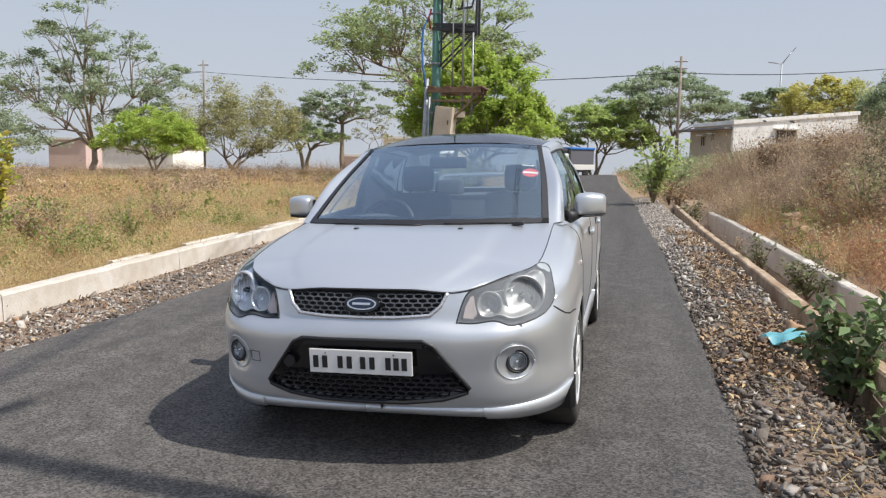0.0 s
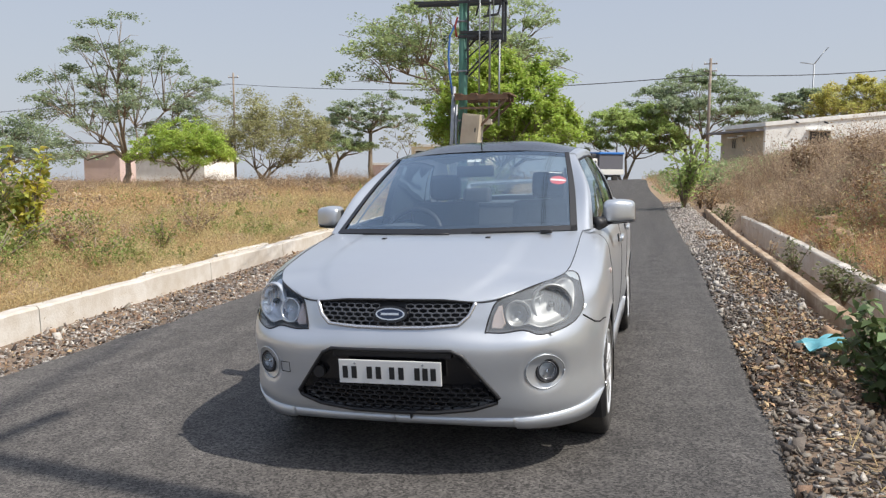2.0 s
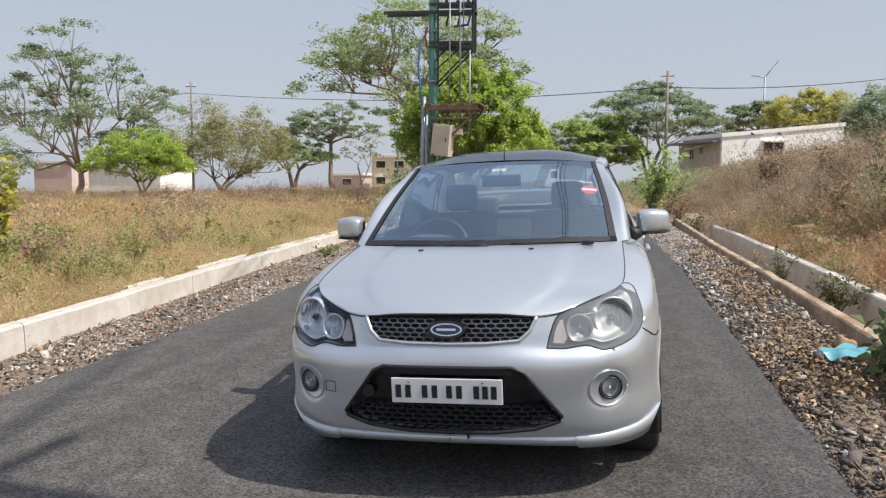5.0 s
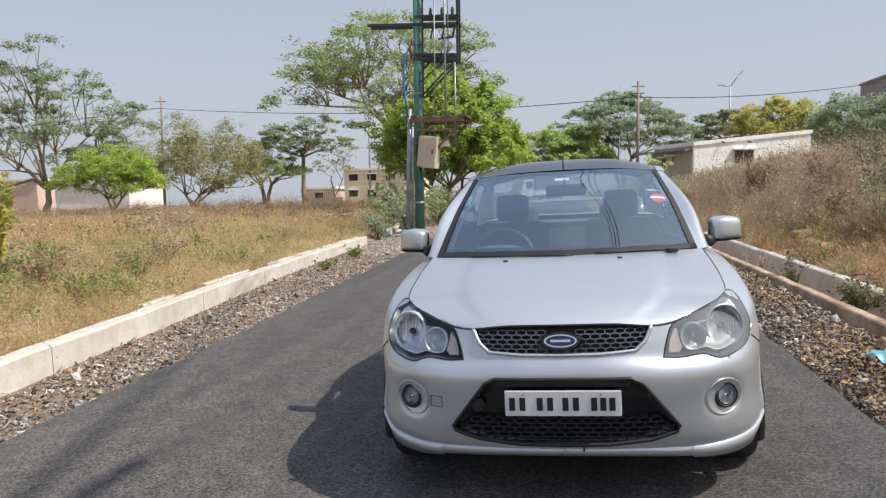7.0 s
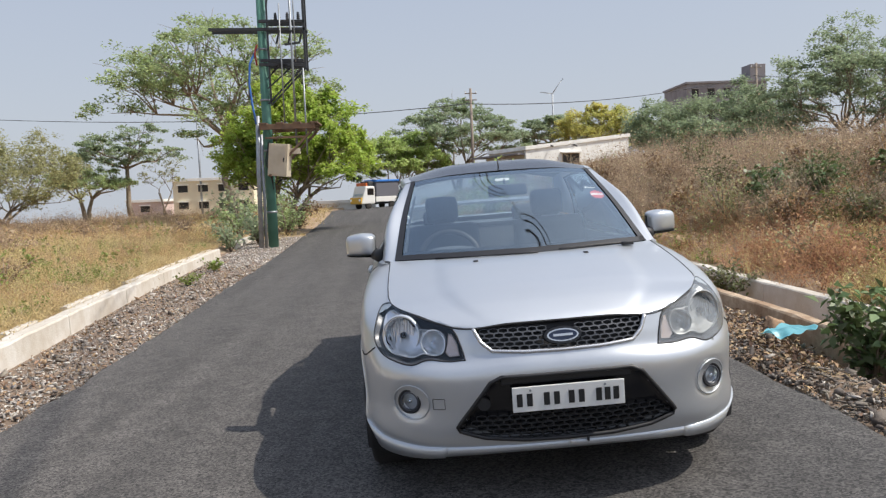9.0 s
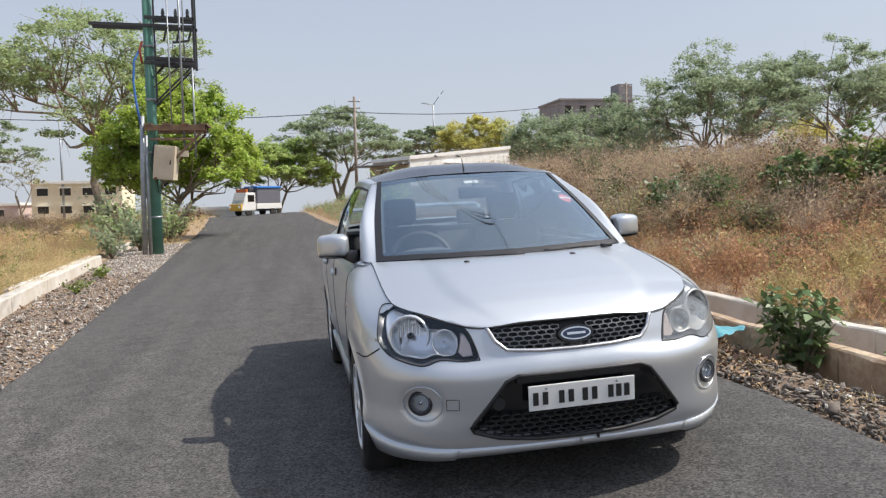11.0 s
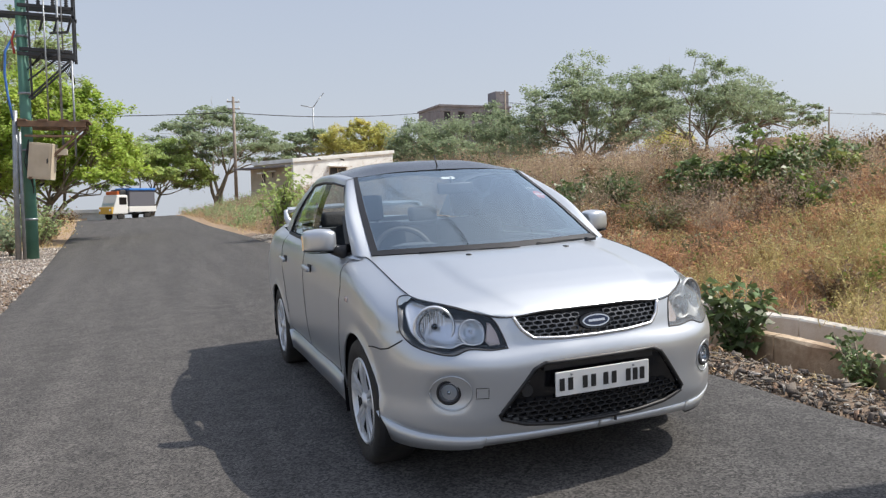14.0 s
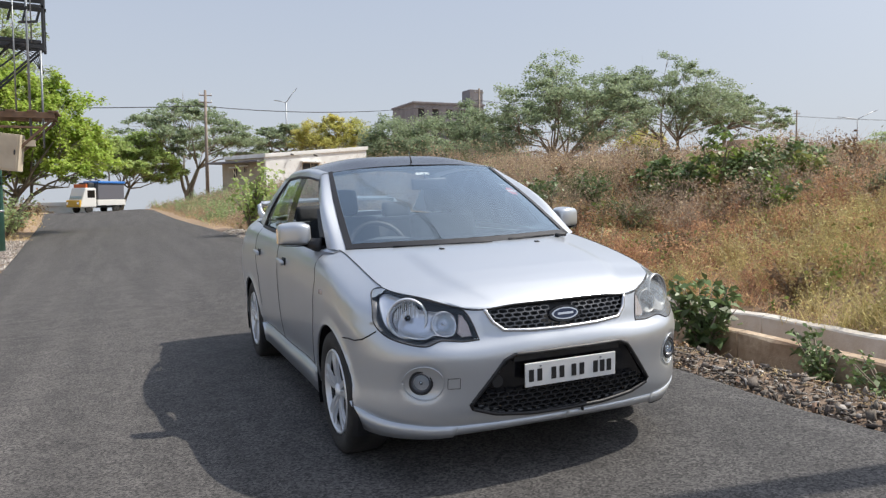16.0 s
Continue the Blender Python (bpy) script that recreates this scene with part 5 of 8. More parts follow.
for s in (1, -1):
    side_seam(dense([(1.19, 0.93), (1.13, 0.82), (1.18, 0.62), (1.27, 0.42), (1.30, 0.33)]), s)
    side_seam(dense([(2.17, 0.965), (2.16, 0.80), (2.16, 0.55), (2.18, 0.33)]), s)
    side_seam(dense([(3.10, 1.0), (3.02, 0.85), (2.93, 0.66), (2.90, 0.45)]), s)
    side_seam(dense([(1.30, 0.33), (2.0, 0.325), (2.90, 0.335)]), s, 0.002)
    side_seam(dense([(0.315, 0.66), (0.345, 0.64), (0.385, 0.62), (0.45, 0.607), (0.52, 0.606), (0.59, 0.598)]), s, 0.0034)
    hood_seam = [tuple(EDGE[i] * (s, 1, 1) + (0, 0, 0.002)) for i in range(sum(NU[:4]) + 8, sum(NU[:8]) + 1, 3)]
    tube("panel_gap", hood_seam, 0.0024, SEAM, car, 5)
    for y in (1.97, 2.88):
        p = side_x(y, 0.845, 0.0, s)
        hnd = rounded("door_handle", (-0.012, -0.085, -0.014), (0.012, 0.085, 0.014), 0.009, PAINT, car, pose(p.x + s * 0.022, y, 0.845, 3))
        cup = side_x(y - 0.02, 0.845, 0.001, s)
        rounded("handle_recess", (-0.004, -0.05, -0.024), (0.004, 0.05, 0.024), 0.003, BLACKPLASTIC, hnd, pose(cup.x - s * 0.002, y - 0.02, 0.845))
    p = side_x(0.98, 0.765, 0.002, s)
    rounded("side_indicator", (-0.006, -0.024, -0.012), (0.006, 0.024, 0.012), 0.005, AMBERGLASS, car, pose(p.x, 0.98, 0.765))
front_seam = [tuple(EDGE[i] * (s2, 1, 1) + (0, -0.001, -0.003)) for s2, rng in ((-1, range(sum(NU[:4]) + 8, 0, -2)), (1, range(0, sum(NU[:4]) + 9, 2))) for i in rng]
tube("panel_gap", front_seam, 0.0026, SEAM, car, 5)
sq = [(-0.537, 0.474), (-0.489, 0.474), (-0.489, 0.430), (-0.537, 0.430)]
tube("tow_cover_gap", [tuple(front_y(x, z, 0.0005)) for x, z in resample(sq, 0.01) + sq[:1]], 0.0014, SEAM, car, 5)


# ---- plants ----
def quick_mesh(name, verts, faces, mat):
    """A mesh from arrays of vertices and of equal-sided faces."""
    verts, faces = np.asarray(verts, np.float32), np.asarray(faces, np.int32)
    me = bpy.data.meshes.new(name)
    me.vertices.add(len(verts))
    me.vertices.foreach_set("co", verts.ravel())
    n, k = faces.shape
    me.loops.add(n * k)
    me.loops.foreach_set("vertex_index", faces.ravel())
    me.polygons.add(n)
    me.polygons.foreach_set("loop_start", np.arange(0, n * k, k, dtype=np.int32))
    me.materials.append(mat)
    me.update(calc_edges=True)
    me.validate()
    return me


def ribbons(rng, foot, way, length, width, bend, levels=3):
    """Blades or stems: thin tapering bent ribbons. Arrays in, vertices and quads out."""
    n = len(foot)
    way = way / np.linalg.norm(way, axis=1, keepdims=True)
    a = rng.uniform(0, 2 * np.pi, n)
    side = np.stack([np.cos(a), np.sin(a), np.zeros(n)], 1)
    drift = np.stack([np.cos(a + 1.3), np.sin(a + 1.3), -0.35 * np.ones(n)], 1)
    out = np.empty((n, levels + 1, 2, 3))
    for k in range(levels + 1):
        t = k / levels
        p = foot + way * (length * t)[:, None] + drift * (bend * length * t * t)[:, None]
        w = width * (1 - 0.85 * t)
        out[:, k, 0], out[:, k, 1] = p - side * (w / 2)[:, None], p + side * (w / 2)[:, None]
    m = (levels + 1) * 2
    one = np.array([(2 * k, 2 * k + 1, 2 * k + 3, 2 * k + 2) for k in range(levels)])
    faces = (one[None] + (np.arange(n) * m)[:, None, None]).reshape(-1, 4)
    return out.reshape(-1, 3), faces


def leaf_quads(rng, centre, size, flat=0.6, slim=0.5):
    """Diamond leaves, folded a little along the middle."""
    n = len(centre)
    nrm = rng.normal(size=(n, 3))
    nrm[:, 2] = np.abs(nrm[:, 2]) + flat
    nrm /= np.linalg.norm(nrm, axis=1, keepdims=True)
    u = np.cross(nrm, rng.normal(size=(n, 3)))
    u /= np.linalg.norm(u, axis=1, keepdims=True)
    v = np.cross(nrm, u)
    s = np.asarray(size).reshape(-1, 1)
    out = np.stack([centre - u * s * 0.5, centre + v * s * slim * 0.5 + nrm * s * 0.12, centre + u * s * 0.5 - nrm * s * 0.1, centre - v * s * slim * 0.5 + nrm * s * 0.12], 1)
    return out.reshape(-1, 3), np.arange(n * 4).reshape(-1, 4)


def stack(chunks):
    vs, fs, o = [], [], 0
    for v, f in chunks:
        vs.append(v)
        fs.append(f + o)
        o += len(v)
    return np.concatenate(vs), np.concatenate(fs)


def to_world(p):
    c, s = math.cos(radians(2.26)), math.sin(radians(2.26))
    return np.stack([p[:, 0] * c - p[:, 2] * s, p[:, 1], p[:, 0] * s + p[:, 2] * c], 1)


def planted(xy):
    """Feet on the land, in the world."""
    z = np.array([ground_height(float(x), float(y)) for x, y in xy])
    return to_world(np.column_stack([xy, z]))


def tree(x, y, z, top, left, right, low, mat, label, seed, clumps=26, leaves=300, leaf=0.2, trunks=1, r=0.22, gap=0.25, lean=0.0, flat=0.42, fork=0.3, pad=0.22):
    """A tree: bent limbs that fork to layered pads of small leaves. Heights and sides in the road's own frame."""
    rng = np.random.default_rng(seed)
    foot = SLOPE @ Vector((x, y, z - 0.3))
    H = top - z + 0.3
    cx = (left + right) / 2 - x
    rx, lowz = (right - left) / 2, low - z + 0.3
    rz = H - lowz
    root = base("tree", Matrix.Translation(foot), label, "tree", "trees round the fields")
    pads = []
    for _ in range(6000):
        if len(pads) >= clumps:
            break
        a, k = rng.uniform(0, 2 * np.pi), rng.uniform(0, 1) ** 0.5
        ceil = math.sqrt(max(0.0, 1 - 0.85 * k * k)) * (0.86 + 0.2 * noise.noise((3 * math.cos(a) * k, 3 * math.sin(a) * k, seed * 1.7)))
        floor_ = 0.12 * (1 - k) + 0.22 * rng.random() * (k > 0.8)
        h = floor_ + (ceil - floor_) * rng.uniform(0, 1) ** 0.6
        p = np.array([cx + rx * 0.90 * k * math.cos(a), rx * 0.75 * k * math.sin(a), lowz + rz * h])
        if all(np.linalg.norm((p - q) / (1, 1, 0.55)) > gap * rx for q in pads):
            pads.append(p)
    pads = np.array(pads)
    # main limbs: one for each family of neighbouring pads
    heads = [int(np.argmax(pads[:, 2]))]
    for _ in range(max(3, len(pads) // 5) - 1):
        d = np.min([np.linalg.norm(pads - pads[i], axis=1) for i in heads], axis=0)
        heads.append(int(np.argmax(d)))
    fam = np.argmin([np.linalg.norm(pads - pads[i], axis=1) for i in heads], axis=0)
    chunks, forks = [], []
    for k in range(trunks):
        a = 2 * math.pi * k / max(1, trunks) + rng.uniform(0, 1)
        sp = 0.0 if trunks == 1 else 0.10 * H
        f = Vector((cx * 0.35 + sp * math.cos(a) + lean * H, sp * math.sin(a), lowz + rz * fork * 0.5 if trunks == 1 else lowz * 0.8 + 0.05 * H))
        mid = Vector((f.x * 0.35 + rng.uniform(-1, 1) * 0.03 * H, f.y * 0.4, f.z * 0.5))
        rr = r if trunks == 1 else r * 0.6
        st = Vector((rng.uniform(-.1, .1) * (trunks > 1), 0, 0))
        chunks.append(tube_data([st, st.lerp(mid, 0.5) + Vector(rng.normal(size=3) * 0.012 * H), mid, f], [rr * 1.4, rr * 1.05, rr * 0.9, rr * 0.75], 8))
        forks.append((f, rr * 0.7))
    for n, i in enumerate(heads):
        own = pads[fam == n]
        c = Vector(own.mean(axis=0))
        f, rr = min(forks, key=lambda q: (q[0] - c).length + rng.uniform(0, 0.3 * rx))
        c = f.lerp(c, 0.72) - Vector((0, 0, 0.05 * rz))
        a = f.lerp(c, 0.45) + Vector((0, 0, 0.10 * (c - f).length)) + Vector(rng.normal(size=3) * 0.02 * H)
        chunks.append(tube_data([f, a, c], [rr * 0.8, rr * 0.55, rr * 0.34], 6))
        for p in own:
            t = Vector(p)
            a2 = c.lerp(t, 0.5) + Vector((0, 0, 0.12 * (t - c).length)) + Vector(rng.normal(size=3) * 0.015 * H)
            chunks.append(tube_data([c, a2, t], [rr * 0.32, rr * 0.2, rr * 0.08], 5))
            for _ in range(3):
                e = t + Vector(rng.normal(size=3)) * rx * 0.10
                chunks.append(tube_data([a2, a2.lerp(e, 0.6) + Vector((0, 0, 0.03 * rx)), e], [rr * 0.15, rr * 0.1, rr * 0.04], 4))
    vs, fs = join_data(chunks)
    plate_part("trunk", vs, fs, BARK, root, smooth=True)
    cs = []
    for p in pads:
        w = rx * pad * rng.uniform(0.75, 1.3)
        sprays = 8
        a, k = rng.uniform(0, 2 * np.pi, sprays), rng.uniform(0, 1, sprays) ** 0.5
        tw = np.stack([w * k * np.cos(a), w * k * np.sin(a), w * flat * (0.7 * (1 - k * k) + rng.normal(size=sprays) * 0.22)], 1)
        m = int(leaves * 0.95 * rng.uniform(0.7, 1.3))
        near = rng.integers(0, sprays, m)
        cs.append(p + tw[near] + rng.normal(size=(m, 3)) * (w * 0.17, w * 0.17, w * flat * 0.18))
    cs = np.concatenate(cs)
    v, f = leaf_quads(rng, cs, leaf * 1.1 * rng.uniform(0.6, 1.35, len(cs)), 1.1, 0.62)
    ob = new("crown", quick_mesh("crown", v, f, mat))
    ob.parent = root
    return root


T = tree
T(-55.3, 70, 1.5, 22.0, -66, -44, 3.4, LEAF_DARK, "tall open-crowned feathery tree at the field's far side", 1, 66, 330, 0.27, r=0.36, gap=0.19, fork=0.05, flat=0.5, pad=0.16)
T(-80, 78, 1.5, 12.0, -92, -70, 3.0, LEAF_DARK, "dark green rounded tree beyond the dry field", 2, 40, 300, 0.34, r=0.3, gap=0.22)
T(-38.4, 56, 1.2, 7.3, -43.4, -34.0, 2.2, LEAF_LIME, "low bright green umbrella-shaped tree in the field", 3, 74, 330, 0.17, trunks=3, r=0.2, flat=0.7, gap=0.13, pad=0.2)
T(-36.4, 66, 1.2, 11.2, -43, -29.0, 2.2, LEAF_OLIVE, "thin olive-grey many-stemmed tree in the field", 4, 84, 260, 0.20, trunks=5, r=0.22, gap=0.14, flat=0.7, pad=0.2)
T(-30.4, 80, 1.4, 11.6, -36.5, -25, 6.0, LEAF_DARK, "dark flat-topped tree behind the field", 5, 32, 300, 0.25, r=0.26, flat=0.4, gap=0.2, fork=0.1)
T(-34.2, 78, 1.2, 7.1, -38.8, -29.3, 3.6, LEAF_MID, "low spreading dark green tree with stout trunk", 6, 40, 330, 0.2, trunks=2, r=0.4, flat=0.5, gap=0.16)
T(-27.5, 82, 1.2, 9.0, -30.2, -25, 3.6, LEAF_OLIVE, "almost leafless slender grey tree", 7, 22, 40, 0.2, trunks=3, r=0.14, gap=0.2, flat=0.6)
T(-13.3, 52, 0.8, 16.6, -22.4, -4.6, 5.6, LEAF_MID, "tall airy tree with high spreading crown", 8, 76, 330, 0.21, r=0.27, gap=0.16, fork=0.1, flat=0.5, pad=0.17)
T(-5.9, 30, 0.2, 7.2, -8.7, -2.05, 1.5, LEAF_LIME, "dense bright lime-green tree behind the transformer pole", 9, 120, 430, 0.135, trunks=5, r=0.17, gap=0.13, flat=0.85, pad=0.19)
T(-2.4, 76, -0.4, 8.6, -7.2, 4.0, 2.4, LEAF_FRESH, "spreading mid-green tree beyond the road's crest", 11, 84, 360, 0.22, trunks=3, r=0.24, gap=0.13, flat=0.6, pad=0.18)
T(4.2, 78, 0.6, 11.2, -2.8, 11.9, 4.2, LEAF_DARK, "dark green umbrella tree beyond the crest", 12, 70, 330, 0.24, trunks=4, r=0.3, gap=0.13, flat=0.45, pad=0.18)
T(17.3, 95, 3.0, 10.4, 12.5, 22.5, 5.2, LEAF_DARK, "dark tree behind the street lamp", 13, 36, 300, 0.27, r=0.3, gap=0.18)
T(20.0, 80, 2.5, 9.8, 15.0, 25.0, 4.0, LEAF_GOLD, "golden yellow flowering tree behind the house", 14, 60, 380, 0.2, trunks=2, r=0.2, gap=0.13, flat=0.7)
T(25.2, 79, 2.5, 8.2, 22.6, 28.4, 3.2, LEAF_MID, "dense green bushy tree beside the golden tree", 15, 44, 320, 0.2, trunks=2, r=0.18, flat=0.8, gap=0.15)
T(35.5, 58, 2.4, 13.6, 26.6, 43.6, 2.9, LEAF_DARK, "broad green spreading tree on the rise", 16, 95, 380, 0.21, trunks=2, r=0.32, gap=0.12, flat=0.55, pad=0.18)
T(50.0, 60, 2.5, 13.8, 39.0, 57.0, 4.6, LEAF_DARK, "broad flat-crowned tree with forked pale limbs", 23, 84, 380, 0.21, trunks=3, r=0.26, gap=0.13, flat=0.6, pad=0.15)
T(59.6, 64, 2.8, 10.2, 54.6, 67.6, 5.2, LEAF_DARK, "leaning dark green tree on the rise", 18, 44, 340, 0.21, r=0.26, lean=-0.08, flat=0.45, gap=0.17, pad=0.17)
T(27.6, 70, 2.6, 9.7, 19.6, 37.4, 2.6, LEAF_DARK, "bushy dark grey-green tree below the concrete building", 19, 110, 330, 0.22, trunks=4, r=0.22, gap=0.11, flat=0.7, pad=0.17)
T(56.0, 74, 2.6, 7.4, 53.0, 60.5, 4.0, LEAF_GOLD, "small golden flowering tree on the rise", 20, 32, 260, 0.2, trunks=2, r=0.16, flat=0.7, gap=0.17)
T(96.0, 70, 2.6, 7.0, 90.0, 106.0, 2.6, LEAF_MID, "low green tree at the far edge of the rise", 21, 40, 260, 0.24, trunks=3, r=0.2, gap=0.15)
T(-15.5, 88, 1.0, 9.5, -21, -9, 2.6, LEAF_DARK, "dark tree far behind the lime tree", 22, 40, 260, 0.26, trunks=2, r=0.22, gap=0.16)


def bush(name, x, y, h, w, mat, label, seed, n=220, leaf=0.07, stems=9, lift=0.0, hi=1.0, category="bush", z=None):
    """A small leafy shrub: bent stems with broad leaves along them."""
    rng = np.random.default_rng(seed)
    gz = ground_height(x, y) if z is None else z
    root = base(name, upright(x, y, gz - 0.02), label, category, "shrubs by the road")
    cs = []
    for k in range(stems):
        a = rng.uniform(0, 2 * math.pi)
        e = Vector((math.cos(a) * w * rng.uniform(0.25, 1), math.sin(a) * w * rng.uniform(0.25, 1), h * rng.uniform(0.55, 1)))
        mid = Vector((e.x * 0.35, e.y * 0.35, e.z * 0.55))
        tube("stem", [(0, 0, 0), mid, e], [0.012 * h + 0.004, 0.008 * h + 0.003, 0.003], BARK, root, 5)
        for _ in range(n // stems):
            t = rng.uniform(0.25, 1.02)
            p = mid.lerp(e, (t - 0.5) * 2) if t > 0.5 else Vector((0, 0, 0)).lerp(mid, t * 2)
            cs.append(np.array(p) + rng.normal(size=3) * (0.12 * w, 0.12 * w, 0.07 * h))
    cs = np.array(cs)
    v, f = leaf_quads(rng, cs, leaf * rng.uniform(0.6, 1.4, len(cs)), 0.6, 0.55)
    ob = new("foliage", quick_mesh("foliage", v, f, mat))
    ob.parent = root
    return root


DARKSHRUB = material("dusty_shrub_leaf", (0.20, 0.21, 0.095), 0.7, vary=(0.13, 0.135, 0.065), scale=2.5, spread=0.45, through_light=0.3)
BROWNSHRUB = material("withered_shrub_leaf", (0.36, 0.235, 0.135), 0.85, vary=(0.20, 0.13, 0.085), scale=2.5, spread=0.45, through_light=0.3)
BROAD = material("broad_leaf", (0.13, 0.18, 0.07), 0.5, vary=(0.16, 0.21, 0.08), scale=2.0, spread=0.5, through_light=0.25)
YELLOWLEAF = material("yellowing_leaf", (0.66, 0.54, 0.09), 0.5, vary=(0.24, 0.32, 0.07), scale=4.0, spread=0.3, through_light=0.4)
bush("leafy_shrub", 2.34, 1.86, 0.76, 0.36, BROAD, "green broad-leaved shrub growing against the drain wall", 31, 520, 0.085, 13)
bush("leafy_shrub", 2.36, 0.80, 0.42, 0.30, BROAD, "low green shrub at the gravel's edge", 32, 420, 0.05, 11)
bush("leafy_shrub", 2.32, 0.30, 0.36, 0.30, BROAD, "low green shrub at the gravel's edge", 33, 380, 0.05, 11)
bush("roadside_bush", 1.8, 21.0, 2.2, 0.95, LEAF_FRESH, "tall green bush at the verge before the crest", 34, 700, 0.16, 14)
bush("roadside_bush", 2.6, 24.0, 1.5, 0.8, LEAF_MID, "green bush at the verge before the crest", 35, 420, 0.15, 12)
bush("leafy_shrub", -4.62, 10.6, 0.30, 0.30, GREENWEED, "small bright green weed against the kerb", 36, 130, 0.07, 8)
bush("leafy_shrub", -4.82, 13.3, 0.30, 0.34, GREENWEED, "small bright green weed against the kerb", 37, 130, 0.08, 8)
bush("roadside_bush", -5.9, 19.4, 1.0, 0.8, LEAF_DARK, "dark leafy bush at the foot of the transformer pole", 38, 420, 0.12, 12)
for k, (x, y, h, w, mat, label) in enumerate(((-5.7, 22.4, 1.3, 0.8, LEAF_DARK, "dark green shrub behind the transformer pole"), (-5.5, 27.0, 1.7, 1.1, LEAF_MID, "green undergrowth below the lime-green tree"), (-7.4, 27.5, 1.9, 1.3, LEAF_DARK, "dark green undergrowth below the lime-green tree"), (-5.9, 33.0, 1.5, 1.1, BROWNSHRUB, "withered brown shrub by the far verge"), (-7.8, 38.0, 1.8, 1.5, LEAF_MID, "green undergrowth by the far verge"), (-8.5, 45.0, 2.0, 1.8, LEAF_OLIVE, "dusty olive undergrowth by the far verge"))):
    bush("roadside_bush", x, y, h, w, mat, label, 240 + k, 520, 0.15, 13)
bush("roadside_bush", -6.6, 24.0, 1.5, 1.2, LEAF_MID, "green undergrowth behind the transformer pole", 39, 420, 0.16, 12)
bush("yellow_bush", -8.4, 6.9, 1.6, 0.55, YELLOWLEAF, "bush with large yellowing leaves beside the field", 40, 620, 0.13, 17)
bush("yellow_bush", -8.9, 6.5, 1.35, 0.95, GREENWEED, "green undergrowth beside the yellowing bush", 41, 900, 0.10, 17)
bush("yellow_bush", -7.6, 5.6, 0.75, 0.9, GREENWEED, "low tangled green undergrowth in the dry field", 141, 520, 0.08, 15)
for k, (x, y, h) in enumerate(((2.62, 17.2, 0.6), (2.45, 19.6, 0.8), (2.75, 18.6, 0.7), (2.3, 21.5, 0.9))):
    bush("drain_weed", x, y, h, 0.42, BROWNSHRUB if k % 2 else DARKSHRUB, "dry brown weed at the drain's far end" if k % 2 else "dusty green weed at the drain's far end", 260 + k, 260, 0.07, 9)
bush("drain_weed", 2.55, 8.6, 0.55, 0.22, BROWNWEED, "dry brown weed growing in the drain", 42, 150, 0.04, 7, z=-0.2)
bush("drain_weed", 2.66, 7.2, 0.60, 0.26, DARKSHRUB, "dusty green weed growing in the drain", 43, 260, 0.05, 9, z=-0.2)
bush("drain_weed", 2.82, 5.3, 0.42, 0.40, DARKSHRUB, "dark dusty weed sprawling over the broken drain wall", 44, 420, 0.055, 13, z=-0.12)
def creeper(lobes, label, seed, count):
    """A tangled creeper thrown over dead stalks: overlapping domes of broad leaves, one piece."""
    rng = np.random.default_rng(seed)
    x0, y0 = lobes[0][:2]
    gz = ground_height(x0, y0)
    root = base("creeper", upright(x0, y0, gz), label, "creeper", "shrubs by the road")
    sets = ([], [])
    for x, y, h, w in lobes:
        dz = ground_height(x, y) - gz
        for _ in range(4):
            a = rng.uniform(0, 2 * math.pi)
            e = Vector((x - x0 + w * 0.8 * math.cos(a), y - y0 + w * 0.8 * math.sin(a), dz + h * rng.uniform(0.5, 1.1)))
            st = Vector((x - x0, y - y0, dz - 0.05))
            tube("stem", [st, st.lerp(e, 0.5) + Vector((0, 0, 0.3 * h)), e], [0.014, 0.010, 0.004], BARK, root, 5)
        m = int(0.55 * count * w * (h + w))
        tuft = max(8, m // 26)
        d = rng.normal(size=(tuft, 3))
        d[:, 2] = np.abs(d[:, 2])
        d /= np.linalg.norm(d, axis=1, keepdims=True)
        rad = rng.uniform(0.62, 1.10, (tuft, 1))
        c = np.array([x - x0, y - y0, dz]) + d * rad * (w, w, h)
        pick = rng.integers(0, tuft, m)
        q = c[pick] + rng.normal(size=(m, 3)) * (0.07, 0.07, 0.045)
        lime = noise.noise((x, y, 1.0)) * 0.2 + 0.38 > rng.random(tuft)
        sets[0].append(q[~lime[pick]])
        sets[1].append(q[lime[pick]])
    for cs, mat in zip(sets, (BROAD, GREENWEED)):
        cs = np.concatenate(cs)
        v, f = leaf_quads(rng, cs, 0.088 * rng.uniform(0.55, 1.4, len(cs)), 0.6, 0.7)
        ob = new("foliage", quick_mesh("foliage", v, f, mat))
        ob.parent = root
    return root


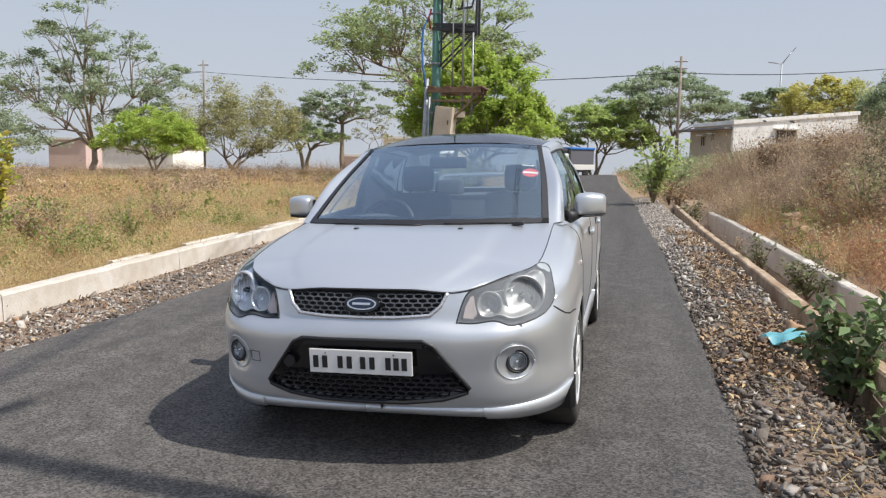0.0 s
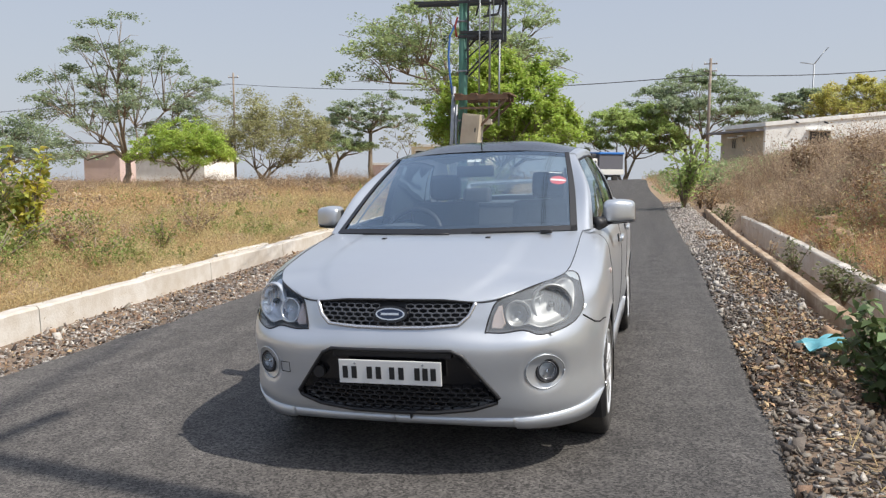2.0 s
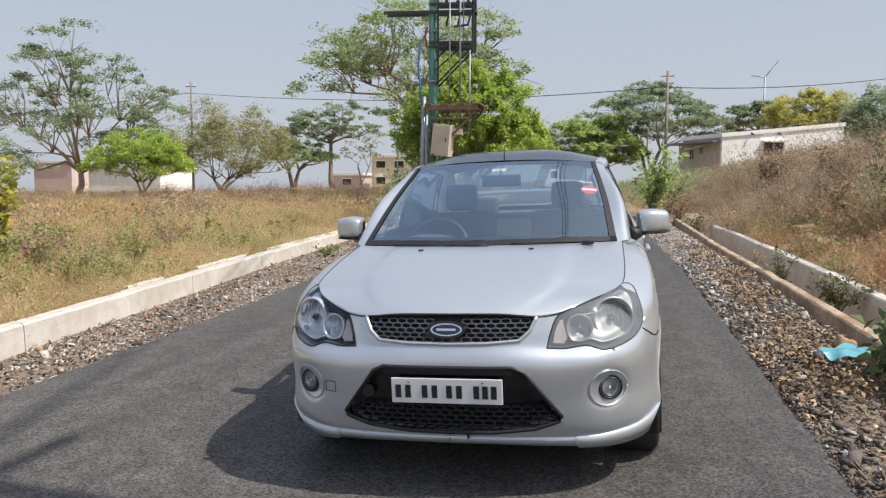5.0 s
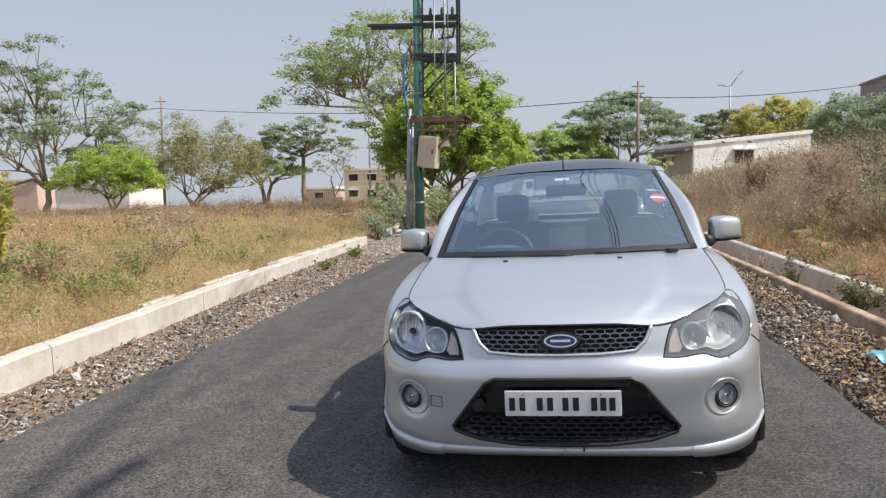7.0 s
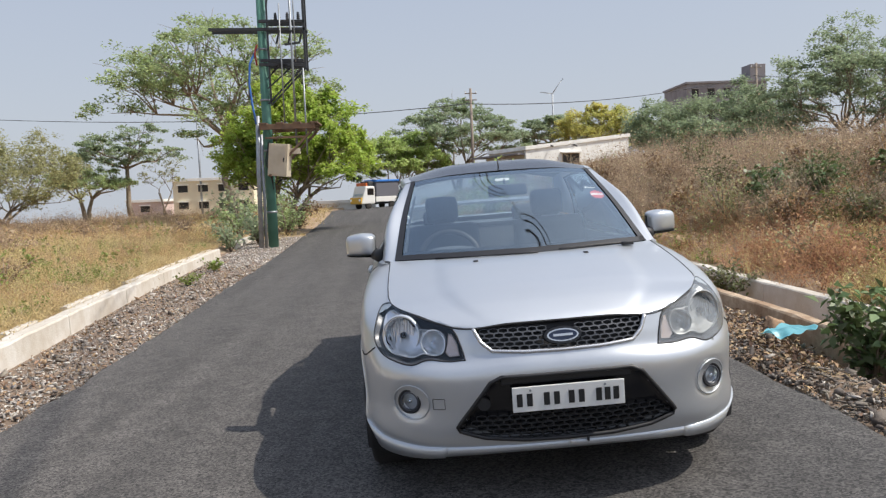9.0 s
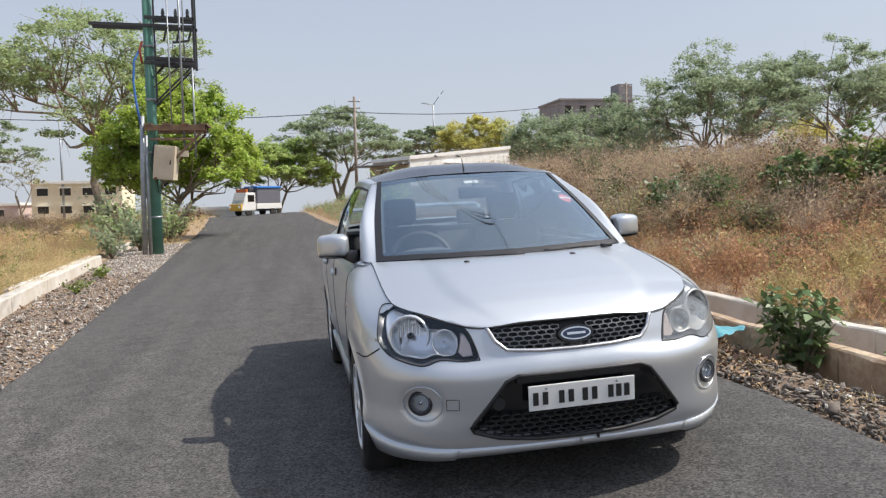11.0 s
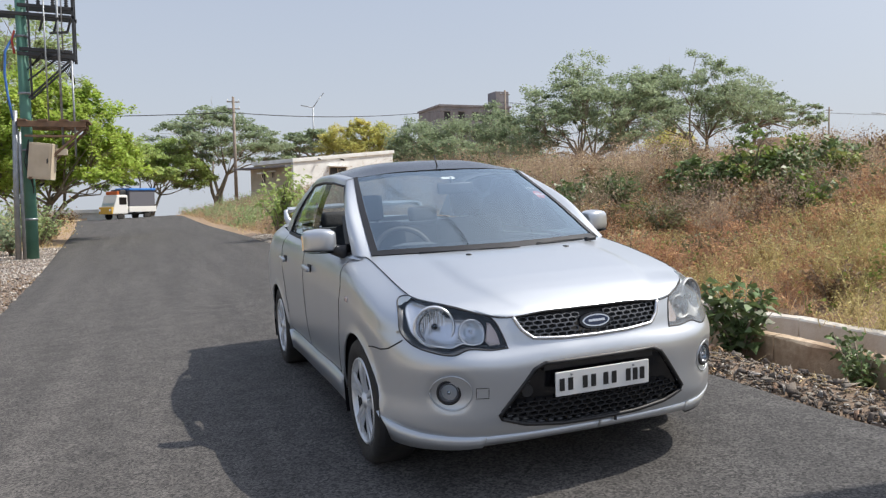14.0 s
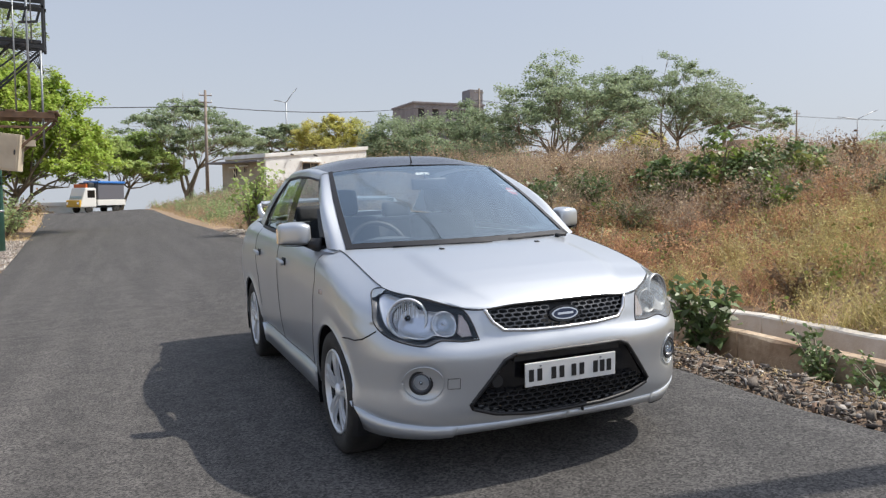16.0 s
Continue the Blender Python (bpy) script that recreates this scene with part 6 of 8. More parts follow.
creeper(((6.6, 6.5, 1.08, 0.58), (7.1, 6.2, 0.95, 0.52), (7.5, 5.7, 0.75, 0.44), (6.1, 6.9, 0.5, 0.4), (6.9, 5.6, 0.5, 0.38), (7.1, 5.0, 0.35, 0.3), (6.3, 7.4, 0.8, 0.5), (6.4, 5.3, 0.45, 0.4), (6.2, 4.7, 0.32, 0.32), (7.9, 5.9, 0.7, 0.45)), "mass of light green broad-leaved creeper over the bank's crest", 45, 2700)
for k, (x, y, h, w) in enumerate(((-6.0, 3.2, 0.55, 0.5), (-6.8, 4.6, 0.65, 0.6), (-5.8, 5.2, 0.5, 0.5), (-7.4, 6.6, 0.7, 0.6), (-6.5, 7.6, 0.6, 0.55), (-8.6, 8.6, 0.7, 0.7), (-7.2, 9.6, 0.6, 0.6), (-5.5, 2.0, 0.45, 0.4), (-6.6, 2.2, 0.5, 0.5))):
    bush("field_weed", x, y, h, w, GREENWEED if k % 3 else BROWNSHRUB, "green weed standing in the dry grass" if k % 3 else "withered brown weed standing in the dry grass", 280 + k, int(420 * (h + w)), 0.05, 12)
for k, (x, y, h, w) in enumerate(((7.3, 3.0, 0.55, 0.45), (7.9, 3.4, 0.5, 0.4), (5.3, 7.9, 0.8, 0.4), (5.0, 8.8, 0.9, 0.4))):
    bush("dusty_shrub", x, y, h, w, BROAD, "dark green leafy shrub among the dead weeds", 300 + k, int(480 * (h + w)), 0.075, 13)
creeper(((5.4, 7.5, 0.36, 0.32), (4.7, 8.3, 0.7, 0.30), (5.9, 7.2, 0.34, 0.32)), "trailing green creeper over dead weeds on the bank", 47, 1500)
bush("dusty_shrub", 4.3, 9.0, 0.9, 0.5, LEAF_OLIVE, "dusty green shrub on the bank", 50, 360, 0.06, 12)
bush("dusty_shrub", 3.9, 5.6, 0.5, 0.5, LEAF_OLIVE, "dusty green shrub low on the bank", 51, 300, 0.05, 12)


# Dark shrubs set among the weeds, partly standing for the shaded gaps between them.
for k, (x, y, h, w) in enumerate(((4.9, 9.5, 0.9, 0.4), (5.6, 8.8, 0.8, 0.45), (6.5, 8.2, 0.9, 0.5), (4.3, 10.8, 0.9, 0.4), (5.3, 11.6, 1.1, 0.5), (6.4, 10.3, 1.0, 0.5), (7.7, 7.7, 0.8, 0.5), (8.5, 7.0, 0.8, 0.5), (7.5, 9.2, 1.0, 0.55), (9.2, 6.0, 0.8, 0.5), (4.9, 6.3, 0.5, 0.4), (5.9, 5.5, 0.55, 0.45), (4.5, 7.2, 0.6, 0.35), (6.7, 3.9, 0.5, 0.4), (5.3, 3.4, 0.4, 0.35), (4.3, 4.4, 0.35, 0.35), (8.6, 10.6, 1.1, 0.6), (9.8, 8.6, 1.0, 0.6), (5.2, 14.5, 1.3, 0.6), (6.8, 16.5, 1.4, 0.7), (4.4, 17.5, 1.3, 0.5), (3.6, 2.2, 0.4, 0.3), (4.6, 1.6, 0.45, 0.35))):
    green = k % 3 == 1
    bush("dusty_shrub" if green else "withered_shrub", x, y, h, w, DARKSHRUB if green else BROWNSHRUB, "dusty dark green shrub among the dead weeds" if green else "withered brown shrub with curled leaves on the bank", 200 + k, int(650 * (h + w)), 0.042 + 0.002 * y, 14)


def field(name, label, rng, xy, blades, height, width, lean, mats, heads=0, head_size=0.02, bend=0.25, levels=3, spread_xy=0.07, mat_share=None):
    """Tufts of blades or weeds over the land, as one object of uncountable stuff."""
    feet = planted(xy)
    if width < 0.01:
        # nearer plants in fewer, broader blades
        k = 1.65 if xy[:, 0].mean() > 0 else 1.0
        blades, width, head_size = max(2, round(blades / k)), width * k, head_size * k**0.8
        heads = max(1, round(heads / k)) if heads else 0
    rep = np.repeat(feet, blades, 0)
    N = len(rep)
    hs = np.repeat(np.asarray(height), blades) * rng.uniform(0.5, 1.15, N)
    rep = rep + np.column_stack([rng.normal(size=(N, 2)) * spread_xy, np.zeros(N)])
    way = np.column_stack([rng.normal(size=(N, 2)) * lean, np.ones(N)])
    ch = [ribbons(rng, rep, way, hs, np.full(N, width) * rng.uniform(0.6, 1.4, N), rng.uniform(0.3, 1.0, N) * bend, levels)]
    if heads:
        pick = rng.integers(0, N, N * heads)
        t = rng.uniform(0.35, 1.05, len(pick))
        w = way / np.linalg.norm(way, axis=1, keepdims=True)
        c = rep[pick] + w[pick] * (hs[pick] * t)[:, None] + rng.normal(size=(len(pick), 3)) * 0.05 * hs[pick][:, None]
        ch.append(leaf_quads(rng, c, head_size * rng.uniform(0.5, 1.5, len(pick)), 0.2, 0.6))
    v, f = stack(ch)
    ob = new(name, quick_mesh(name, v, f, mats))
    return tagged(ob, label, "dry plants", kind="stuff")


def scatter(rng, n, x0, x1, y0, y1, keep=None, patch_scale=0.0, patch_cut=0.0, seed=0.0):
    xy = np.column_stack([rng.uniform(x0, x1, n), rng.uniform(y0, y1, n)])
    ok = np.ones(n, bool)
    for i, (x, y) in enumerate(xy):
        if keep and not keep(x, y):
            ok[i] = False
        elif patch_scale and noise.noise((x * patch_scale, y * patch_scale, seed)) < patch_cut:
            ok[i] = False
    return xy[ok]


rng = np.random.default_rng(77)
behind_kerb = lambda x, y: x < kerb_line(min(y, 40)) - 0.27
# the field beyond the kerb
lump = lambda xy, k, lo, hi: np.array([lo + (hi - lo) * (0.5 + 0.9 * noise.noise((x * k, y * k, 11.0))) for x, y in xy]).clip(0.05, 2)
SEEDING_STRAW = material("pale_straw", (0.62, 0.51, 0.27), 0.85, vary=(0.49, 0.42, 0.19), scale=0.7, spread=0.2, through_light=0.4)
xy = scatter(rng, 11000, -13, -3.8, -2.5, 27, behind_kerb)
field("dry_grass", "matted straw-coloured dry grass over the field", rng, xy, 9, lump(xy, 0.8, 0.07, 0.30), 0.008, 1.4, STRAW, 2, 0.022, 0.7)
xy = scatter(rng, 900, -14, -4.3, -2.5, 28, lambda x, y: x < kerb_line(min(y, 40)) - 0.45, 0.5, -0.12, 15.0)
field("straw_tufts", "pale yellow tufts of dead grass in the field", rng, xy, 30, lump(xy, 0.7, 0.2, 0.52), 0.006, 0.75, SEEDING_STRAW, 3, 0.016, 0.45, 3, 0.07)
xy = scatter(rng, 620, -14, -4.4, -2.0, 28, lambda x, y: x < kerb_line(min(y, 40)) - 0.5, 0.35, -0.1, 5.0)
field("dry_weeds", "brown dead weeds standing in the field", rng, xy, 26, lump(xy, 0.6, 0.22, 0.62), 0.006, 0.65, DRY, 6, 0.022, 0.3, 3, 0.06)
xy = scatter(rng, 420, -14, -4.4, -2.0, 28, lambda x, y: x < kerb_line(min(y, 40)) - 0.5, 0.5, 0.0, 35.0)
field("brown_weeds", "dark brown brittle weeds standing in the field", rng, xy, 24, lump(xy, 0.6, 0.25, 0.66), 0.006, 0.6, BROWNWEED, 6, 0.02, 0.3, 3, 0.06)
xy = scatter(rng, 520, -13, -4.4, 0, 24, lambda x, y: x < kerb_line(min(y, 40)) - 0.4, 0.4, 0.05, 9.0)
field("green_weeds", "low green weeds among the dry grass", rng, xy, 14, rng.uniform(0.15, 0.40, len(xy)), 0.006, 0.7, GREENWEED, 6, 0.036, 0.3, 3, 0.06)
xy = np.concatenate([scatter(rng, 2200, -13, -3.5, -10, -2.5, behind_kerb), scatter(rng, 1800, 3.0, 10, -10, -2.5)])
field("dry_grass", "straw-coloured dry grass along the nearer stretch", rng, xy, 14, rng.uniform(0.1, 0.4, len(xy)), 0.009, 1.2, STRAW, 2, 0.03, 0.6)
xy = scatter(rng, 13000, -75, -6, 8, 84, lambda x, y: x < kerb_line(min(y, 40)) - 1.0 and not (x > -13 and y < 27))
field("dry_grass", "matted straw-coloured dry grass over the far field", rng, xy, 10, lump(xy, 0.25, 0.14, 0.44), 0.022, 1.0, STRAW, 2, 0.055, 0.5, 2, 0.4)
xy = scatter(rng, 7000, -75, -6, 12, 84, lambda x, y: x < kerb_line(min(y, 40)) - 1.0 and not (x > -13 and y < 20), 0.12, -0.1, 2.0)
field("dry_weeds", "brown dead weeds over the far field", rng, xy, 7, lump(xy, 0.2, 0.25, 0.75), 0.018, 0.6, DRY, 7, 0.06, 0.3, 2, 0.22)
xy = scatter(rng, 3000, -75, -6, 12, 84, lambda x, y: x < kerb_line(min(y, 40)) - 1.0, 0.15, -0.1, 131.0)
field("straw_tufts", "pale yellow grass tufts over the far field", rng, xy, 12, lump(xy, 0.2, 0.25, 0.7), 0.014, 0.7, SEEDING_STRAW, 4, 0.045, 0.4, 2, 0.2)
xy = scatter(rng, 200, -80, -12, 40, 76, None, 0.2, -0.25, 141.0)
field("dead_shrubs", "brown dead shrubs along the field's far edge", rng, xy, 50, rng.uniform(0.7, 1.8, len(xy)), 0.02, 0.7, BROWNWEED, 6, 0.07, 0.25, 2, 0.3)
xy = scatter(rng, 700, -50, -7, 10, 60, lambda x, y: x < kerb_line(min(y, 40)) - 1.2, 0.2, 0.1, 19.0)
field("green_weeds", "scattered green weeds over the far field", rng, xy, 5, rng.uniform(0.3, 0.6, len(xy)), 0.02, 0.6, GREENWEED, 8, 0.10, 0.3, 2, 0.3)

xy = np.array([(kerb_line(y) - rng.uniform(0.22, 0.6), y) for y in rng.uniform(-3, 18, 900)])
field("dry_grass", "dry grass leaning over the kerb wall's back", rng, xy, 14, rng.uniform(0.1, 0.3, len(xy)), 0.006, 1.1, STRAW, 2, 0.018, 0.6)

# the bank on the other side
on_bank = lambda x, y: x > bank_line(y) + (0.16 if y < 16 else -0.3)
bare = lambda x, y: (3.1 < x < 5.4 and 3.2 < y < 7.0 and noise.noise((x * 1.2, y * 1.2, 1)) > -0.2) or (x < 4.3 and 8.3 < y < 12.2)
RUST = material("rust_weed", (0.56, 0.335, 0.21), 0.9, vary=(0.36, 0.185, 0.105), scale=1.2, spread=0.4, through_light=0.42)
SEEDING = material("seeding_weed", (0.62, 0.51, 0.25), 0.8, vary=(0.36, 0.31, 0.13), scale=1.7, spread=0.3, through_light=0.35)
TANGLE = material("grey_brown_weed", (0.50, 0.39, 0.285), 0.9, vary=(0.25, 0.185, 0.135), scale=1.3, spread=0.35, through_light=0.4)
xy = scatter(rng, 5200, 2.7, 8.5, -2.5, 14, lambda x, y: on_bank(x, y) and not (bare(x, y) and rng.random() < 0.7))
field("dry_grass", "fine matted straw-coloured grass on the bank", rng, xy, 8, lump(xy, 1.1, 0.05, 0.22), 0.0055, 1.5, DRY, 3, 0.016, 0.7)
xy = scatter(rng, 800, 2.9, 8.0, 2.0, 12, on_bank, 0.7, -0.3, 23.0)
field("rusty_weeds", "rust-brown withered weeds on the bank", rng, xy, 30, lump(xy, 0.9, 0.18, 0.50), 0.005, 0.85, RUST, 5, 0.017, 0.4, 3, 0.05)
xy = scatter(rng, 430, 2.82, 6.8, -2.5, 3.6, on_bank, 1.3, -0.25, 51.0)
field("seeding_weeds", "straw-yellow seeding weeds on the bank", rng, xy, 60, lump(xy, 0.9, 0.22, 0.66), 0.0042, 0.7, SEEDING, 5, 0.015, 0.3, 3, 0.07)
xy = scatter(rng, 420, 2.85, 8.0, 2.6, 14, on_bank, 1.0, -0.15, 111.0)
field("straw_tufts", "pale straw tufts standing out of the brown weeds", rng, xy, 34, lump(xy, 0.9, 0.2, 0.55) * np.interp(xy[:, 1], [3, 12], [0.8, 1.3]), 0.005, 0.7, SEEDING_STRAW, 5, 0.016, 0.35, 3, 0.07)
xy = scatter(rng, 300, 2.85, 8.0, -2, 12, on_bank, 0.6, 0.05, 4.0)
field("green_weeds", "low green weeds on the bank", rng, xy, 12, rng.uniform(0.15, 0.42, len(xy)), 0.006, 0.6, GREENWEED, 6, 0.03, 0.3, 3, 0.06)
tall = lambda xy: np.array([np.interp(y, [2, 6, 10, 16, 24], [0.38, 0.60, 0.92, 1.15, 1.1]) * np.interp(x, [3, 4, 8, 13], [0.5, 0.85, 0.9, 0.7]) * (0.8 + 0.95 * noise.noise((x * 0.9, y * 0.9, 4))) for x, y in xy]).clip(0.12, 1.7)
xy = scatter(rng, 1250, 3.0, 13, 3, 24, lambda x, y: on_bank(x, y) and (x > right_edge(y) + 2.2 or y > 7.0) and not bare(x, y), 0.8, -0.25, 31.0)
field("brown_weeds", "dense brown dead weeds with seed heads on the bank", rng, xy, 26, tall(xy), 0.0055, 0.55, BROWNWEED, 6, 0.021, 0.3, 3, 0.07)
xy = scatter(rng, 620, 3.4, 12, 4, 24, lambda x, y: on_bank(x, y) and x > right_edge(y) + 2.2 and not bare(x, y), 0.7, -0.05, 61.0)
field("tangled_weeds", "grey-brown bushy dead weeds in tangled clumps", rng, xy, 40, 1.05 * tall(xy), 0.005, 0.75, TANGLE, 6, 0.019, 0.3, 3, 0.06)
xy = scatter(rng, 190, 4.0, 12, 4.6, 17, lambda x, y: on_bank(x, y) and x > right_edge(y) + 2.5 and not bare(x, y), 0.6, -0.2, 71.0)
field("dead_shrubs", "dense bushy dead shrubs, grey-brown and rusty, along the bank's crest", rng, xy, 130, rng.uniform(0.55, 1.15, len(xy)) * np.interp(xy[:, 1], [4, 8, 17], [0.6, 1.0, 1.1]), 0.006, 0.8, TANGLE, 5, 0.024, 0.25, 3, 0.13)
xy = scatter(rng, 110, 3.6, 11, 4.0, 15, lambda x, y: on_bank(x, y) and x > right_edge(y) + 2.1 and not bare(x, y), 0.6, -0.2, 81.0)
field("dead_shrubs", "rust-brown bushy dead shrubs on the bank", rng, xy, 110, rng.uniform(0.4, 0.85, len(xy)), 0.006, 0.85, RUST, 5, 0.022, 0.25, 3, 0.12)
xy = scatter(rng, 260, 6, 34, 15, 46, lambda x, y: on_bank(x, y) and x > right_edge(y) + 3.5, 0.3, -0.2, 91.0)
field("dead_shrubs", "grey-brown dead shrubs over the far rise", rng, xy, 60, rng.uniform(0.8, 1.7, len(xy)), 0.016, 0.8, BROWNWEED, 6, 0.06, 0.25, 2, 0.25)
xy = scatter(rng, 90, 4.0, 11, 13, 27, lambda x, y: on_bank(x, y) and x > right_edge(y) + 2.8, 0.5, -0.3, 121.0)
field("dead_shrubs", "tall brown dead shrubs before the house", rng, xy, 90, rng.uniform(1.0, 1.9, len(xy)), 0.009, 0.5, BROWNWEED, 7, 0.034, 0.2, 3, 0.14)
xy = scatter(rng, 60, 4.2, 13, 5, 20, lambda x, y: on_bank(x, y) and x > right_edge(y) + 2.6 and not bare(x, y), 0.6, -0.1, 101.0)
field("green_shrubs", "dusty dark green shrubs among the dead ones", rng, xy, 60, rng.uniform(0.5, 1.0, len(xy)), 0.006, 0.75, LEAF_OLIVE, 9, 0.038, 0.25, 3, 0.12)
xy = scatter(rng, 90, 3.6, 12, 6, 24, lambda x, y: on_bank(x, y) and x > right_edge(y) + 2.3 and not bare(x, y), 0.6, -0.1, 41.0)
field("tall_weeds", "tall brown seed stalks standing above the other weeds", rng, xy, 4, 1.3 * tall(xy), 0.009, 0.2, BROWNWEED, 14, 0.028, 0.12)
xy = scatter(rng, 210, 3.4, 12, 3, 22, lambda x, y: on_bank(x, y) and x > right_edge(y) + 2.0 and not bare(x, y), 0.5, 0.0, 47.0)
field("green_weeds", "dusty green weeds among the dead stalks", rng, xy, 18, 0.95 * tall(xy), 0.006, 0.6, LEAF_OLIVE, 9, 0.032, 0.25, 3, 0.07)
xy = scatter(rng, 700, 3.2, 13, -1, 26, lambda x, y: on_bank(x, y) and x > right_edge(y) + 1.9 and not bare(x, y), 0.5, -0.1, 3.0)
field("dry_weeds", "tan dead weeds on the bank", rng, xy, 24, 0.85 * tall(xy), 0.0055, 0.6, DRY, 5, 0.018, 0.3, 3, 0.06)
far_h = lambda xy: np.array([0.42 + 0.35 * noise.noise((x * 0.15, y * 0.15, 6)) + np.interp(x / max(y, 1), [0.2, 0.6], [0.45, 0.1]) + (0.55 + 0.6 * noise.noise((x * 0.4, y * 0.4, 12))) * (26 < y < 54) * (x > 12) for x, y in xy]).clip(0.2, 2.0)
xy = scatter(rng, 10000, 4, 75, 3, 74, lambda x, y: on_bank(x, y) and not (x < 12.5 and y < 23))
field("brown_weeds", "brown dead weeds covering the rise", rng, xy, 8, far_h(xy), 0.016, 0.55, TANGLE, 8, 0.06, 0.3, 2, 0.25)
xy = scatter(rng, 5500, 6, 85, 0, 74, lambda x, y: on_bank(x, y) and not (x < 12.5 and y < 23), 0.2, -0.1, 8.0)
field("dry_weeds", "tan dead grass covering the rise", rng, xy, 8, 0.85 * far_h(xy), 0.016, 0.6, DRY, 5, 0.05, 0.4, 2, 0.25)
xy = scatter(rng, 700, 9, 45, 5, 55, lambda x, y: on_bank(x, y) and not (x < 11 and y < 12), 0.25, 0.1, 6.0)
field("green_weeds", "scattered green shrubs on the rise", rng, xy, 7, rng.uniform(0.5, 0.95, len(xy)), 0.015, 0.6, LEAF_MID, 14, 0.12, 0.2, 2, 0.3)
xy = scatter(rng, 1200, -9, 4.5, 24, 64, lambda x, y: x < left_edge(y) - 0.3 or x > right_edge(y) + 0.5)
field("dry_grass", "dry grass along the far verges", rng, xy, 8, rng.uniform(0.15, 0.4, len(xy)), 0.02, 0.8, STRAW, 3, 0.06, 0.4, 2, 0.25)


def tangle(name, label, domes, mat, seed, leaf=0.04, density=1.0):
    """Mounds of matted weeds: stalks that rise out of low domes, with leaves and seed heads in tufts over them; one object of stuff."""
    rng = np.random.default_rng(seed)
    leaves, feet, ways, longs = [], [], [], []
    for x, y, h, w in domes:
        tufts = max(10, int(95 * density * w * (h + w) / (leaf / 0.04) ** 1.2))
        d = rng.normal(size=(tufts, 3))
        d[:, 2] = np.abs(d[:, 2])
        d /= np.linalg.norm(d, axis=1, keepdims=True)
        c = d * rng.uniform(0.5, 1.08, (tufts, 1)) * (w, w, h)
        g = np.array([ground_height(x + float(a), y + float(b)) for a, b in c[:, :2]])
        c = to_world(np.column_stack([x + c[:, 0], y + c[:, 1], g + c[:, 2]]))
        pick = rng.integers(0, tufts, tufts * 11)
        leaves.append(c[pick] + rng.normal(size=(len(pick), 3)) * (leaf * 1.5, leaf * 1.5, leaf * 1.1))
        feet.append(np.repeat(c, 3, 0) - (0, 0, 0.3 * h))
        ways.append(np.repeat(d, 3, 0) + rng.normal(size=(tufts * 3, 3)) * 0.5 + (0, 0, 0.8))
        longs.append(rng.uniform(0.3, 0.75, tufts * 3) * h)
    leaves, feet, ways, longs = (np.concatenate(q) for q in (leaves, feet, ways, longs))
    v, f = stack([leaf_quads(rng, leaves, leaf * rng.uniform(0.5, 1.5, len(leaves)), 0.35, 0.5), ribbons(rng, feet, ways, longs, np.full(len(feet), leaf * 0.17), rng.uniform(0.1, 0.4, len(feet)), 2)])
    return tagged(new(name, quick_mesh(name, v, f, mat)), label, "dry plants", kind="stuff")


def mounds(n, x0, x1, y0, y1, keep, lo, hi, cut=-0.1, seed=0.0):
    """Places and sizes of mounds: (x, y, height, half width)."""
    return [(float(x), float(y), float(rng.uniform(lo, hi)), float(rng.uniform(lo, hi) * 0.85)) for x, y in scatter(rng, n, x0, x1, y0, y1, keep, 0.6, cut, seed)]


clear_bank = lambda x, y: on_bank(x, y) and x > bank_line(y) + 0.45
tangle("rusty_tangle", "rust-brown matted dead weeds in mounds on the bank", mounds(75, 3.4, 8.5, 3.0, 10, clear_bank, 0.22, 0.5, -0.2, 201.0) + mounds(50, 3.5, 6.2, 2.6, 6.5, clear_bank, 0.18, 0.38, -0.3, 212.0), RUST, 301, 0.034)
tangle("brown_tangle", "grey-brown matted dead weeds in mounds on the bank", mounds(95, 3.6, 10.5, 4.5, 14, clear_bank, 0.3, 0.65, -0.2, 202.0), TANGLE, 302, 0.038)
tangle("yellow_tangle", "straw-yellow seeding weeds in mounds on the bank", mounds(60, 3.3, 6.8, -1.5, 4.2, clear_bank, 0.22, 0.45, -0.2, 203.0), SEEDING, 303, 0.028)
tangle("brown_tangle", "tall brown dead weeds in mounds before the house", mounds(150, 3.6, 13, 9, 26, clear_bank, 0.55, 1.2, -0.25, 204.0), BROWNWEED, 304, 0.05)
tangle("green_tangle", "dark dusty green weeds in mounds on the bank", mounds(42, 3.8, 9.5, 3.6, 14, clear_bank, 0.25, 0.55, 0.0, 205.0) + [(5.6, 8.4, 0.9, 0.5), (6.1, 9.2, 0.9, 0.55), (4.6, 10.4, 0.8, 0.4), (7.9, 6.4, 0.7, 0.5)], DARKSHRUB, 305, 0.05, 0.9)
tangle("brown_tangle", "grey-brown dead shrubs in mounds over the far rise", mounds(230, 8, 40, 14, 50, on_bank, 0.6, 1.3, -0.3, 206.0), TANGLE, 306, 0.10, 0.8)
tangle("green_tangle", "dusty green shrubs in mounds over the far rise", mounds(90, 8, 40, 12, 50, on_bank, 0.6, 1.2, -0.1, 207.0), LEAF_OLIVE, 307, 0.11, 0.8)
in_field = lambda x, y: x < kerb_line(min(y, 40)) - 0.7
tangle("straw_tangle", "pale matted straw in mounds over the field", mounds(110, -14, -4.8, -1.5, 16, in_field, 0.22, 0.5, -0.2, 208.0), SEEDING_STRAW, 308, 0.022, 0.75)
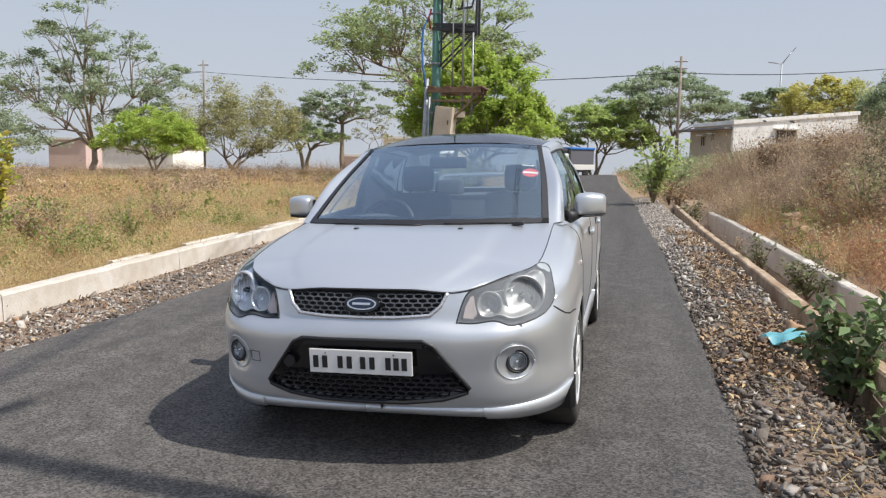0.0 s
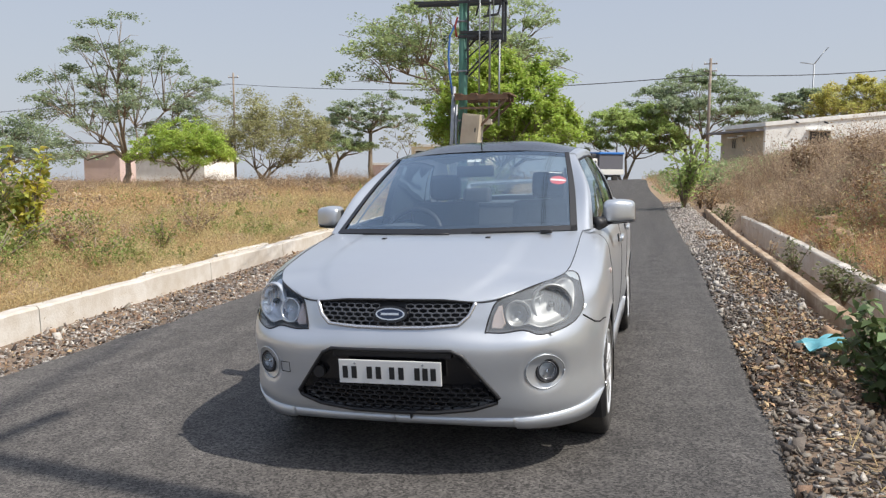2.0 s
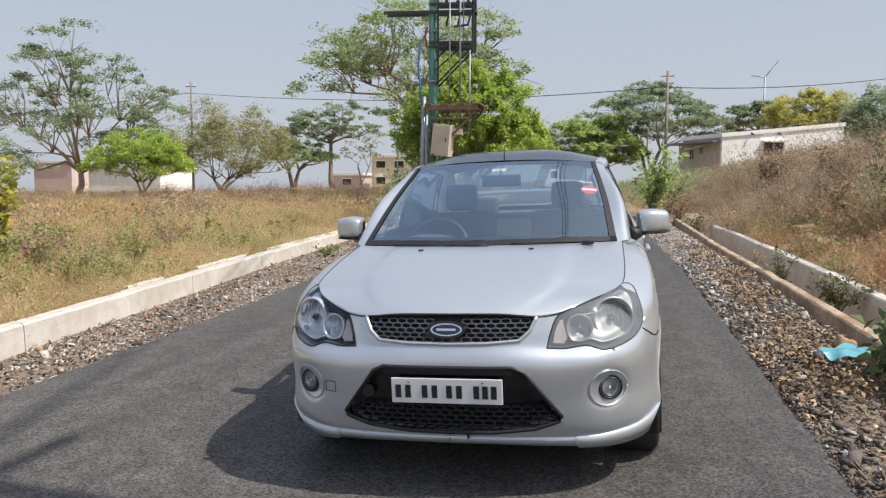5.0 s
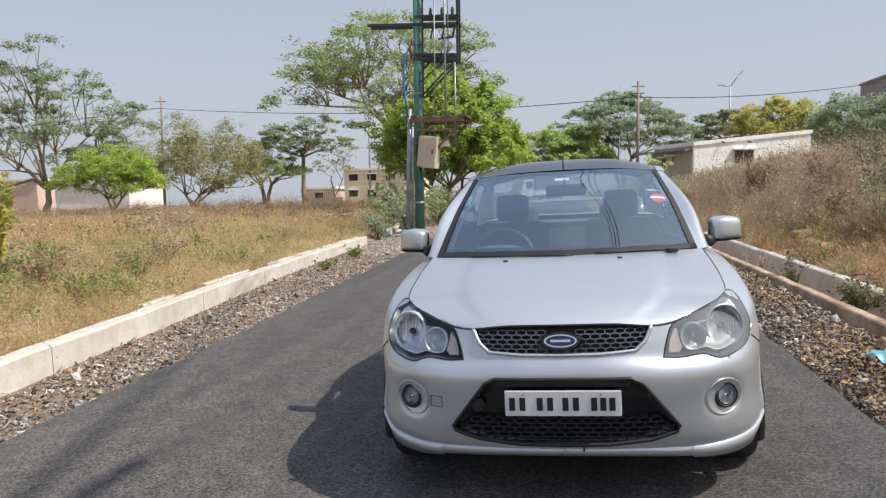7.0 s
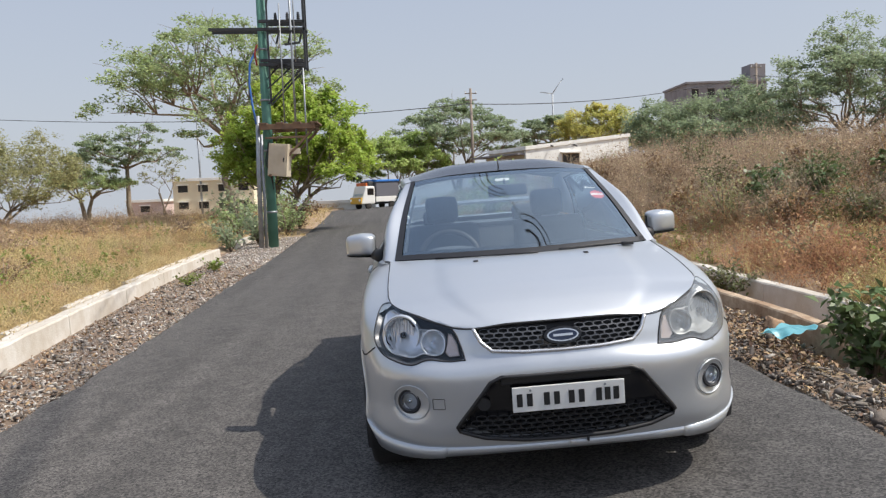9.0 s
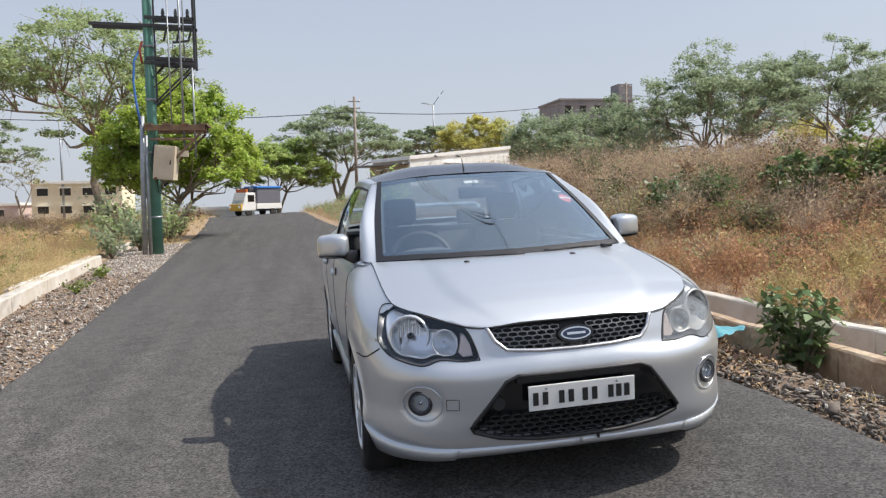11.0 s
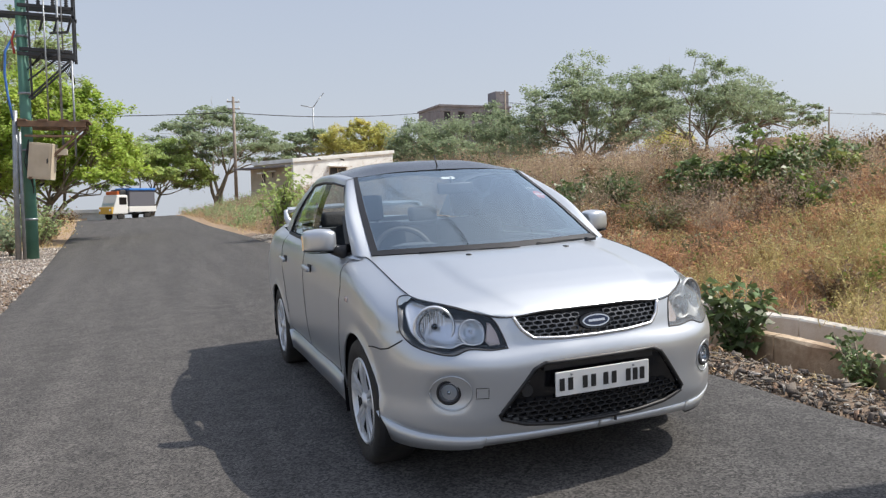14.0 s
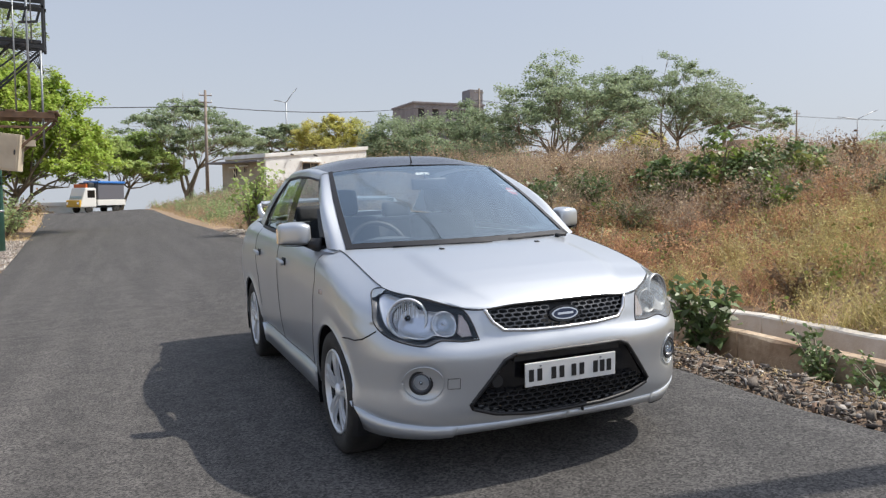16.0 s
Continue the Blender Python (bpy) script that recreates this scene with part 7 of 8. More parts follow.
tangle("brown_tangle", "brown matted dead weeds in mounds over the field", mounds(85, -14, -5.0, -1.0, 18, in_field, 0.25, 0.55, -0.1, 209.0), DRY, 309, 0.024, 0.75)
tangle("green_tangle", "dull green weeds in mounds among the dry grass", mounds(34, -12, -5.4, 1.5, 12, in_field, 0.22, 0.5, 0.0, 210.0), GREENWEED, 310, 0.034, 0.8)
tangle("green_tangle", "green weeds climbing through the dry grass near the kerb", mounds(30, -8.2, -4.9, 0.8, 5.5, in_field, 0.25, 0.5, -0.2, 213.0), GREENWEED, 312, 0.036, 0.7)
tangle("brown_tangle", "brown dead shrubs in mounds over the far field", mounds(200, -60, -8, 16, 70, in_field, 0.45, 1.0, -0.2, 211.0), BROWNWEED, 311, 0.11, 0.8)

far_bank = lambda x, y: x > right_edge(y) + 0.5
xy = scatter(rng, 1500, -1, 13, 22, 64, far_bank)
field("brown_weeds", "brown weeds along the far verge before the house", rng, xy, 14, rng.uniform(0.3, 0.9, len(xy)), 0.014, 0.6, BROWNWEED, 6, 0.05, 0.3, 2, 0.2)
xy = scatter(rng, 420, -1, 9, 24, 64, far_bank, 0.3, -0.1, 151.0)
field("green_weeds", "green weeds and saplings along the far verge", rng, xy, 10, rng.uniform(0.4, 1.1, len(xy)), 0.014, 0.6, LEAF_MID, 12, 0.09, 0.25, 2, 0.25)
xy = scatter(rng, 700, -1, 11, 22, 64, far_bank)
field("straw_tufts", "dull straw along the far verge", rng, xy, 14, rng.uniform(0.2, 0.5, len(xy)), 0.012, 0.7, DRY, 3, 0.035, 0.3, 2, 0.2)


# ---- stones ----
def stones(name, label, xy, size, mat, seed, sink=0.25, lift=0.0):
    rng = np.random.default_rng(seed)
    unit = np.array([(-1, -1, -1), (1, -1, -1), (1, 1, -1), (-1, 1, -1), (-1, -1, 1), (1, -1, 1), (1, 1, 1), (-1, 1, 1)], float)
    tri = np.array([(0, 2, 1), (0, 3, 2), (4, 5, 6), (4, 6, 7), (0, 1, 5), (0, 5, 4), (1, 2, 6), (1, 6, 5), (2, 3, 7), (2, 7, 6), (3, 0, 4), (3, 4, 7)])
    n = len(xy)
    feet = planted(xy)
    jit = unit[None] * rng.uniform(0.12, 1.15, (n, len(unit), 1)) * rng.uniform(0.5, 1.0, (n, 1, 3))
    ax = rng.normal(size=(n, 3, 3))
    q, _ = np.linalg.qr(ax)
    sc = np.asarray(size)[:, None] * rng.uniform(0.55, 1.0, (n, 3)) * (1.25, 0.8, 0.36)
    p = np.einsum("nvk,nkj->nvj", jit * sc[:, None, :], np.where(rng.random((n, 1, 1)) < 0.45, np.eye(3)[None] * 1.0, q))
    a = rng.uniform(0, 2 * np.pi, n)
    c, s = np.cos(a)[:, None], np.sin(a)[:, None]
    p = np.stack([p[:, :, 0] * c - p[:, :, 1] * s, p[:, :, 0] * s + p[:, :, 1] * c, p[:, :, 2]], 2)
    p += feet[:, None, :] + np.stack([np.zeros(n), np.zeros(n), np.asarray(size) * sink + lift], 1)[:, None]
    f = (tri[None] + (np.arange(n) * len(unit))[:, None, None]).reshape(-1, 3)
    ob = new(name, quick_mesh(name, p.reshape(-1, 3), f, mat))
    return tagged(ob, label, "stones", kind="stuff")


rng = np.random.default_rng(5)


def verge(n, y0, y1, side):
    y = rng.uniform(y0, y1, n)
    if side > 0:
        x = np.array([right_edge(v) for v in y]) + 0.0 + 0.80 * rng.uniform(0, 1, n) ** 1.15
    else:
        l, k = np.array([left_edge(v) for v in y]), np.array([kerb_line(min(v, 40)) for v in y])
        x = l + 0.03 - (l - k) * rng.uniform(0, 1, n) * 0.99
    return np.column_stack([x, y])


mixed = lambda n: rng.choice([0.009, 0.014, 0.020, 0.028, 0.042], n, p=[0.26, 0.30, 0.26, 0.13, 0.05]) * rng.uniform(0.8, 1.3, n)


def verge_band(n, y0, y1, lo, hi):
    """A band of the gravel verge; lo and hi: metres out from the asphalt's edge."""
    y = rng.uniform(y0, y1, n)
    return np.column_stack([np.array([right_edge(v) for v in y]) + rng.uniform(lo, hi, n), y])


xy = verge(11000, -3, 9, 1)
near = lambda xy: np.where((xy[:, 1] < 2.6) & (xy[:, 0] < np.array([right_edge(v) + 0.5 for v in xy[:, 1]])), 1.15, 1.0)
stones("gravel", "broken grey stone chippings along the asphalt edge", xy, mixed(len(xy)) * near(xy), STONE, 1, 0.4)
xy = np.concatenate([verge_band(500, -3, 2.6, -0.03, 0.3), verge_band(1800, 2.6, 9, -0.03, 0.42), verge_band(500, 2.6, 9, 0.4, 0.8), verge_band(1300, 5, 12, -0.03, 0.8)])
stones("gravel", "pale grey angular stone chips lying on the gravel", xy, mixed(len(xy)), PALESTONE, 12, 0.5)
xy = verge(5200, 9, 24, 1)
stones("gravel", "pale broken stone chippings along the far verge", xy, rng.uniform(0.012, 0.045, len(xy)), PALESTONE, 2)
xy = np.concatenate([verge_band(700, -3, 12, 0.3, 0.85), verge_band(200, -3, 12, 0.0, 0.4)])
stones("rubble", "reddish broken brick and laterite pieces in the gravel", xy, mixed(len(xy)), REDSTONE, 3, 0.35)
xy = verge(8000, -3, 14, -1)
stones("gravel", "broken stone chippings between asphalt and kerb wall", xy, mixed(len(xy)), PALESTONE, 4)
xy = verge(4000, -3, 14, -1)
stones("gravel", "darker brown chippings along the kerb wall", xy, mixed(len(xy)), STONE, 14)
xy = verge(3500, 14, 26, -1)
stones("gravel", "pale rubble at the foot of the far kerb", xy, rng.uniform(0.015, 0.05, len(xy)), PALESTONE, 6)
xy = verge(1200, -3, 16, -1)
stones("rubble", "reddish brick pieces along the kerb", xy, mixed(len(xy)), REDSTONE, 5, 0.35)
for side, seed in ((1, 21), (-1, 22)):
    xy = verge(4500, -10, -3, side)
    stones("gravel", "broken stone chippings along the verge behind", xy, rng.uniform(0.014, 0.04, len(xy)), STONE, seed)
xy = scatter(rng, 160, -3.3, 1.5, -3, 14)
xy = np.array([p for p in xy if abs(p[0] - left_edge(p[1])) < 0.5 or abs(p[0] - right_edge(p[1])) < 0.4 or rng.random() < 0.3])
stones("grit", "loose pale chips lying on the asphalt", xy, rng.uniform(0.003, 0.009, len(xy)), STONE, 7, 0.2, 0.06)
DEADLEAF = material("dead_leaf", (0.37, 0.24, 0.15), 0.9, vary=(0.22, 0.14, 0.09), scale=3.0, spread=0.55)
xy = np.concatenate([verge_band(6400, -3, 12, 0.25, 0.85), verge_band(1600, -3, 3, 0.0, 0.4), verge(1500, -3, 14, -1)])
xy = np.array([p for p in xy if p[0] < 0 or noise.noise((p[0] * 1.6, p[1] * 1.1, 3.3)) > -0.18])
fe = planted(xy) + np.column_stack([np.zeros((len(xy), 2)), rng.uniform(0.02, 0.05, len(xy))])
v, f = leaf_quads(rng, fe, rng.uniform(0.02, 0.058, len(fe)), 0.8, 0.5)
tagged(new("leaf_litter", quick_mesh("leaf_litter", v, f, DEADLEAF)), "orange-brown dead leaves scattered over the gravel", "leaf litter", kind="stuff")
n = 700
xy = verge(n, -3, 8, 1)
xy[:, 0] = np.maximum(xy[:, 0], [right_edge(v) + 0.3 for v in xy[:, 1]])
field("twigs", "dry straw and twigs lying in the gravel", rng, xy, 2, rng.uniform(0.06, 0.16, n), 0.005, 3.5, STRAW, 0, 0.02, 0.2, 2, 0.03)


def boulder(x, y, z, sx, sy, sz, seed, label, mat=REDSTONE, turn_z=0.0):
    rng = np.random.default_rng(seed)
    bm = bmesh.new()
    bmesh.ops.create_icosphere(bm, subdivisions=3, radius=1.0)
    for v in bm.verts:
        k = 1 + 0.45 * noise.noise(v.co * 1.3 + Vector((seed, 0, 0))) + 0.22 * noise.noise(v.co * 3.2 + Vector((seed, 3, 0)))
        v.co = Vector((v.co.x * sx, v.co.y * sy, v.co.z * sz)) * k
    ob = part("boulder", bm, mat, None, label, True, upright(x, y, z, turn_z))
    return tagged(ob, label, "rock", "stones on the bank")


boulder(3.85, 11.0, 0.30, 0.30, 0.20, 0.10, 3, "reddish-brown rock lying on the bank", turn_z=30)
boulder(3.6, 9.7, 0.20, 0.24, 0.18, 0.12, 6, "reddish-brown rock at the bank's foot", turn_z=-20)
boulder(3.5, 8.9, 0.22, 0.20, 0.14, 0.10, 8, "small reddish rock at the bank's foot")
boulder(2.26, 3.05, -0.01, 0.08, 0.07, 0.10, 9, "brown broken concrete lump by the drain", REDSTONE)

# the plastic bag
bm = bmesh.new()
bmesh.ops.create_grid(bm, x_segments=26, y_segments=14, size=0.5)
for v in bm.verts:
    x, y = v.co.x * 0.42, v.co.y * 0.24
    v.co = (x + 0.03 * noise.noise((x * 9, y * 9, 2)), y + 0.03 * noise.noise((x * 9, y * 9, 5)), 0.05 + 0.05 * noise.noise((x * 11, y * 11, 1)) - 0.9 * y * y - 0.2 * x * x)
bag = part("plastic_bag", bm, BAGBLUE, None, "", True, on_road(2.17, 2.62, 0.03, 35))
tagged(bag, "crumpled turquoise plastic bag lying on the gravel", "bag")


# ---- the transformer pole ----
tx = base("transformer_pole", upright(-4.88, 20.6, 0.0), "green steel pole carrying a rusty platform, switchgear frames and cables", "utility pole")


def beam(name, a, b, w, d, mat, parent, label=""):
    """A channel or bar between two points."""
    a, b = Vector(a), Vector(b)
    dirn = (b - a)
    bm = bmesh.new()
    box(bm, (-w / 2, -d / 2, 0), (w / 2, d / 2, dirn.length), min(w, d) * 0.12)
    bmesh.ops.transform(bm, matrix=Matrix.Translation(a) @ dirn.to_track_quat("Z", "Y").to_matrix().to_4x4(), verts=bm.verts)
    return part(name, bm, mat, parent, label)


tube("pole", [(0, 0, -0.2), (0, 0, 4), (0, 0, 9.5)], [0.155, 0.14, 0.12], STEEL_GREEN, tx, 16, "green painted steel pole")
for z in (1.05, 2.9, 4.4, 5.9):
    tube("pole_band", [(0, 0, z), (0, 0, z + 0.06)], 0.165, STEEL_GREY, tx, 16)
tube("grey_post", [(-0.30, -0.35, -0.1), (-0.27, -0.3, 2.2), (-0.22, -0.25, 3.95)], [0.075, 0.07, 0.065], STEEL_GREY, tx, 12, "galvanised grey pipe")
tube("grey_post", [(-0.16, -0.3, -0.1), (-0.14, -0.26, 3.4)], 0.045, STEEL_GREY, tx, 10)
# platform of rusty channels
for y in (-0.42, 0.10, 0.62):
    beam("platform_channel", (-0.15, y, 3.60), (1.48, y, 3.60), 0.09, 0.16, STEEL_RUST, tx)
for x in (-0.05, 0.45, 0.95, 1.45):
    beam("platform_plank", (x, -0.48, 3.70), (x, 0.68, 3.70), 0.22, 0.05, STEEL_RUST, tx)
beam("brace", (0.05, -0.40, 2.15), (1.42, -0.40, 3.50), 0.07, 0.07, STEEL_RUST, tx)
beam("brace", (0.05, 0.55, 2.15), (1.42, 0.55, 3.50), 0.07, 0.07, STEEL_RUST, tx)
beam("platform_tie", (0.0, -0.42, 3.28), (1.15, -0.42, 3.28), 0.06, 0.06, STEEL_RUST, tx)
for k, (x0, z0, x1, z1) in enumerate(((-1.52, 6.52, 1.33, 6.46), (-0.1, 5.46, 1.25, 5.40), (-0.05, 6.72, 1.30, 6.68), (-0.05, 5.58, 1.22, 5.54), (-0.2, 7.75, 1.35, 7.72))):
    for y in (-0.2, 0.22):
        beam("cross_arm", (x0, y, z0), (x1, y, z1), 0.07, 0.09, BLACKSTEEL, tx)
beam("frame_post", (1.27, -0.2, 5.30), (1.27, -0.2, 8.6), 0.07, 0.07, BLACKSTEEL, tx)
beam("frame_post", (1.27, 0.22, 5.30), (1.27, 0.22, 8.6), 0.07, 0.07, BLACKSTEEL, tx)
beam("frame_post", (0.20, -0.2, 4.3), (0.20, -0.2, 8.2), 0.05, 0.05, BLACKSTEEL, tx)
beam("brace", (0.12, -0.2, 4.30), (1.20, -0.2, 5.36), 0.05, 0.05, BLACKSTEEL, tx)
beam("brace", (0.12, 0.22, 4.30), (1.20, 0.22, 5.36), 0.05, 0.05, BLACKSTEEL, tx)
beam("brace", (0.12, -0.2, 4.75), (0.85, -0.2, 5.36), 0.04, 0.04, BLACKSTEEL, tx)
for x, z0, z1, rr in ((0.90, 3.05, 8.4, 0.034), (1.20, 2.75, 5.3, 0.028), (0.58, 3.7, 7.2, 0.022), (1.0, 5.5, 8.4, 0.02)):
    tube("conduit", [(x, -0.3, z0), (x, -0.3, z1)], rr, STEEL_GREY, tx, 8, "pale vertical conduit")
for x in (0.45, 0.80, 1.12):
    for z in (6.75, 7.8):
        ins = part("insulator", lathe([(0.0, 0.0), (0.05, 0.0), (0.05, 0.04), (0.03, 0.05), (0.06, 0.08), (0.03, 0.11), (0.055, 0.14), (0.025, 0.17), (0.04, 0.20), (0.0, 0.22)], 12, pose(x, -0.18, z)), BLACKSTEEL, tx, smooth=True)
    beam("fuse_switch", (x, -0.22, 6.05), (x + 0.12, -0.34, 6.42), 0.04, 0.05, BLACKSTEEL, tx)
beam("switch_bar", (0.70, -0.3, 6.0), (1.15, -0.3, 6.05), 0.06, 0.06, BLACKSTEEL, tx)
cab = base("distribution_box", pose(0.38, -0.32, 2.62, 0, 6, -14), "", "")
cab.parent = tx
bm = bmesh.new()
box(bm, (-0.30, -0.17, -0.48), (0.30, 0.17, 0.48), 0.015)
part("box_shell", bm, BOXPAINT, cab, "cream painted steel distribution box")
bm = bmesh.new()
box(bm, (-0.25, -0.185, -0.43), (0.25, -0.172, 0.43), 0.004)
part("box_door", bm, BOXPAINT, cab)
bm = bmesh.new()
box(bm, (0.18, -0.21, -0.05), (0.21, -0.186, 0.08), 0.005)
part("box_latch", bm, BLACKSTEEL, cab)
bm = bmesh.new()
box(bm, (0.72, -0.42, 2.78), (1.0, -0.25, 2.95), 0.01)
part("meter_box", bm, BOXPAINT, tx, "small pale meter box")
tube("blue_cable", [(-0.16, -0.12, 5.95), (-0.38, -0.18, 5.5), (-0.42, -0.2, 4.9), (-0.36, -0.24, 4.3), (-0.26, -0.3, 3.7)], 0.032, BLUEPIPE, tx, 8, "blue sheathed cable")
tube("red_cable", [(-0.15, -0.14, 6.05), (-0.22, -0.16, 5.8), (-0.17, -0.16, 5.45)], 0.03, REDTAPE, tx, 8, "red sheathed cable")
for k in range(5):
    tube("cable", [(0.1 + 0.05 * k, -0.1, 5.05 + 0.06 * k), (0.5, -0.3, 5.35 + 0.03 * k), (0.95 + 0.05 * k, -0.15, 5.15 + 0.05 * k), (1.25, -0.25, 4.7)], 0.013, WIRE, tx, 5)
for k in range(4):
    tube("cable", [(0.06, -0.16, 3.2 - 0.1 * k), (-0.05 + 0.05 * k, -0.32, 2.6), (0.12, -0.2, 1.95 - 0.06 * k), (0.4, -0.25, 2.05)], 0.014, WIRE, tx, 5)
tube("cable", [(0.5, -0.1, 8.4), (0.25, -0.1, 7.6), (0.18, -0.1, 7.0)], 0.014, WIRE, tx, 5)


# ---- poles, lamps, wires ----
def pole(x, y, z, h, mat, label, r=0.11, arms=1):
    root = base("utility_pole", upright(x, y, z - 0.3), label, "utility pole", "poles and lamps")
    tube("shaft", [(0, 0, 0), (0, 0, h + 0.3)], [r, r * 0.65], mat, root, 8)
    for k in range(arms):
        beam("cross_arm", (-0.55, 0, h - 0.15 - 0.6 * k), (0.55, 0, h - 0.15 - 0.6 * k), 0.09, 0.09, mat, root)
        for q in (-0.48, 0.0, 0.48):
            part("insulator", lathe([(0.0, 0.0), (0.05, 0.0), (0.03, 0.08), (0.045, 0.14), (0.0, 0.18)], 8, pose(q, 0, h - 0.1 - 0.6 * k)), WHITE, root)
    return root


pole(-39.6, 66, 1.0, 11.0, WOODPOLE, "weathered utility pole standing in the dry field", 0.13)
pole(5.1, 68, 0.5, 9.9, WOODPOLE, "grey-brown concrete utility pole beyond the house", 0.17, 2)
pole(34.9, 75, 2.5, 9.2, WOODPOLE, "concrete utility pole beside the far building", 0.16)
pole(47.7, 60, 2.2, 5.4, WOODPOLE, "short pole before the broad tree", 0.10, 0)
pole(81.7, 75, 2.4, 6.8, WOODPOLE, "utility pole at the far edge of the rise", 0.14)
pole(117.7, 110, 0.4, 8.6, WOODPOLE, "distant utility pole with two arms", 0.18, 2)


def street_lamp(x, y, z, h, arm, label, lift=1.5):
    root = base("street_lamp", upright(x, y, z - 0.3), label, "street lamp", "poles and lamps")
    tube("post", [(0, 0, 0), (0, 0, h)], [0.15, 0.10], STEEL_GREY, root, 8)
    for s, rise in ((1, lift), (-1, 0.1 * lift)):
        tube("arm", [(0, 0, h - 0.05), (s * arm * 0.85, 0, h + rise * 0.9)], 0.065, STEEL_GREY, root, 6)
        bm = bmesh.new()
        box(bm, (-0.32, -0.12, -0.05), (0.32, 0.12, 0.05), 0.02)
        bmesh.ops.transform(bm, matrix=pose(s * arm, 0, h + rise, 0, -s * math.degrees(math.atan2(rise, arm)), 0), verts=bm.verts)
        part("lamp_head", bm, STEEL_GREY, root)
    return root


street_lamp(20.9, 112, 2.8, 11.9, 1.45, "grey double-armed street lamp behind the house", 1.9)
street_lamp(111.2, 90, 0.6, 9.0, 4.2, "distant double-armed street lamp")
street_lamp(-27.0, 95, 1.0, 11.6, 1.0, "slender white street lamp beyond the field")

lines = [(-110, 66, 10.0), (-39.6, 66, 10.9), (5.1, 68, 9.0), (34.9, 75, 10.4), (81.7, 75, 8.4), (140, 76, 8.8)]
for off, dz in ((-0.45, 0.0), (0.45, 0.06)):
    for a, b in zip(lines, lines[1:]):
        pts = []
        for k in range(13):
            t = k / 12
            p = Vector(a).lerp(Vector(b), t)
            q = SLOPE @ Vector((p.x, p.y + off, p.z + dz - 4 * 0.9 * t * (1 - t)))
            pts.append(tuple(q))
        vs, fs = tube_data(pts, 0.018, 4)
        wr = new("overhead_wire", mesh_of("overhead_wire", vs, fs, WIRE))
        tagged(wr, "thin black overhead wire strung between the poles", "wire", "overhead wires")

# the pole behind the camera that throws its shadow over the asphalt, and its wires over the car
sp = base("utility_pole", upright(3.75, -1.05, 0.1), "tall steel utility pole on the bank, seen by its shadow", "utility pole", "poles and lamps")
tube("shaft", [(0, 0, -0.2), (0, 0, 8.2)], [0.11, 0.075], STEEL_GREY, sp, 10)
beam("cross_arm", (-0.1, -0.7, 7.9), (-0.1, 0.7, 7.9), 0.08, 0.08, BLACKSTEEL, sp)
for y in (-0.6, 0.0, 0.6):
    pts = []
    a, b = Vector((3.7, -1.05 + y * 0.3, 7.95)), Vector((-4.0 + y * 0.5, 20.4, 7.8))
    for k in range(17):
        t = k / 16
        p = a.lerp(b, t)
        pts.append(tuple(SLOPE @ Vector((p.x, p.y, p.z - 4 * 0.5 * t * (1 - t)))))
    vs, fs = tube_data(pts, 0.014, 5)
    wr = new("overhead_wire", mesh_of("overhead_wire", vs, fs, WIRE))
    tagged(wr, "black overhead wire running to the transformer pole", "wire", "overhead wires")


# ---- buildings ----
def house_between(a, b, depth):
    """A pose whose x axis runs along a facade from a to b; also its length."""
    a, b = SLOPE @ Vector(a), SLOPE @ Vector(b)
    d = b - a
    return Matrix.Translation(a) @ Matrix.Rotation(math.atan2(d.y, d.x), 4, "Z"), math.hypot(d.x, d.y)


def window_part(parent, x, y, z, w, h, m=DARKHOLE):
    win = base("window", pose(x, y, z), "", "")
    win.parent = parent
    bm = bmesh.new()
    box(bm, (0.05, 0.02, 0.05), (w - 0.05, 0.05, h - 0.05))
    part("pane", bm, m, win)
    for lo, hi in (((0, -0.03, 0), (w, 0.05, 0.05)), ((0, -0.03, h - 0.05), (w, 0.05, h)), ((0, -0.03, 0.05), (0.05, 0.05, h - 0.05)), ((w - 0.05, -0.03, 0.05), (w, 0.05, h - 0.05)), ((w / 2 - 0.025, -0.02, 0.05), (w / 2 + 0.025, 0.05, h - 0.05))):
        bm = bmesh.new()
        box(bm, lo, hi)
        part("window_frame", bm, PLASTER_TAN, win)
    bm = bmesh.new()
    box(bm, (-0.15, -0.35, h + 0.02), (w + 0.15, 0.02, h + 0.10))
    part("sunshade", bm, PLASTER, win)
    return win


m, length = house_between((8.55, 58, 1.25), (17.9, 62, 1.25), 6)
h1 = base("house", m, "white single-storey flat-roofed house half hidden by the weeds", "house")
bm = bmesh.new()
box(bm, (0, 0, -0.8), (length, 0.25, 2.75))
for v in bm.verts:
    v.co.z += 0.095 * v.co.x * (v.co.z > 1)
part("front_wall", bm, PLASTER, h1)
bm = bmesh.new()
box(bm, (0.0, 0.25, -0.8), (0.25, 6, 2.75))
part("side_wall", bm, PLASTER_TAN, h1)
bm = bmesh.new()
box(bm, (length - 0.25, 0.25, -0.8), (length, 6, 3.4))
part("side_wall", bm, PLASTER, h1)
bm = bmesh.new()
box(bm, (0.25, 5.75, -0.8), (length - 0.25, 6, 2.75))
part("back_wall", bm, PLASTER, h1)
bm = bmesh.new()
box(bm, (-0.1, -0.12, 2.75), (length + 0.1, 6.1, 3.05), 0.02)
for v in bm.verts:
    v.co.z += 0.095 * v.co.x
part("roof", bm, PLASTER, h1, "white roof slab with parapet")
window_part(h1, 3.4, -0.03, 1.35, 1.7, 1.1)
for x in (2.3, 4.6):
    tube("waterspout", [(x, 0.0, 3.1), (x, -0.4, 3.0)], 0.06, BLACKSTEEL, h1, 6)
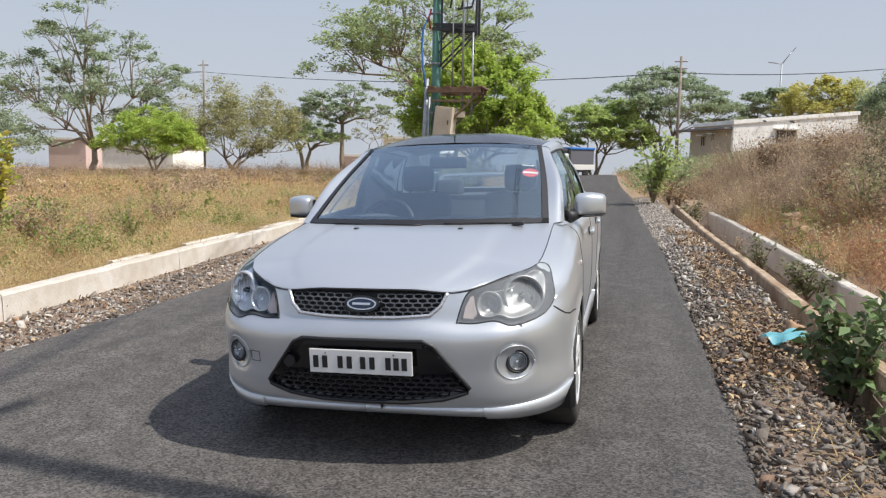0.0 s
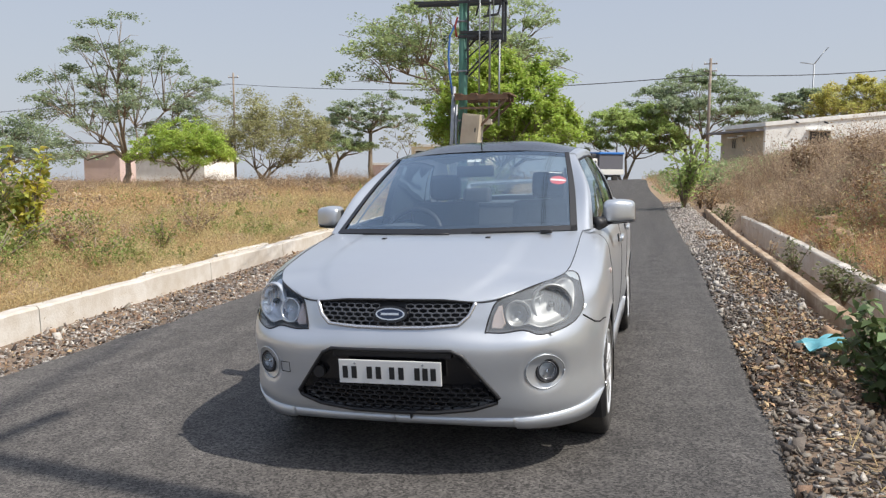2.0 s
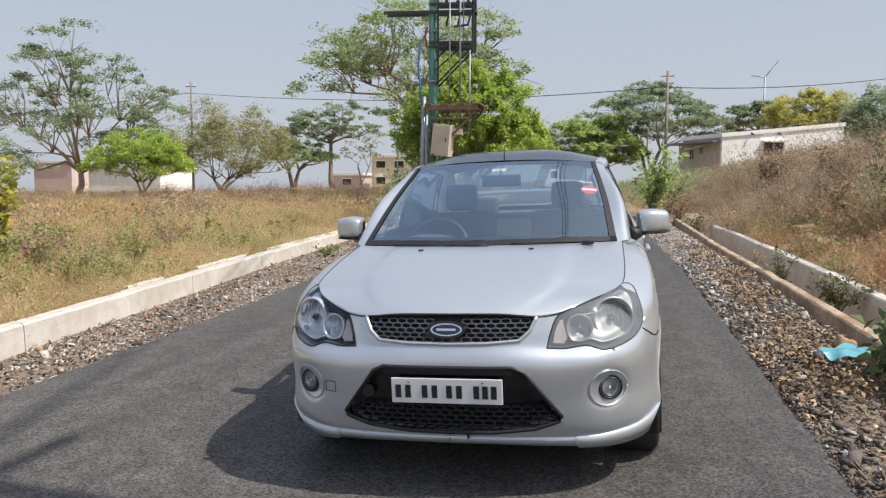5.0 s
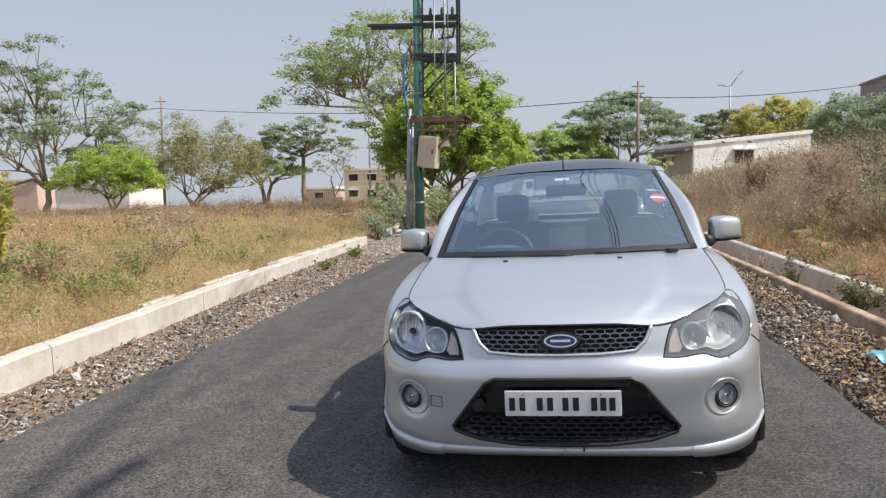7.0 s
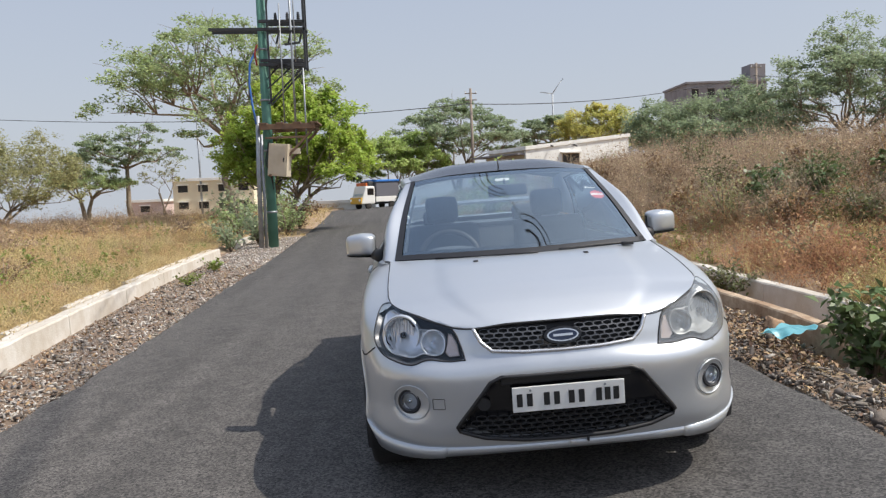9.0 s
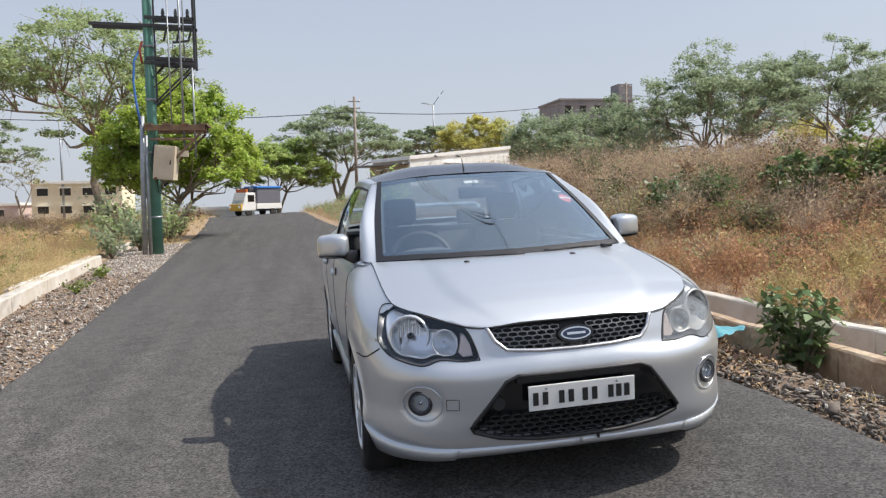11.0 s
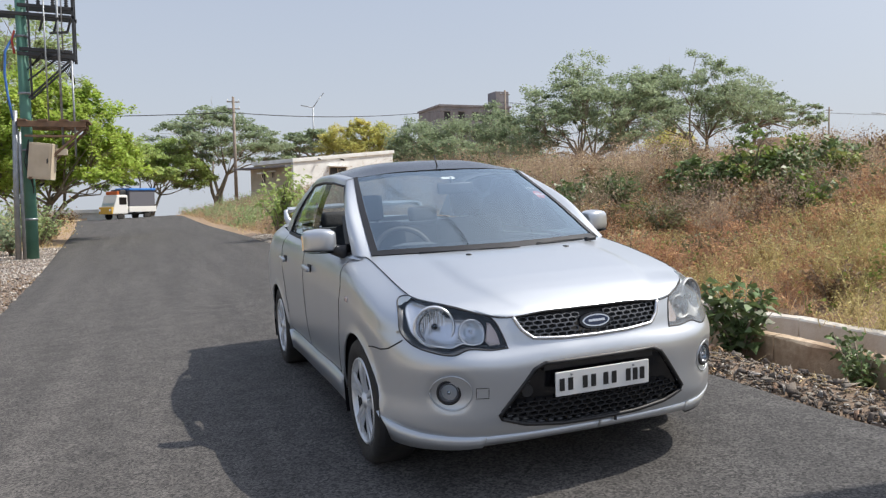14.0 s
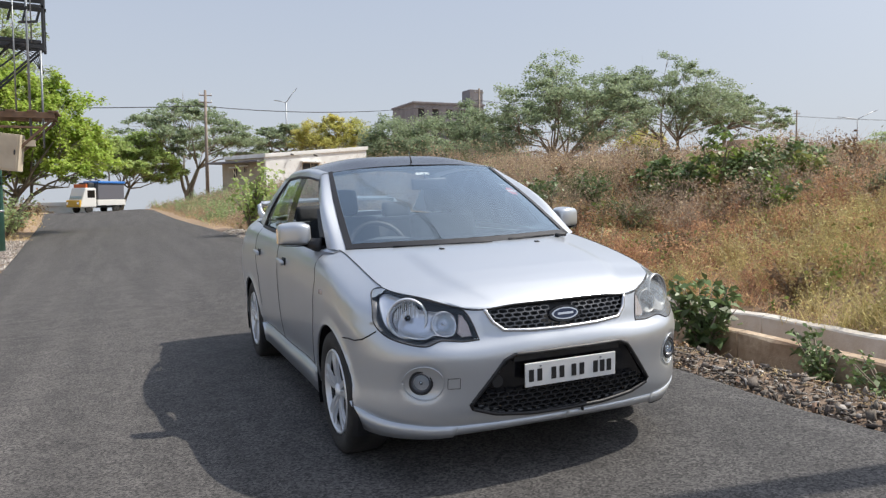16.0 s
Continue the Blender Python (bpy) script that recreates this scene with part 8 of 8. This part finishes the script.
m2, l2 = house_between((5.75, 63.5, 1.2), (8.5, 58.15, 1.2), 5)
h2 = base("annex", m2, "tan rendered annex with a thin overhanging slab roof", "house")
bm = bmesh.new()
box(bm, (0.3, 0, -0.8), (l2, 0.25, 2.75))
part("front_wall", bm, PLASTER_TAN, h2)
bm = bmesh.new()
box(bm, (0.3, 0.25, -0.8), (0.55, 5, 2.75))
part("side_wall", bm, PLASTER_TAN, h2)
bm = bmesh.new()
box(bm, (0.3, 5, -0.8), (l2, 5.25, 2.75))
part("back_wall", bm, PLASTER_TAN, h2)
bm = bmesh.new()
box(bm, (-0.9, -0.7, 2.55), (l2, 5.6, 2.70), 0.02)
part("roof", bm, GREYWALL, h2, "thin grey concrete slab roof")
window_part(h2, 1.9, -0.03, 1.35, 0.6, 0.8)
window_part(h2, 3.3, -0.03, 1.75, 0.45, 0.5)


def block(name, a, b, z1, depth, mat, label, storeys=1, wins=4, trim=PLASTER):
    m, length = house_between(a, b, depth)
    root = base(name, m, label, "building", "buildings beyond the fields")
    h = z1 - a[2]
    bm = bmesh.new()
    box(bm, (0, 0, -1.0), (length, depth, h), 0.0)
    part("wall", bm, mat, root)
    bm = bmesh.new()
    box(bm, (-0.25, -0.25, h), (length + 0.25, depth + 0.25, h + 0.35), 0.02)
    part("roof", bm, trim, root)
    sh = h / storeys
    for s in range(storeys):
        for k in range(wins):
            w = base("window", pose((k + 0.5) * length / wins - 0.6, 0, s * sh + sh * 0.35), "", "")
            w.parent = root
            bm = bmesh.new()
            box(bm, (0, -0.012, 0), (1.2, 0.1, sh * 0.4))
            part("pane", bm, DARKHOLE, w)
            bm = bmesh.new()
            box(bm, (-0.1, -0.30, sh * 0.42), (1.3, 0.0, sh * 0.46))
            part("sunshade", bm, trim, w)
    return root


CREAM = material("cream_plaster", (0.76, 0.69, 0.52), 0.9, vary=(0.70, 0.62, 0.46), scale=0.8)
PINK = material("pink_plaster", (0.62, 0.48, 0.43), 0.9, vary=(0.57, 0.44, 0.40), scale=0.8)
block("far_building", (-30.5, 95, 0.9), (-20.5, 95, 0.9), 5.1, 8, CREAM, "cream two-storey building beyond the field", 2, 4)
block("far_building", (-65.6, 85, 1.0), (-55.3, 85, 1.0), 4.7, 8, PLASTER, "plain white low building behind the trees", 1, 0)
block("far_building", (-78.0, 90, 1.0), (-72.0, 90, 1.0), 6.1, 6, PINK, "faded pink building behind the tall tree", 1, 0)
block("far_building", (-38.0, 100, 1.0), (-33.5, 100, 1.0), 3.0, 6, PINK, "low reddish hut far behind the field", 1, 1)
dk = block("concrete_building", (47.8, 130, 5.0), (61.8, 130, 5.0), 16.3, 12, GREYWALL, "bare grey concrete building behind the trees", 3, 5, GREYWALL)
bm = bmesh.new()
box(bm, (11.3, 0.4, 11.6), (14.0, 4.0, 14.4), 0.05)
part("stair_tower", bm, GREYWALL, dk)
bm = bmesh.new()
bmesh.ops.create_cone(bm, cap_ends=True, segments=28, radius1=1.3, radius2=1.35, depth=2.6)
tank = part("water_tank", bm, REDSTONE, None, "", True, upright(48.7, 50, 2.75))
tagged(tank, "round reddish water tank on the rise", "tank")
block("boundary_wall", (-12.0, 80, -0.8), (-4.6, 79, -0.8), 1.0, 0.25, PLASTER, "low white boundary wall beyond the crest", 1, 0)


# ---- the small truck ----
truck = base("truck", upright(-5.1, 60.0, 0.36, -52), "small white and yellow goods truck with a blue-covered load", "truck")


def tpart(name, lo, hi, mat, bev=0.04, label="", taper=0.0):
    bm = bmesh.new()
    box(bm, lo, hi, bev)
    if taper:
        for v in bm.verts:
            if v.co.z > (lo[2] + hi[2]) * 0.5 and v.co.y < (lo[1] + hi[1]) * 0.5:
                v.co.y += taper
    return part(name, bm, mat, truck, label)


tpart("cab", (-0.80, -0.1, 0.40), (0.80, 1.25, 1.85), WHITE, 0.10, "white cab", 0.42)
tpart("cab_nose", (-0.78, -0.16, 0.42), (0.78, 0.02, 0.95), YELLOW, 0.05, "yellow cab front")
bm = bmesh.new()
box(bm, (-0.70, -0.02, 0.0), (0.70, 0.02, 0.62), 0.02)
part("cab_window", bm, SIDEGLASS, truck, m=pose(0, 0.07, 1.06, -30))
for s in (1, -1):
    bm = bmesh.new()
    box(bm, (s * 0.80 - 0.01, 0.50, 1.12), (s * 0.80 + 0.012, 1.12, 1.66), 0.01)
    part("cab_side_window", bm, GLOSSBLACK, truck)
    bm = bmesh.new()
    box(bm, (s * 0.62 - 0.12, -0.19, 0.62), (s * 0.62 + 0.12, -0.15, 0.80), 0.02)
    part("headlight", bm, REFLECTOR, truck)
tpart("sign_board", (-0.70, 0.45, 1.86), (0.70, 0.60, 2.12), ORANGE, 0.02, "orange header board")
tpart("chassis", (-0.45, 0.2, 0.36), (0.45, 3.7, 0.52), BLACKSTEEL, 0.02)
tpart("load_bed", (-0.85, 1.32, 0.55), (0.85, 3.75, 0.98), WHITE, 0.03, "white load bed")
tpart("load", (-0.80, 1.40, 0.98), (0.80, 3.68, 2.22), NETGREY, 0.05, "grey netted load")
tpart("tarpaulin", (-0.88, 1.36, 2.18), (0.88, 3.74, 2.36), TARP, 0.06, "blue tarpaulin cover")
tpart("roof_load", (-0.6, 0.75, 1.86), (0.6, 1.30, 2.25), BLACKSTEEL, 0.12, "dark bundle on the cab")
for x in (-0.70, 0.70):
    for y in (0.62, 2.95):
        part("wheel", lathe([(0.0, 0.08), (0.16, 0.09), (0.20, 0.07), (0.27, 0.09), (0.29, 0.06), (0.29, -0.06), (0.27, -0.09), (0.0, -0.09)], 20, pose(x, y, 0.28, 0, 90, 0)), RUBBER, truck, smooth=True)
